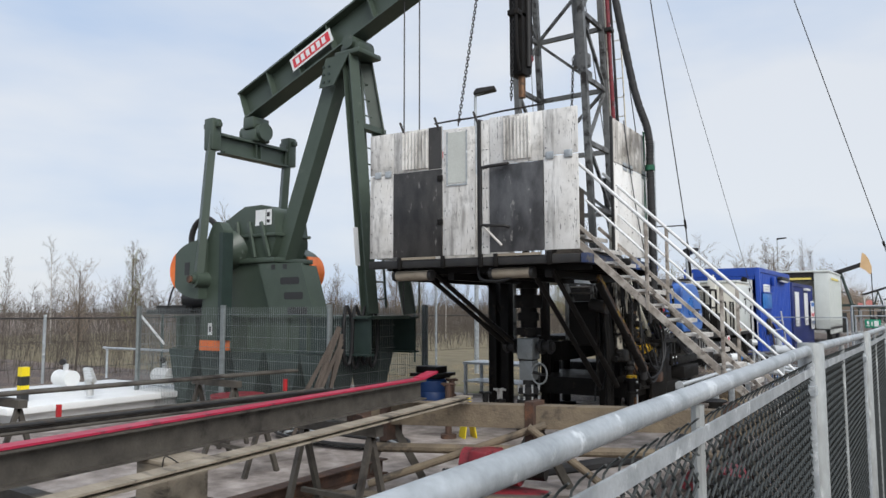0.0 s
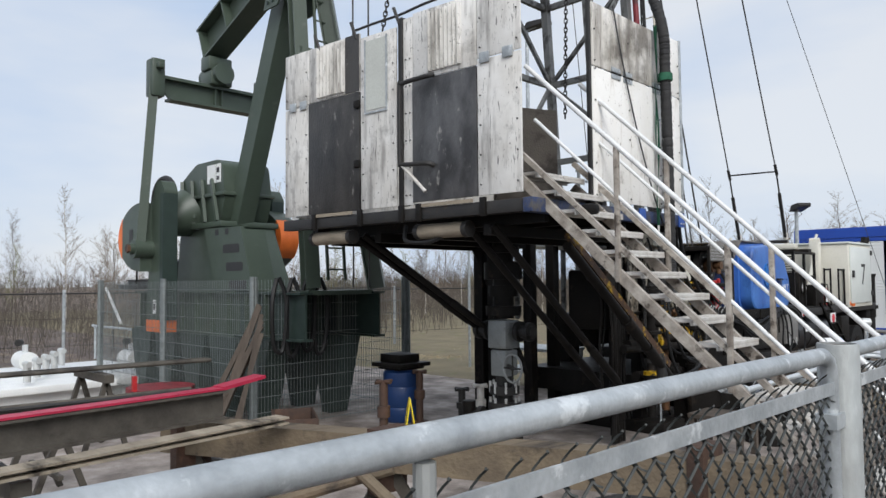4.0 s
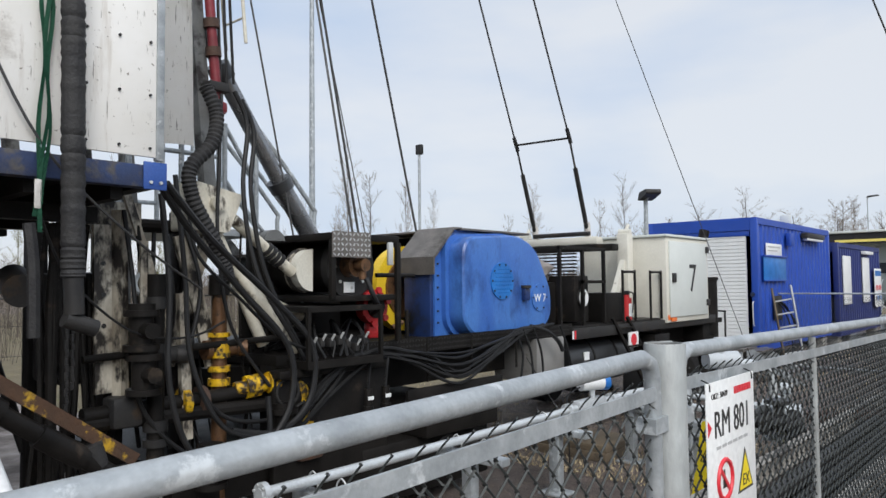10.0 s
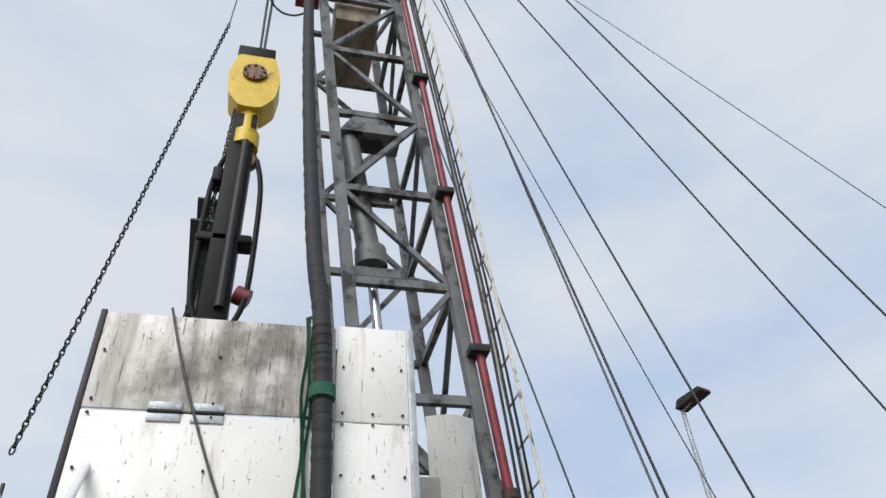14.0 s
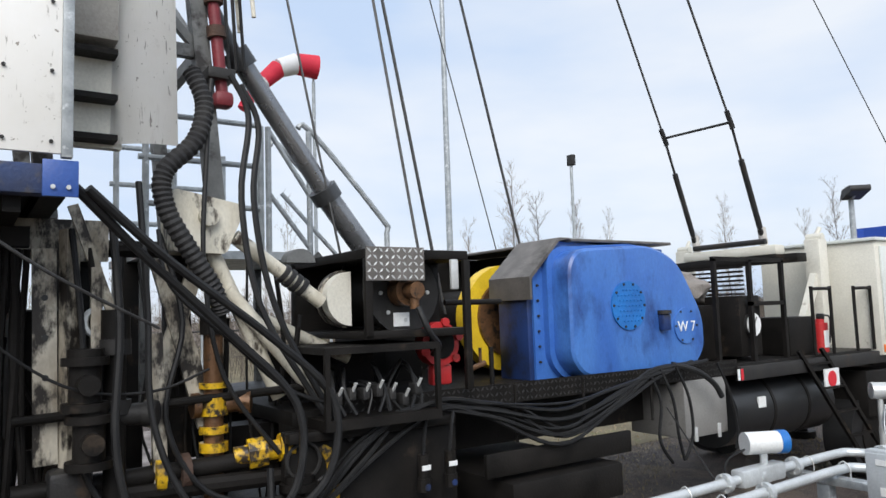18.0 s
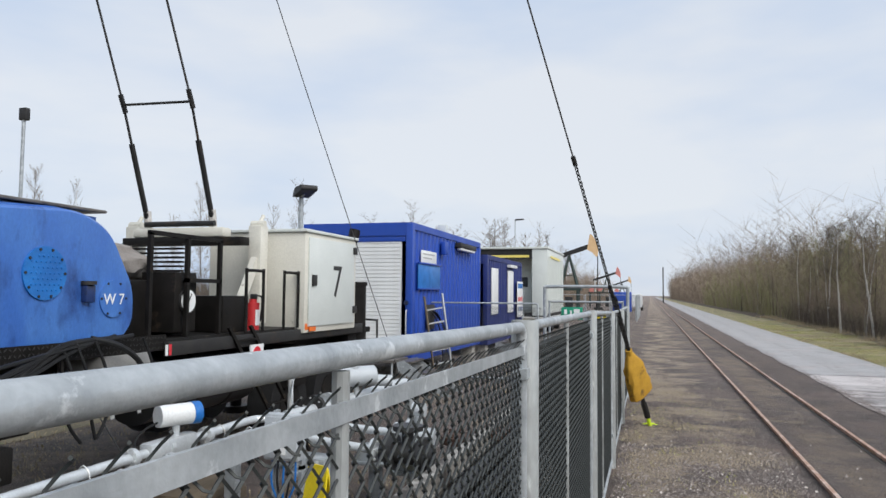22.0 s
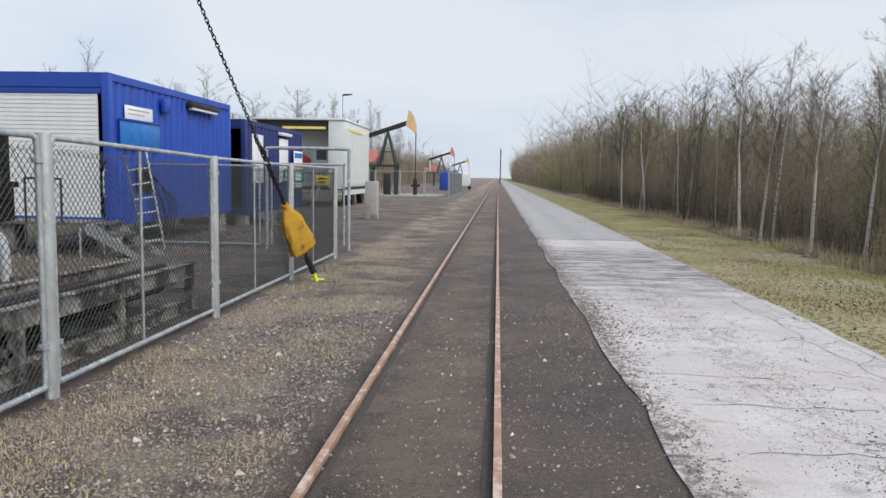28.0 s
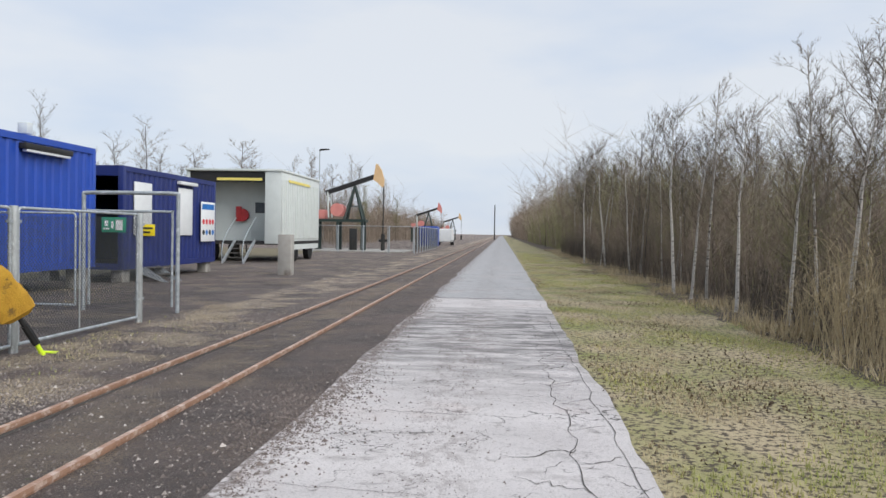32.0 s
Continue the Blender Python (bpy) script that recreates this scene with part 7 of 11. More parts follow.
# ---------------------------------------------------------------- substructure and blow-out gear under the platform
sub = thing("substructure", "oil-black substructure box and columns under the platform", "substructure", (-4.8, 0.7, 0.03))
for x in (-5.6, -4.25):
    for y in (0.62, 1.15):
        wpart("column", B(((x - 0.07, y - 0.07, 0.03), (x + 0.07, y + 0.07, 2.55)), bevel=0.01), M_BLACK, sub)
wpart("skid", B(((-5.9, 0.95, 0.03), (-3.8, 1.5, 0.18)), bevel=0.01), M_BLACK, sub)
wpart("mud_box", B(((-4.75, 0.30, 1.35), (-4.25, 0.62, 2.1)), bevel=0.04), M_BLACK, sub)
rz = random.Random(31)
for k in range(9):
    y = 0.12 + 0.03 * k
    wpart("oily_hose", T([(-4.0, y, 2.4), (-4.02, y + rz.uniform(-0.03, 0.03), 1.9), (-3.98, y + rz.uniform(-0.04, 0.04), 1.3), (-4.0, y + rz.uniform(-0.05, 0.05), 0.75), (-4.0, y + rz.uniform(-0.06, 0.06), 0.05)], rz.choice((0.016, 0.022, 0.028)), 8), M_BLACK, sub)
wpart("lamp_pod", R(((-4.2, 0.0, 2.05), (-3.9, -0.05, 1.98), 0.10), seg=14), M_DARK, sub)

mb = thing("mast_support", "cream and black mast foot with leaning props", "mast support", (-4.4, 1.0, 0.03))
wpart("cream_head", PR(rounded([(1.06, 2.40), (1.36, 2.39), (1.48, 2.68), (1.06, 2.76)], 0.03), "x", -4.25, -3.95), M_CREAM, mb, "cream head box")
wpart("head_boss", R(((-3.95, 1.25, 2.6), (-3.9, 1.25, 2.6), 0.055), seg=14), M_CREAM, mb)
for a, b, w, h in (((-3.95, 0.43, 2.40), (-3.95, 0.45, 1.32), 0.03, 0.11), ((-3.95, 0.545, 2.5), (-3.93, 0.555, 1.15), 0.07, 0.07), ((-3.88, 0.55, 2.62), (-3.88, 0.74, 2.06), 0.03, 0.05), ((-4.0, 1.0, 2.36), (-4.0, 1.26, 1.42), 0.04, 0.11), ((-4.02, 1.22, 2.36), (-4.02, 0.92, 1.45), 0.04, 0.09), ((-4.1, 0.3, 2.46), (-4.1, 0.75, 2.46), 0.06, 0.22)):
    wpart("cream_post", BEAMS((a, b, w, h)), M_CHIPPED, mb, "chipped cream post")
studs("post_hole", [(-3.933, 0.435 + 0.004 * k, 2.15 - 0.2 * k) for k in range(4)], "x", 0.016, M_INK, mb, 0.004)
for a, b, r in (((-4.0, 1.42, 2.50), (-4.0, 1.97, 2.10), 0.045), ((-4.05, 1.30, 2.42), (-3.98, 1.68, 1.54), 0.045), ((-3.95, 1.36, 2.18), (-3.88, 2.0, 1.40), 0.045), ((-4.4, 1.75, 2.0), (-4.3, 2.3, 1.72), 0.04)):
    wpart("cream_cylinder", R((a, b, r), seg=16), M_CREAM, mb, "cream hydraulic cylinder")
for f in (0.55, 0.62, 0.69, 0.76):
    p = Vector((-4.0, 1.42, 2.50)).lerp(Vector((-4.0, 1.97, 2.10)), f)
    wpart("hose_strap", R((p - Vector((0, 0.012, -0.009)), p + Vector((0, 0.012, -0.009)), 0.062), seg=14), M_DARK, mb)
wpart("drum_cap", PR([(2.18 + 0.17 * math.cos(1.571 + k * 0.2244), 2.12 + 0.175 * math.sin(1.571 + k * 0.2244)) for k in range(15)], "x", -4.12, -4.0), M_CREAMCL, mb, "half-round cream end cap")
wpart("cap_rim", PR([(2.185 + 0.185 * math.cos(1.571 + k * 0.2244), 2.12 + 0.19 * math.sin(1.571 + k * 0.2244)) for k in range(15)], "x", -4.15, -4.09), M_CHIPPED, mb)
wpart("half_guard", PR([(1.79, 2.36)] + [(1.89 + 0.1 * math.cos(k * 0.349), 2.36 + 0.09 * math.sin(k * 0.349)) for k in range(10)], "x", -4.22, -4.12), M_MAST, mb, "grey half-round guard")
wpart("cross_tube", R(((-4.3, 0.3, 2.44), (-4.3, 1.4, 2.44), 0.05), ((-3.9, 0.3, 1.55), (-3.9, 2.0, 1.6), 0.025), ((-3.9, 0.2, 1.15), (-3.85, 1.8, 1.1), 0.05)), M_BLACK, mb)
wpart("shackle_eye", T([(-3.86, 0.66 + 0.05 * math.cos(k * 0.785), 2.02 + 0.065 * math.sin(k * 0.785)) for k in range(9)], 0.016, 6, 2), M_GALV, mb)
wpart("shackle_rod", R(((-3.86, 0.66, 2.08), (-3.88, 0.63, 2.4), 0.018)), M_BLACK, mb)
rk = random.Random(19)
for k in range(22):
    y = rk.uniform(0.1, 2.0)
    x = rk.uniform(-4.35, -3.95)
    z1 = rk.uniform(1.5, 2.5)
    drop = [(x, y, z1), (x + rk.uniform(-0.04, 0.04), y + rk.uniform(-0.06, 0.06), z1 - 0.5), (x + rk.uniform(-0.06, 0.06), y + rk.uniform(-0.1, 0.12), z1 - 0.95), (x + rk.uniform(-0.1, 0.1), y + rk.uniform(-0.15, 0.3), max(0.12, z1 - 1.5))]
    wpart("hanging_hose" if k % 3 else "black_pipe", T(drop, rk.choice((0.008, 0.012, 0.016, 0.022)), 7, 5), M_RUBBER if k % 3 else M_BLACK, mb)
for k, (y, za, zb, w) in enumerate(((0.66, 2.3, 1.35, 0.05), (0.95, 1.95, 0.95, 0.07))):
    wpart("cream_post", BEAMS(((-3.86 - 0.02 * k, y, za), (-3.86 - 0.02 * k, y + 0.04 * (k % 3), zb), 0.05, w)), M_CHIPPED, mb, "chipped cream flat post")
for y, za, zb in ((0.07, 2.1, 1.3), (0.10, 2.1, 1.42)):
    wpart("hanging_chain", R(*[((-3.55, y + 0.006 * (q % 2), zb + q * 0.045), (-3.55, y, zb + 0.042 + q * 0.045), 0.011) for q in range(int((za - zb) / 0.045))], seg=6), M_DARK, mb)
for y, z in ((0.60, 1.72), (0.62, 1.44), (0.55, 0.7), (1.1, 0.75), (1.7, 0.95)):
    wpart("black_valve", R(((-3.75, y, z - 0.11), (-3.75, y, z + 0.11), 0.075), ((-3.75, y, z - 0.13), (-3.75, y, z - 0.09), 0.11), ((-3.75, y, z + 0.09), (-3.75, y, z + 0.13), 0.11), ((-3.75, y, z), (-3.6, y, z), 0.05), seg=14), M_BLACK, mb)
    wpart("yellow_ring", R(((-3.75, y, z + 0.13), (-3.75, y, z + 0.17), 0.085), seg=14), M_YELLOW if z < 1.0 and y < 0.6 else M_BLACK, mb)
cp2 = thing("mast_door", "cream curved mast cover with stepped bracket", "cover", (-4.0, 0.9, 2.95))
bm = bmesh.new()
rows = []
for i in range(9):
    a = i / 8
    y = 0.74 + 0.36 * a
    x = -4.0 + 0.05 * math.sin(a * 3.14)
    rows.append([bm.verts.new((x, y, 2.98 + 0.03 * a)), bm.verts.new((x - 0.02, y - 0.02, 4.52))])
for p, q in zip(rows, rows[1:]):
    bm.faces.new((p[0], q[0], q[1], p[1]))
bmesh.ops.solidify(bm, geom=bm.faces[:], thickness=0.02)
wpart("cover", bm, M_PANEL, cp2, "cream scratched cover sheet")
wpart("stepped_bracket", B(((-4.0, 0.50, 3.52), (-3.86, 0.76, 4.0)), bevel=0.008), M_CONC, cp2, "mossy grey bracket box")
for z in (2.98, 3.2, 3.45):
    wpart("bracket_shelf", B(((-4.0, 0.50, z), (-3.88, 0.76, z + 0.03))), M_BLACK, cp2)
wpart("bracket_back", B(((-4.06, 0.48, 2.96), (-4.0, 0.80, 3.52))), M_CREAMCL, cp2)

# yellow and black manifold below
mf = thing("valve_manifold", "yellow-flanged valve manifold under the mast, oily", "manifold", (-3.9, 1.3, 0.03))
for y, zs, x in ((1.28, [(1.28, 1.33), (1.38, 1.42), (1.48, 1.58), (1.63, 1.66)], -3.95), (0.75, [(0.95, 1.0), (1.05, 1.12), (1.55, 1.62), (1.85, 1.93)], -3.85)):
    col = M_YELLOW if y > 1 else M_DARK
    wpart("riser", R(((x, y, 0.3), (x, y, 1.95), 0.055), seg=14), M_BRASS if y > 1 else M_BLACK, mf)
    for k, (a, b) in enumerate(zs):
        wpart("flange", R(((x, y, a), (x, y, b), 0.08), seg=14), M_YELLOW if y > 1 else M_DARK, mf)
    wpart("valve_body", R(((x - 0.02, y - 0.1, 1.54), (x + 0.02, y + 0.16, 1.54), 0.055), ((x + 0.02, y + 0.14, 1.54), (x + 0.05, y + 0.2, 1.54), 0.065), ((x, y - 0.12, 1.54), (x, y - 0.08, 1.54), 0.07), seg=12), M_BRASS if y > 1 else M_DARK, mf)
    wpart("hose_collar", R(((x, y, 1.93), (x, y, 2.08), 0.075), seg=12), M_BLACK, mf)
wpart("yellow_elbow", T([(-3.9, 1.38, 1.24), (-3.85, 1.6, 1.26), (-3.82, 1.80, 1.26), (-3.8, 1.9, 1.2), (-3.8, 1.92, 1.05), (-3.8, 1.92, 0.85)], 0.055, 12), M_YELLOW, mf, "bright yellow pipe elbow")
for a, b, r in (((-3.87, 1.45, 1.25), (-3.85, 1.55, 1.26), 0.085), ((-3.84, 1.62, 1.27), (-3.83, 1.70, 1.27), 0.08), ((-3.8, 1.92, 0.84), (-3.8, 1.92, 0.94), 0.085)):
    wpart("yellow_union", R((a, b, r), seg=10), M_YELLOW, mf)
wpart("rusty_tee", B(((-3.9, 1.8, 0.66), (-3.68, 2.04, 0.84)), bevel=0.03), M_RUST, mf)
wpart("manifold_wheel", T([(-3.72, 1.72 + 0.10 * math.cos(k * 0.524), 1.2 + 0.10 * math.sin(k * 0.524)) for k in range(13)], 0.011, 6, 2), M_DARK, mf)
wpart("header_pipe", R(((-3.9, 0.3, 1.2), (-3.9, 1.8, 1.22), 0.05), ((-3.92, 0.5, 0.8), (-3.92, 1.7, 0.75), 0.06), seg=12), M_BLACK, mf)
for y in (0.95, 1.08):
    wpart("yellow_flange", R(((-3.9, y, 1.2), (-3.9, y + 0.05, 1.2), 0.10), seg=12), M_YELLOW if y < 1 else M_RUST, mf)
wpart("choke_body", B(((-3.98, 0.45, 1.1), (-3.8, 0.65, 1.3)), bevel=0.03), M_DARK, mf)
wpart("chain_link_drop", R(*[((-3.72, 0.72 + 0.004 * (k % 2), 0.25 + k * 0.045), (-3.72, 0.724, 0.29 + k * 0.045), 0.012) for k in range(12)], seg=6), M_GALV, mf)

hs = thing("mast_hoses", "bundle of black hydraulic hoses looping from the mast", "hoses", (-3.8, 1.0, 0.5))
HOSES = (
    ([(-3.35, 0.5, 2.62), (-3.5, 0.8, 2.35), (-3.6, 1.25, 1.95), (-3.58, 1.62, 1.55), (-3.55, 1.62, 1.15), (-3.55, 1.40, 0.88), (-3.6, 1.1, 0.78)], 0.03),
    ([(-3.35, 0.55, 2.62), (-3.5, 0.95, 2.3), (-3.6, 1.5, 1.9), (-3.6, 1.85, 1.55), (-3.58, 1.82, 1.15), (-3.6, 1.55, 0.95), (-3.65, 1.2, 1.0)], 0.03),
    ([(-3.7, 0.7, 2.6), (-3.66, 0.74, 2.0), (-3.62, 0.72, 1.4), (-3.6, 0.85, 0.95), (-3.6, 1.15, 0.72), (-3.6, 1.45, 0.85), (-3.66, 1.5, 1.2)], 0.026),
    ([(-3.8, 0.85, 2.75), (-3.72, 0.88, 2.1), (-3.66, 0.9, 1.5), (-3.6, 1.1, 1.05), (-3.62, 1.5, 0.9)], 0.022),
    ([(-3.9, 1.26, 3.4), (-3.86, 1.22, 2.9), (-3.84, 1.2, 2.3), (-3.82, 1.3, 1.7), (-3.78, 1.6, 1.25)], 0.018),
    ([(-3.92, 1.38, 3.45), (-3.9, 1.48, 3.2), (-3.86, 1.42, 2.7), (-3.8, 1.5, 2.1), (-3.7, 1.75, 1.6), (-3.7, 1.95, 1.3)], 0.024),
    ([(-3.92, 1.44, 3.4), (-3.9, 1.54, 3.15), (-3.88, 1.5, 2.7), (-3.84, 1.6, 2.1), (-3.76, 1.85, 1.55), (-3.72, 2.02, 1.28)], 0.024),
    ([(-3.9, 0.55, 2.5), (-3.84, 0.6, 1.9), (-3.8, 0.6, 1.3), (-3.78, 0.9, 0.9), (-3.75, 1.3, 0.75)], 0.02),
    ([(-3.5, -0.1, 2.4), (-3.6, 0.1, 2.05), (-3.66, 0.5, 1.72), (-3.7, 0.9, 1.66), (-3.75, 1.2, 1.75)], 0.01),
    ([(-4.0, 1.0, 2.5), (-3.9, 1.1, 2.0), (-3.85, 1.0, 1.5), (-3.8, 1.2, 1.1), (-3.8, 1.6, 1.0), (-3.75, 1.9, 1.1)], 0.02),
    ([(-3.8, 0.95, 2.5), (-3.75, 1.0, 2.2), (-3.7, 1.3, 1.9), (-3.66, 1.6, 1.62), (-3.7, 1.9, 1.5)], 0.016))
for line, r in HOSES:
    wpart("hose", T(line, r * 0.78, 8), M_RUBBER, hs)
line = smooth_line([(-3.95, 1.16, 3.45), (-3.9, 1.22, 3.25), (-3.86, 1.16, 3.02), (-3.85, 0.99, 2.82), (-3.84, 1.0, 2.62), (-3.84, 1.12, 2.4), (-3.86, 1.25, 2.2), (-3.9, 1.32, 2.05)], 14)
bm = bmesh.new()
bm_tube(bm, line, [0.050 + (0.005 if k % 2 else -0.003) for k in range(len(line))], 12)
wpart("wrapped_hose", bm, M_WRAP, hs, "thick tape-wrapped hose")

# ---------------------------------------------------------------- mast
M_RAM = mat("oily_grey_ram", (0.30, 0.305, 0.315), (0.20, 0.205, 0.21), 0.28, 0.75, 5, 0.04)
mast = thing("rig_mast", "tall grey lattice mast of the service rig", "mast", (-5.0, 0.9, 2.4))


def mp(x, y, z):
    """A point of the leaning mast: x across, y in depth at its foot."""
    return Vector((x, y - 0.089 * (z - 5.0), z))


MX0, MX1, MY0, MY1 = -5.62, -4.32, 0.26, 1.20
for x in (MX0, MX1):
    for y in (MY0, MY1):
        wpart("leg", BEAMS((mp(x, y, 2.6), mp(x, y, 13.2), 0.10, 0.10)), M_MAST, mast, "grey mast leg")
        wpart("upper_leg", BEAMS((mp(x * 0.96 - 0.2, y * 0.9 + 0.07, 12.6), mp(x * 0.96 - 0.2, y * 0.9 + 0.07, 20.6), 0.08, 0.08)), M_MAST, mast)
for k in range(15):
    z = 3.7 + k * 1.12
    q = 0.0 if z < 13 else 0.06
    wpart("side_rung", BEAMS((mp(MX1 - q, MY0 + q, z), mp(MX1 - q, MY1 - q, z), 0.06, 0.08)), M_MAST, mast)
    wpart("side_rung", BEAMS((mp(MX0 + q, MY0 + q, z), mp(MX0 + q, MY1 - q, z), 0.06, 0.08)), M_MAST, mast)
    wpart("back_rung", BEAMS((mp(MX0 + q, MY1 - q, z), mp(MX1 - q, MY1 - q, z), 0.06, 0.08)), M_MAST, mast)
    a, b = (MY0, MY1) if k % 2 else (MY1, MY0)
    wpart("side_brace", BEAMS((mp(MX1 - q, a, z), mp(MX1 - q, b, z + 1.12), 0.05, 0.05)), M_MAST, mast)
    wpart("side_brace", BEAMS((mp(MX0 + q, b, z), mp(MX0 + q, a, z + 1.12), 0.05, 0.05)), M_MAST, mast)
    wpart("back_brace", BEAMS((mp(MX0 if k % 2 else MX1, MY1 - q, z), mp(MX1 if k % 2 else MX0, MY1 - q, z + 1.12), 0.05, 0.05)), M_MAST, mast)
wpart("section_collar", B(((-5.7, -0.7, 12.6), (-4.25, 0.65, 12.8)), bevel=0.02), M_MAST, mast)
wpart("crown_block", B(((-5.6, -1.45, 20.4), (-4.4, -0.1, 20.9)), bevel=0.04), M_MAST, mast)
for k in range(3):
    wpart("crown_sheave", R(((-5.3 + k * 0.3, -1.2, 20.75), (-5.22 + k * 0.3, -1.2, 20.75), 0.35), seg=24), M_DARK, mast)
wpart("red_standpipe", T([mp(-4.22, 1.28, 3.35), mp(-4.22, 1.28, 6), mp(-4.22, 1.28, 9), mp(-4.22, 1.26, 12), mp(-4.22, 1.2, 14.6)], 0.038, 12, 3), M_REDPIPE, mast, "dull red standpipe")
for z in (3.5, 5.2, 7.0, 8.8, 10.6, 12.4):
    wpart("pipe_clamp", B((tuple(mp(-4.32, 1.18, z)), tuple(mp(-4.14, 1.18, z) + Vector((0, 0.17, 0.07)))), bevel=0.008), M_DARK, mast)
for z in (3.78, 4.0):
    wpart("red_union", R((mp(-4.22, 1.28, z), mp(-4.22, 1.28, z + 0.07), 0.06), seg=12), M_RUST, mast)
wpart("red_gooseneck", B(((-4.27, 1.36, 3.33), (-4.15, 1.48, 3.43)), bevel=0.03), M_REDPIPE, mast)
for x in (-4.05, -3.75 - 0.02):
    wpart("ladder_stile", R((mp(x - 0.3, 1.48, 3.9), mp(x - 0.3, 1.48, 20), 0.014)), M_CREAM, mast)
for k in range(44):
    z = 4.1 + k * 0.35
    wpart("ladder_rung", R((mp(-4.35, 1.48, z), mp(-4.07, 1.48, z), 0.009), seg=6), M_CREAM, mast)
for k in range(3):
    wpart("mast_cable", T([mp(-4.28 + 0.03 * k, 1.36 + 0.04 * k, 3.6), mp(-4.2, 1.4 + 0.04 * k, 6), mp(-4.25, 1.38 + 0.03 * k, 10), mp(-4.3, 1.35, 16)], 0.012, 6, 4), M_RUBBER, mast)
wpart("lift_cylinder", R((mp(-4.45, 0.5, 6.35), mp(-4.45, 0.42, 7.9), 0.11), ((-4.45, 0.40, 6.2), (-4.45, 0.39, 6.4), 0.15), seg=16), M_MAST, mast)
wpart("lift_rod", R((mp(-4.45, 0.5, 4.6), mp(-4.45, 0.5, 6.35), 0.045), seg=14), M_CHROME, mast, "bright cylinder rod")
wpart("cylinder_frame", BEAMS((mp(-4.4, 0.28, 6.1), mp(-4.4, 0.28, 7.0), 0.06, 0.1), (mp(-4.4, 0.28, 7.0), mp(-4.4, 0.75, 7.0), 0.06, 0.1), (mp(-4.4, 0.26, 6.1), mp(-4.4, 0.75, 6.1), 0.06, 0.1)), M_MAST, mast)
wpart("cylinder_cap", PR([(0.05, 7.9), (0.7, 7.9), (0.5, 8.15), (0.2, 8.15)], "x", -4.6, -4.3), M_MAST, mast)
wpart("racking_plate", B(((-5.4, -0.05, 10.1), (-4.4, 0.5, 10.9)), bevel=0.03), M_PALEWOOD, mast)
wpart("raise_cylinder_rod", R(((-4.45, 1.28, 4.35), (-4.5, 1.62, 3.75), 0.05), seg=12), M_CYL, mast)
wpart("raise_cylinder", R(((-4.5, 1.62, 3.78), (-4.58, 2.3, 2.88), 0.07), ((-4.58, 2.26, 2.92), (-4.66, 2.95, 2.1), 0.086), seg=18), M_RAM, mast, "grey telescopic raising cylinder")
for a, b, r in (((-4.49, 1.58, 3.82), (-4.505, 1.66, 3.72), 0.10), ((-4.575, 2.25, 2.94), (-4.585, 2.31, 2.86), 0.11)):
    wpart("cylinder_collar", R((a, b, r), seg=16), M_CYL, mast)
for k in range(2):
    s = -1 if k else 1
    ring = T([mp(-4.7 + 0.28 * math.cos(a * 0.4), MY0 - 0.35 + 0.28 * math.sin(a * 0.4), 10.9 if k else 13.0) for a in range(16)], 0.014, 5, 2)
    wpart("guide_ring", ring, M_DARK, mast)
    wpart("guide_bracket", B((tuple(mp(-4.8, MY0 - 0.3, 10.85 if k else 12.95)), tuple(mp(-4.6, MY0 + 0.02, 10.95 if k else 13.05)))), M_REDPIPE, mast)

tb = thing("travelling_block", "yellow travelling block with black elevator links", "travelling block", (-4.95, -0.92, 5.6))
bm = bmesh.new()
bm_prism(bm, rounded([(-0.26, 3.25), (-0.30, 3.6), (-0.22, 4.0), (0.22, 4.0), (0.30, 3.6), (0.26, 3.25), (0.12, 3.05), (-0.12, 3.05)], 0.06), "x", -0.16, 0.16)
part("block_body", bm, M_YELBLOCK, tb, "scuffed yellow block")
part("sheave_cover", R(((0.16, 0, 3.65), (0.2, 0, 3.65), 0.14), seg=20), M_BRASS, tb)
for k in range(8):
    a = k * 0.785
    part("cover_bolt", R(((0.2, 0.11 * math.cos(a), 3.65 + 0.11 * math.sin(a)), (0.215, 0.11 * math.cos(a), 3.65 + 0.11 * math.sin(a)), 0.014), seg=8), M_DARK, tb)
part("hook_shank", R(((0, 0, 2.62), (0, 0, 3.1), 0.11), ((0, 0, 2.5), (0, 0, 2.72), 0.15), seg=14), M_YELBLOCK, tb)
part("hook", T([(0, 0, 2.5), (0, 0.1, 2.4), (0, 0.12, 2.28), (0, 0.0, 2.18), (0, -0.1, 2.25)], 0.05, 10), M_BRASS, tb)
part("top_lug", B(((-0.12, -0.24, 4.0), (0.12, 0.2, 4.25)), bevel=0.02), M_BLACK, tb)
part("power_tong", B(((-0.14, -0.16, 0.15), (0.10, 0.10, 3.0)), ((-0.1, -0.26, 1.9), (0.1, -0.16, 2.1)), ((-0.1, -0.3, 1.1), (0.1, 0.22, 1.2)), bevel=0.02), M_BLACK, tb, "black elevator frame")
for s in (-0.17, 0.16):
    part("elevator_link", T([(0.05, s, 2.3), (0.05, s * 1.5, 1.8), (0.05, s * 1.5, 0.6), (0.05, s, 0.2)], 0.028, 8), M_BLACK, tb)
part("hydraulic_ram", R(((0.12, 0.02, 0.3), (0.12, 0.02, 2.5), 0.045), seg=12), M_DARK, tb)
part("red_motor", R(((0.0, 0.14, 0.55), (0.0, 0.26, 0.5), 0.09), seg=12), M_REDPIPE, tb)
part("lower_hook", R(((0, 0, -0.2), (0, 0, 0.2), 0.06), seg=12), M_BRASS, tb)
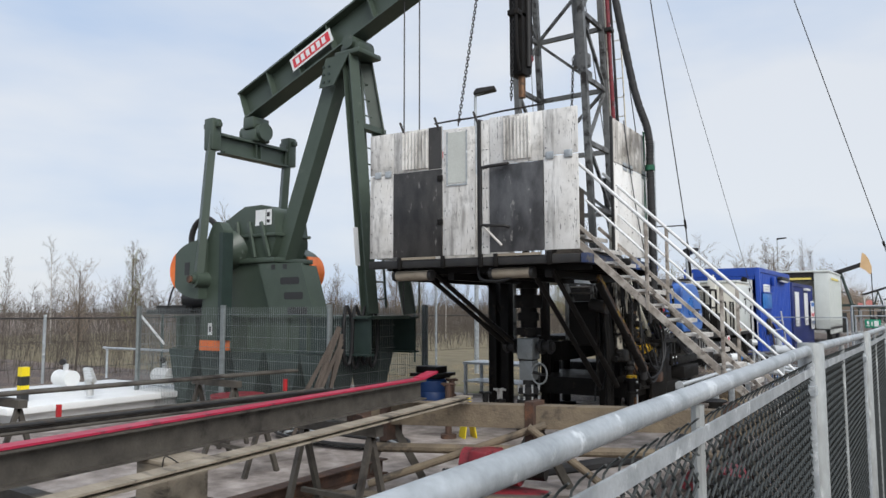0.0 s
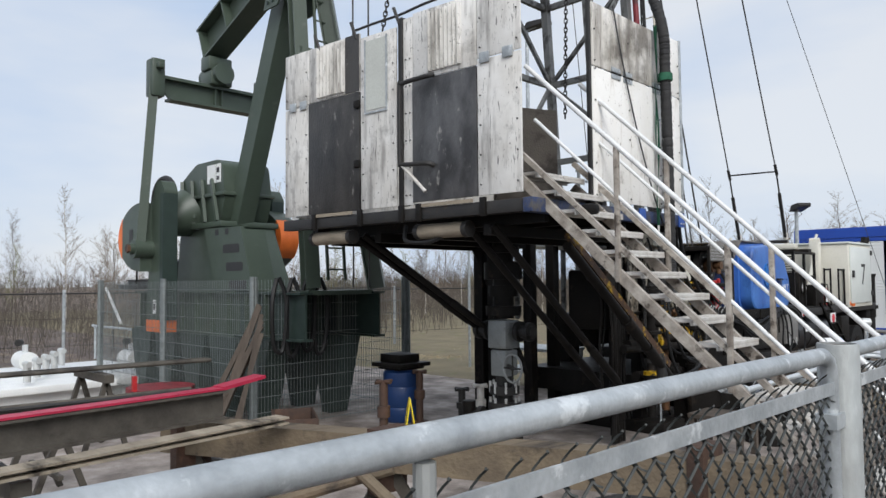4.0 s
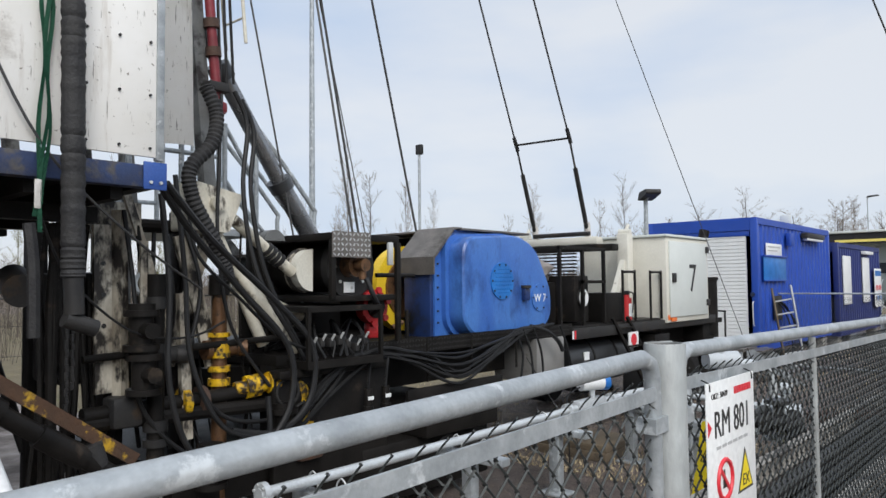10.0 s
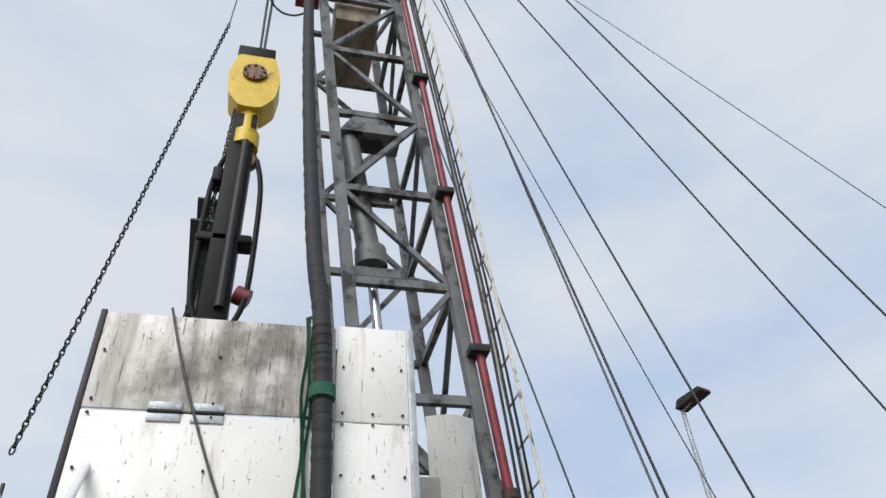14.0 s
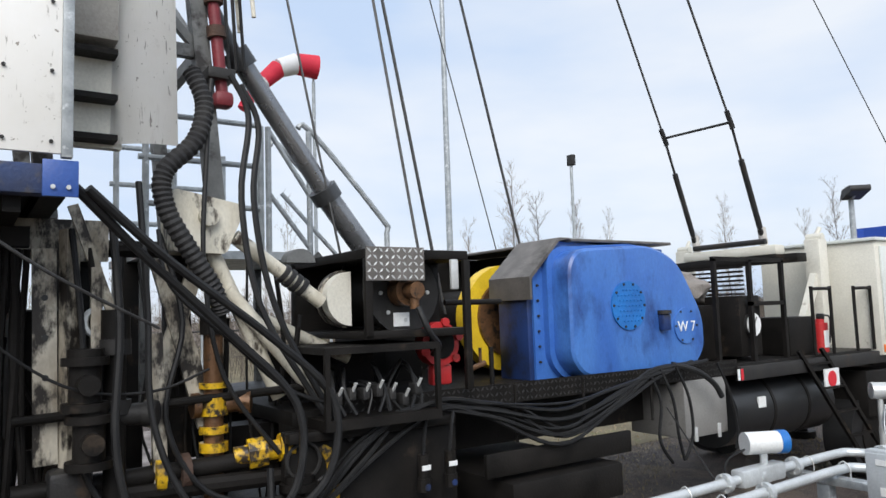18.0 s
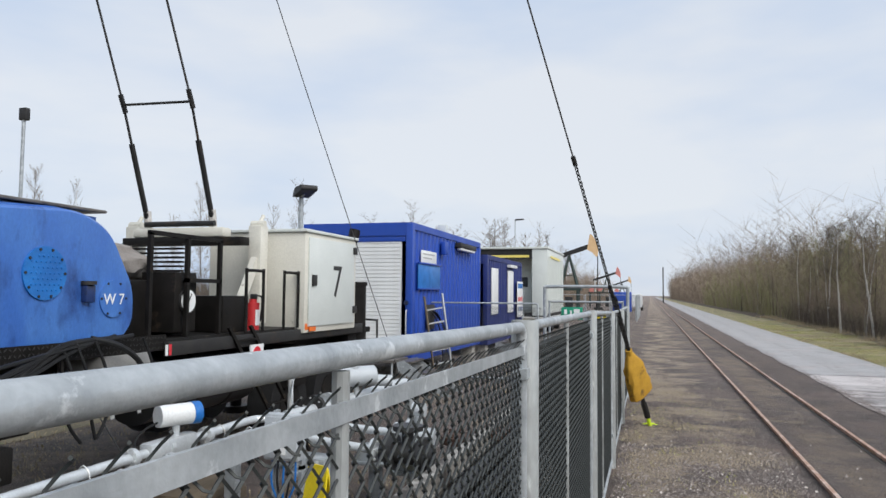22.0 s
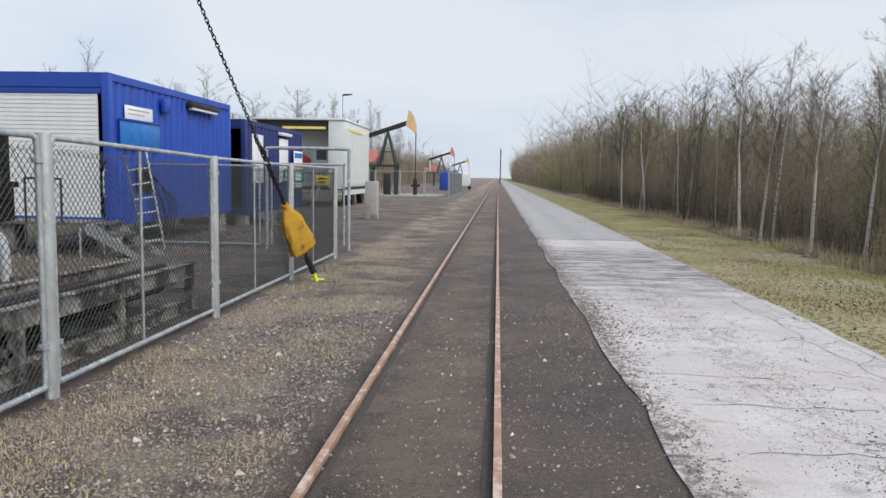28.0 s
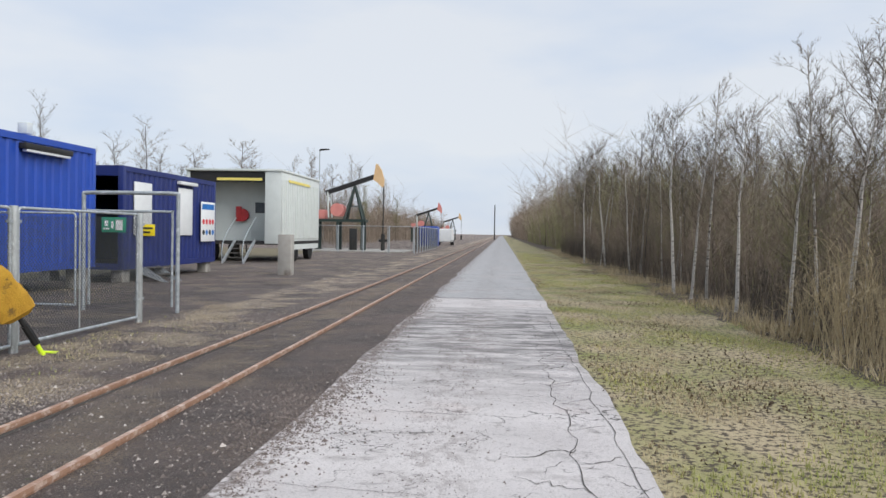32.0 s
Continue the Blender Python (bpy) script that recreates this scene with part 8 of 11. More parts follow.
for k in range(4):
    part("hoist_line", R(((-0.1 + 0.07 * k, 0.05 * (k % 2), 4.1), (-0.1 + 0.07 * k, -0.1 + 0.2 * (k % 2), 14.9), 0.011), seg=6), M_CABLE, tb)


def chain(a, b, name, label, link=0.055, r=0.0085, at=None):
    """A straight run of oval links, each turned against the last."""
    a, b = Vector(a), Vector(b)
    n = max(4, int((b - a).length / link))
    bm = bmesh.new()
    d = (b - a).normalized()
    x = d.orthogonal().normalized()
    y = d.cross(x)
    for i in range(n):
        c = a.lerp(b, (i + 0.5) / n)
        s = x if i % 2 else y
        ring = [c + d * (link * 0.72 * math.cos(t)) + s * (0.020 * math.sin(t)) for t in [k * 6.283 / 8 for k in range(9)]]
        bm_tube(bm, ring, r, 4)
    return bm


for k, (a, b) in enumerate((((-5.3, -2.3, 4.7), (-4.95, -1.35, 10.4)), ((-5.0, -1.2, 5.3), (-4.9, -1.05, 9.6)), ((-4.6, 0.1, 4.0), (-4.4, -0.1, 6.2)))):
    c = thing("hoist_chain", "dark hanging hoist chain above the platform", "chain", a, "hoist chains")
    wpart("chain_run", chain(a, b, "", ""), M_DARK, c)
solid("hoist_wire", R(((-4.95, -1.35, 10.4), (-4.9, -0.9, 20.4), 0.008)), M_CABLE, "thin hoist wire to the crown", "wire rope")


# ---------------------------------------------------------------- the green pumpjack
YC = -1.33
pj = thing("pumpjack", "dark green pumpjack with orange-edged counterweights", "pumpjack", (-10.0, YC, 0.03))
for y in (YC - 0.62, YC + 0.62):
    bm = bmesh.new()
    bm_ibeam(bm, (-12.4, y, 1.52), (-8.9, y, 1.52), 0.22, 0.66, 0.03)
    wpart("skid_beam", bm, M_GREEN, pj, smooth=False)
    # front stretch of the same skid, its shade put in as a darker green
    bm = bmesh.new()
    bm_ibeam(bm, (-8.88, y, 1.52), (-7.25, y, 1.52), 0.20, 0.64, 0.03)
    wpart("front_skid_beam", bm, M_GREENDK, pj, smooth=False)
    for k in range(9):
        x = -12.2 + k * 0.51
        wpart("web_stiffener", B(((x, y - 0.1, 1.22), (x + 0.02, y + 0.1, 1.82))), M_GREEN, pj)
wpart("skid_deck", B(((-12.4, YC - 0.55, 1.80), (-7.3, YC + 0.55, 1.86))), M_GREEN, pj)
for x in (-12.0, -11.05, -10.1, -9.15, -8.3):
    for y in (YC - 0.62, YC + 0.62):
        wpart("pedestal", PR([(x - 0.42, 1.19), (x + 0.42, 1.19), (x + 0.09, 0.0), (x - 0.09, 0.0)], "y", y - 0.16, y + 0.16), M_GREENDK, pj)
wpart("tail_platform", B(((-13.5, YC - 0.6, 1.88), (-12.0, YC + 0.6, 1.97)), bevel=0.01), M_DARK, pj)
wpart("motor", R(((-13.1, YC + 0.2, 2.2), (-12.4, YC + 0.2, 2.2), 0.24), seg=20), M_DARK, pj)
wpart("motor_rail", B(((-13.3, YC - 0.5, 1.97), (-12.3, YC - 0.35, 2.06))), M_DARK, pj)
wpart("white_prop", R(((-13.3, YC - 0.9, 1.9), (-12.2, YC - 1.05, 1.30), 0.025)), M_WHITE, pj)
wpart("brake_cable", T([(-12.9, YC - 0.5, 2.0), (-12.6, YC - 0.6, 2.4), (-12.3, YC - 0.6, 2.6), (-12.1, YC - 0.5, 2.9)], 0.02, 6), M_RUBBER, pj)
# gear case on its pedestal
wpart("gear_pedestal", PR([(-11.35, 1.86), (-9.2, 1.86), (-9.75, 2.88), (-11.2, 2.88)], "y", YC - 0.45, YC + 0.45), M_GREEN, pj)
bm = bmesh.new()
bm_prism(bm, [(-9.95, 2.82), (-8.85, 2.80), (-8.5, 1.86), (-9.6, 1.86)], "y", YC - 0.66, YC - 0.60)
wpart("slotted_guard", bm, M_GREEN, pj, "green sheet guard with three slots")
wpart("guard_side", PR([(-8.9, 2.76), (-8.86, 2.76), (-8.54, 1.86), (-8.58, 1.86)], "y", YC - 0.60, YC - 0.25), M_GREEN, pj)
for k in range(3):
    z = 2.55 - k * 0.27
    wpart("guard_slot", PR(rounded([(-9.36 + 0.10 * k, z), (-8.88 + 0.10 * k, z), (-8.88 + 0.10 * k, z - 0.13), (-9.36 + 0.10 * k, z - 0.13)], 0.04), "y", YC - 0.664, YC - 0.656), M_INK, pj)
for k in range(2):
    wpart("guard_notch", B(((-9.6 + k * 0.3, YC - 0.664, 2.70), (-9.5 + k * 0.3, YC - 0.656, 2.79))), M_INK, pj)
bm = bmesh.new()
bm_prism(bm, rounded([(-11.45, 2.92), (-9.9, 2.92), (-9.75, 3.35), (-9.85, 3.92), (-10.7, 3.96), (-11.25, 3.70)], 0.12), "y", YC - 0.42, YC + 0.42)
wpart("gear_case", bm, M_GREEN, pj)
wpart("case_flange", B(((-11.6, YC - 0.52, 2.86), (-9.7, YC + 0.52, 2.95)), bevel=0.01), M_GREEN, pj)
wpart("case_flange", B(((-10.75, YC - 0.47, 3.36), (-9.72, YC + 0.47, 3.42)), bevel=0.01), M_GREEN, pj)
for y, s in ((YC - 0.42, -1), (YC + 0.42, 1)):
    bm = bmesh.new()
    bm_rod(bm, (-10.95, y, 3.15), (-10.95, y + s * 0.36, 3.0), 0.42, 0.26, 24)
    wpart("shaft_housing", bm, M_GREEN, pj)
for k in range(4):
    wpart("case_rib", BEAMS(((-11.2 + 0.35 * k, YC - 0.44, 3.7 - 0.02 * k), (-11.05 + 0.4 * k, YC - 0.5, 2.95), 0.05, 0.08)), M_GREEN, pj)
wpart("inspection_cover", B(((-10.9, YC - 0.25, 3.95), (-10.35, YC + 0.25, 4.02)), ((-11.5, YC - 0.2, 3.66), (-11.0, YC + 0.2, 3.80)), bevel=0.02), M_GREEN, pj)
wpart("notice_label", B(((-10.32, YC - 0.43, 3.58), (-10.05, YC - 0.421, 3.88))), M_SIGNW, pj, "white notice on the gear case")
wpart("notice_label", B(((-10.02, YC - 0.43, 3.58), (-9.88, YC - 0.421, 3.88))), M_SIGNW, pj)
wpart("notice_bars", B(((-10.0, YC - 0.434, 3.74), (-9.92, YC - 0.431, 3.82)), ((-10.0, YC - 0.434, 3.62), (-9.92, YC - 0.431, 3.68))), M_INK, pj)
wpart("belt_sheave", R(((-11.7, YC + 0.50, 3.45), (-11.7, YC + 0.7, 3.45), 0.5), seg=30), M_DARK, pj)
wpart("sheave_rim", T([(-11.75 + 0.42 * math.cos(k * 0.35), YC - 0.5, 3.4 + 0.42 * math.sin(k * 0.35)) for k in range(19)], 0.06, 8, 2), M_DARK, pj)
wpart("flange_bolt_cap", R(((-10.6, YC - 0.5, 3.05), (-10.6, YC - 0.5, 3.12), 0.04), seg=10), M_GREEN, pj)
# cranks, weights, pitmans
for y, s, tag in ((YC - 0.98, -1, "near"), (YC + 0.98, 1, "far")):
    arm = wpart("crank", PR(rounded([(-11.03, 1.22), (-10.47, 1.22), (-10.43, 3.45), (-10.57, 3.62), (-10.73, 3.60), (-10.95, 3.2)], 0.05), "y", y - 0.11, y + 0.11), M_GREEN, pj)
    wpart("crank_tip", B(((-11.04, y - 0.115, 1.21), (-10.46, y + 0.115, 1.40))), M_ORANGE, pj, "orange crank tip")
    cx = -10.87 if s < 0 else -10.75
    pts = []
    for k in range(25):
        a = math.pi * (0.5 + k / 24) if s < 0 else math.pi * (-0.5 + k / 24)
        pts.append((cx + 0.86 * math.cos(a), 2.72 + 0.55 * math.sin(a)))
    wpart("counterweight", PR(pts, "y", y - 0.30, y - 0.08 if s < 0 else y + 0.05), M_GREEN, pj, "half-round counterweight")
    sgn = -1 if s < 0 else 1
    rim = [(cx + sgn * (0.88 * math.cos(a)), 2.72 + 0.56 * math.sin(a)) for a in [-0.62 + k * 0.124 for k in range(11)]]
    wpart("weight_rim", PR(rim, "y", y - 0.302, y - 0.078 if s < 0 else y + 0.052), M_ORANGE, pj, "orange weight rim")
    wpart("weight_window", B(((cx + sgn * 0.35 - 0.07, y - 0.306, 2.62), (cx + sgn * 0.35 + 0.07, y - 0.2, 2.86))), M_INK, pj)
    wpart("crank_slot", B(((-10.51, y - 0.14, 1.4), (-10.41, y + 0.10, 3.4))), M_GREENDK, pj)
    wpart("wrist_pin", R(((-10.90, y - 0.40, 2.53), (-10.90, y - 0.05, 2.53), 0.15), ((-10.90, y - 0.46, 2.53), (-10.90, y - 0.4, 2.53), 0.09), seg=18), M_GREEN, pj)
    wpart("pin_nut", R(((-10.90, y - 0.50, 2.53), (-10.90, y - 0.46, 2.53), 0.07), seg=6), M_RUST, pj, "rusty orange pin nut")
    wpart("pitman", BEAMS(((-10.90, y - 0.28, 2.6), (-10.83, y - 0.10 + (0 if s < 0 else -0.02), 5.45), 0.17, 0.14)), M_GREEN, pj, "tall pitman arm")
    wpart("pitman_head", B(((-10.97, y - 0.2, 5.0), (-10.71, y + 0.02, 5.62)), bevel=0.03), M_GREEN, pj)
    wpart("pitman_ear", B(((-11.07, y - 0.14, 5.44), (-10.61, y - 0.04, 5.54)), bevel=0.02), M_GREEN, pj)
wpart("crank_label", B(((-10.80, YC - 1.096, 1.5), (-10.69, YC - 1.091, 1.72))), M_SIGNW, pj)
wpart("crank_label_mark", B(((-10.77, YC - 1.100, 1.56), (-10.72, YC - 1.097, 1.66))), M_INK, pj)
bm = bmesh.new()
bm_prism(bm, [(YC - 0.96, 5.34), (YC + 0.96, 5.34), (YC + 0.96, 5.16), (YC + 0.84, 5.0), (YC - 0.84, 5.0), (YC - 0.96, 5.16)], "x", -10.87, -10.83)
bm_box(bm, (-10.97, YC - 0.96, 5.31), (-10.73, YC + 0.96, 5.36))
bm_box(bm, (-10.97, YC - 0.86, 4.98), (-10.73, YC + 0.86, 5.02))
for y in (YC - 0.06, YC + 0.06):
    bm_box(bm, (-10.95, y - 0.01, 5.0), (-10.75, y + 0.01, 5.34))
wpart("equaliser", bm, M_GREEN, pj, "green equaliser beam", smooth=False)
wpart("equaliser_bearing", R(((-11.15, YC, 5.55), (-10.55, YC, 5.55), 0.18), seg=18), M_GREEN, pj)
wpart("bearing_block", B(((-11.05, YC - 0.2, 5.36), (-10.65, YC + 0.2, 5.6)), ((-11.00, YC - 0.22, 5.62), (-10.70, YC + 0.22, 5.86)), bevel=0.03), M_GREEN, pj)
bm = bmesh.new()
a, b = Vector((-11.12, YC, 6.13)), Vector((-6.0, YC + 0.06, 8.13))
bm_ibeam(bm, a, b, 0.38, 0.62, 0.035)
wpart("walking_beam", bm, M_GREEN, pj, "long green walking beam", smooth=False)
dirv = (b - a).normalized()
nrm = Vector((-dirv.z, 0, dirv.x))
for f in (0.008, 0.16, 0.31, 0.47, 0.66, 0.86):
    q = a.lerp(b, f)
    wpart("beam_stiffener", BEAMS((q - nrm * 0.28, q + nrm * 0.28, 0.36, 0.025)), M_GREEN, pj)
lp = a.lerp(b, 0.385)
ang = math.atan2(dirv.z, dirv.x)
lm = Matrix.Translation(lp + Vector((0, -0.198, 0))) @ Matrix.Rotation(-ang, 4, "Y")
bm = bmesh.new()
bm_box(bm, (-0.56, -0.004, -0.14), (0.56, 0.0, 0.14), lm)
wpart("maker_plate", bm, M_SIGNW, pj, "white maker's plate with red shapes")
bm = bmesh.new()
bm_box(bm, (-0.50, -0.008, -0.10), (0.50, -0.005, 0.10), lm)
wpart("red_panel", bm, M_INKRED, pj)
bm = bmesh.new()
for k in range(6):
    bm_box(bm, (-0.42 + k * 0.145, -0.012, -0.065), (-0.42 + k * 0.145 + 0.09, -0.009, 0.065), lm)
wpart("maker_shapes", bm, M_SIGNW, pj)
wpart("centre_bearing", B(((-8.42, YC - 0.32, 6.56), (-7.82, YC + 0.32, 6.66)), ((-8.36, YC - 0.22, 6.66), (-7.9, YC + 0.22, 6.80)), bevel=0.03), M_GREEN, pj)
wpart("saddle_shaft", R(((-8.12, YC - 0.30, 6.82), (-8.12, YC + 0.30, 6.82), 0.13), seg=20), M_GREEN, pj)
# legs
for y0, y1, x1 in ((YC - 0.20, YC - 0.40, -7.46), (YC + 0.24, YC + 0.80, -7.52)):
    bm = bmesh.new()
    bm_ibeam(bm, (-8.14, y0, 6.58), (x1, y1, 1.88), 0.20, 0.24, 0.022)
    wpart("front_leg", bm, M_GREEN, pj, "green samson-post leg")
wpart("rear_leg", BEAMS(((-8.52, YC, 6.58), (-9.86, YC - 0.1, 2.92), 0.30, 0.30)), M_GREEN, pj)
for bar in (((-7.88, YC - 0.32, 5.25), (-7.9, YC + 0.5, 5.25), 0.10, 0.10), ((-7.62, YC - 0.36, 3.6), (-7.7, YC + 0.66, 3.6), 0.08, 0.08)):
    wpart("post_crossbar", BEAMS(bar), M_GREEN, pj)
wpart("post_ladder", R(((-7.75, YC + 0.1, 2.0), (-8.12, YC + 0.1, 6.3), 0.025), ((-7.75, YC + 0.4, 2.0), (-8.12, YC + 0.4, 6.3), 0.025)), M_GREEN, pj)
for k in range(14):
    f = (k + 0.5) / 14
    q = Vector((-7.75, YC + 0.1, 2.0)).lerp(Vector((-8.12, YC + 0.1, 6.3)), f)
    wpart("ladder_rung", R((q, q + Vector((0, 0.3, 0)), 0.014), seg=6), M_GREEN, pj)
wpart("white_stripe", BEAMS(((-7.74, YC - 0.47, 3.38), (-7.64, YC - 0.51, 2.71), 0.09, 0.004)), M_SIGNW, pj)
wpart("gusset", PR([(-8.78, 6.05), (-8.42, 6.05), (-8.05, 6.58), (-8.62, 6.58)], "y", YC - 0.33, YC - 0.30), M_GREEN, pj)
wpart("gusset", PR([(-8.78, 6.05), (-8.42, 6.05), (-8.05, 6.58), (-8.62, 6.58)], "y", YC + 0.30, YC + 0.33), M_GREEN, pj)
for k in range(6):
    wpart("gusset_bolt", R(((-8.66 + 0.13 * (k % 2), YC - 0.35, 6.14 + 0.14 * (k // 2)), (-8.66 + 0.13 * (k % 2), YC - 0.325, 6.14 + 0.14 * (k // 2)), 0.025), seg=8), M_GREENDK, pj)

# double-rod mesh fence round the pumpjack
def rod_mesh(width, height):
    bm = bmesh.new()
    n = int(width / 0.05)
    for i in range(n + 1):
        x = width * i / n
        for s in (Vector((0.0026, 0, 0)),):
            v = [bm.verts.new((x + o[0] * 0.0034, o[1] * 0.0034, z)) for z in (0.02, height) for o in ((1, 0), (0, 1), (-1, 0), (0, -1))]
            for k in range(4):
                bm.faces.new((v[k], v[(k + 1) % 4], v[4 + (k + 1) % 4], v[4 + k]))
    for j in range(int(height / 0.2) + 1):
        for d in (-0.006, 0.006):
            bm_box(bm, (0, d - 0.003, 0.05 + j * 0.2), (width, d + 0.003, 0.056 + j * 0.2))
    return bm


M_MESH = mat("weathered_grey_mesh", (0.24, 0.265, 0.265), (0.16, 0.18, 0.18), 0.5, 0.4, 12, 0.0)
mesh_a = mesh_of(rod_mesh(2.6, 1.98), M_MESH)
mesh_c = mesh_of(R(((0, 0, 0), (0, 0, 2.02), 0.035), seg=8), M_MESH)
for k, (x, y, t) in enumerate(((-12.95, -2.47, 0), (-10.30, -2.47, 0), (-7.72, -2.42, 90), (-12.95, 0.25, 0), (-10.30, 0.25, 0), (-12.98, -2.42, 90))):
    mfp = thing("mesh_fence_panel", "grey double-rod steel mesh panel round the pumpjack", "mesh fence", (x, y, 0.03), "mesh panels round the pumpjack")
    mfp.rotation_euler = (0, 0, radians(t))
    o = new("rod_mesh", mesh_a)
    o.parent = mfp
    for px in (0, 2.6):
        o = new("panel_post", mesh_c)
        o.parent, o.location = mfp, (px, 0, 0)
coil = thing("cable_coils", "black cable coils hung over the mesh fence", "cable coils", (-7.66, -1.6, 0.9))
for k in range(4):
    y = -0.55 + k * 0.22
    part("coil", T([(0.03 + 0.02 * k, y, 1.12), (0.08, y - 0.1, 0.8), (0.06, y - 0.06, 0.25 - 0.1 * (k % 2)), (0.06, y + 0.08, 0.2), (0.08, y + 0.12, 0.8), (0.02, y + 0.04, 1.14)], 0.03, 6), M_RUBBER, coil)

# ---------------------------------------------------------------- wellhead
wl2 = thing("christmas_tree", "grey-black wellhead valve tree with a hand wheel", "wellhead", (-5.04, -0.62, 0.03))
wl2.scale = (0.9, 0.9, 0.94)
part("base_flange", R(((0, 0, 0), (0, 0, 0.12), 0.24), ((0, 0, 0.12), (0, 0, 0.5), 0.13), ((0, 0, 0.42), (0, 0, 0.52), 0.22), ((0, 0, 0.62), (0, 0, 0.72), 0.2), ((0, 0, 0.5), (0, 0, 1.2), 0.11), seg=20), M_DARK, wl2)
for z in (0.02, 0.46, 0.66):
    for k in range(8):
        a = k * 0.785
        part("stud_bolt", R(((0.19 * math.cos(a), 0.19 * math.sin(a), z - 0.02), (0.19 * math.cos(a), 0.19 * math.sin(a), z + 0.12), 0.018), seg=6), M_ALU, wl2)
part("valve_block", B(((-0.155, -0.155, 1.2), (0.155, 0.155, 1.56)), bevel=0.02), mat("grey_block_paint", (0.28, 0.30, 0.30), (0.2, 0.21, 0.21), 0.5, 0.1, 5, 0.1, third=(0.06, 0.05, 0.05), third_at=0.62), wl2, "pale grey valve block")
part("body_below", B(((-0.13, -0.13, 0.85), (0.13, 0.13, 1.18)), bevel=0.02), bpy.data.materials["grey_block_paint"], wl2)
for s in (-1, 1):
    part("wing_valve", R(((0.2 * s, 0, 1.42), (0.5 * s, 0, 1.42), 0.08), ((0.24 * s, 0, 1.42), (0.3 * s, 0, 1.42), 0.13), ((0.40 * s, 0, 1.42), (0.46 * s, 0, 1.42), 0.12), seg=14), M_DARK, wl2)
wheel = part("hand_wheel", T([(0.32 + 0.15 * math.cos(k * 0.524), -0.22, 0.98 + 0.17 * math.sin(k * 0.524)) for k in range(13)], 0.016, 6, 2), bpy.data.materials["grey_block_paint"], wl2, "spoked grey hand wheel")
part("wheel_spoke", R(((0.17, -0.22, 0.98), (0.47, -0.22, 0.98), 0.012), ((0.32, -0.22, 0.81), (0.32, -0.22, 1.15), 0.012), ((0.32, -0.22, 0.98), (0.1, -0.05, 0.98), 0.03)), M_DARK, wl2)
part("blowout_preventer", R(((0, 0, 1.58), (0, 0, 2.62), 0.14), ((0, 0, 1.62), (0, 0, 1.74), 0.24), ((0, 0, 1.86), (0, 0, 2.0), 0.2), ((0, 0, 2.08), (0, 0, 2.3), 0.26), ((0, 0, 2.42), (0, 0, 2.5), 0.22), seg=20), M_BLACK, wl2, "black blow-out preventer stack")
part("side_outlet", R(((0, 0, 0.3), (-0.45, -0.15, 0.3), 0.08), ((-0.3, -0.1, 0.3), (-0.36, -0.12, 0.3), 0.14), ((0, 0, 0.3), (0.4, -0.1, 0.3), 0.08), ((0.28, -0.07, 0.3), (0.33, -0.08, 0.3), 0.14), seg=14), M_DARK, wl2)
part("valve_actuator", R(((-0.5, -0.16, 0.12), (-0.5, -0.16, 0.5), 0.09), seg=12), M_BLACK, wl2)
for x, y, h, m_, lab in ((-6.55, -0.6, 0.72, M_RUST, "rusty pipe stub with a tee handle"), (-5.72, -1.95, 0.8, M_RUST, "rusty standpipe with a small hand wheel"), (-6.05, -0.3, 0.5, M_DARK, "dark stub valve with a round cap"), (-5.85, -0.15, 0.55, M_STAIR, "pale stub valve on the pad")):
    sv = thing("stub_valve", lab, "valve", (x, y, 0.03), "stub valves on the pad")
    part("stem", R(((0, 0, 0), (0, 0, h), 0.05), ((0, 0, 0), (0, 0, 0.06), 0.12), ((0, 0, h * 0.5), (0, 0, h * 0.66), 0.075), seg=12), m_, sv)
    part("handle", R(((-0.12, 0, h), (0.12, 0, h), 0.02), ((0, -0.12, h), (0, 0.12, h), 0.02)), m_, sv)

# ---------------------------------------------------------------- guy lines
TOP = Vector((-4.7, -0.85, 20.5))


def guy(b, r, label, a=None):
    g = thing("guy_line", label, "guy line", b, "guy lines of the mast")
    wpart("wire", R(((a or TOP), b, r), seg=6), M_CABLE, g)
    return g


for x in (-5.63, -4.69):
    s = Vector((x, 7.45, 4.11))
    foot = Vector((x - 0.06, 8.06, 2.68))
    g = guy(s, 0.013, "steel guy line to the carrier's turnbuckle", TOP + Vector((0.4 * (x + 5.16), 0, 0)))
    wpart("eye_knot", R((s + Vector((0, -0.06, 0.12)), s - Vector((0, -0.04, 0.08)), 0.03), seg=8), M_DARK, g)
    m1, m2 = s.lerp(foot, 0.3), s.lerp(foot, 0.85)
    wpart("upper_rod", R((s, m1, 0.016), seg=8), M_DARK, g)
    wpart("turnbuckle", R((m1, m2, 0.034), seg=10), M_DARK, g)
    wpart("lower_shackle", R((m2, foot, 0.02), (m2 + Vector((0, 0, -0.02)), foot + Vector((0, 0, 0.04)), 0.032), seg=8), M_DARK, g)
    wpart("foot_socket", R((foot - Vector((0, 0, 0.1)), foot + Vector((0, -0.05, 0.22)), 0.05), seg=10), M_STAIR, g)
sb = solid("spreader_bar", R(((-5.66, 7.45, 4.12), (-4.66, 7.45, 4.10), 0.016)), M_DARK, "thin steel spreader bar between two guy lines", "spreader bar")
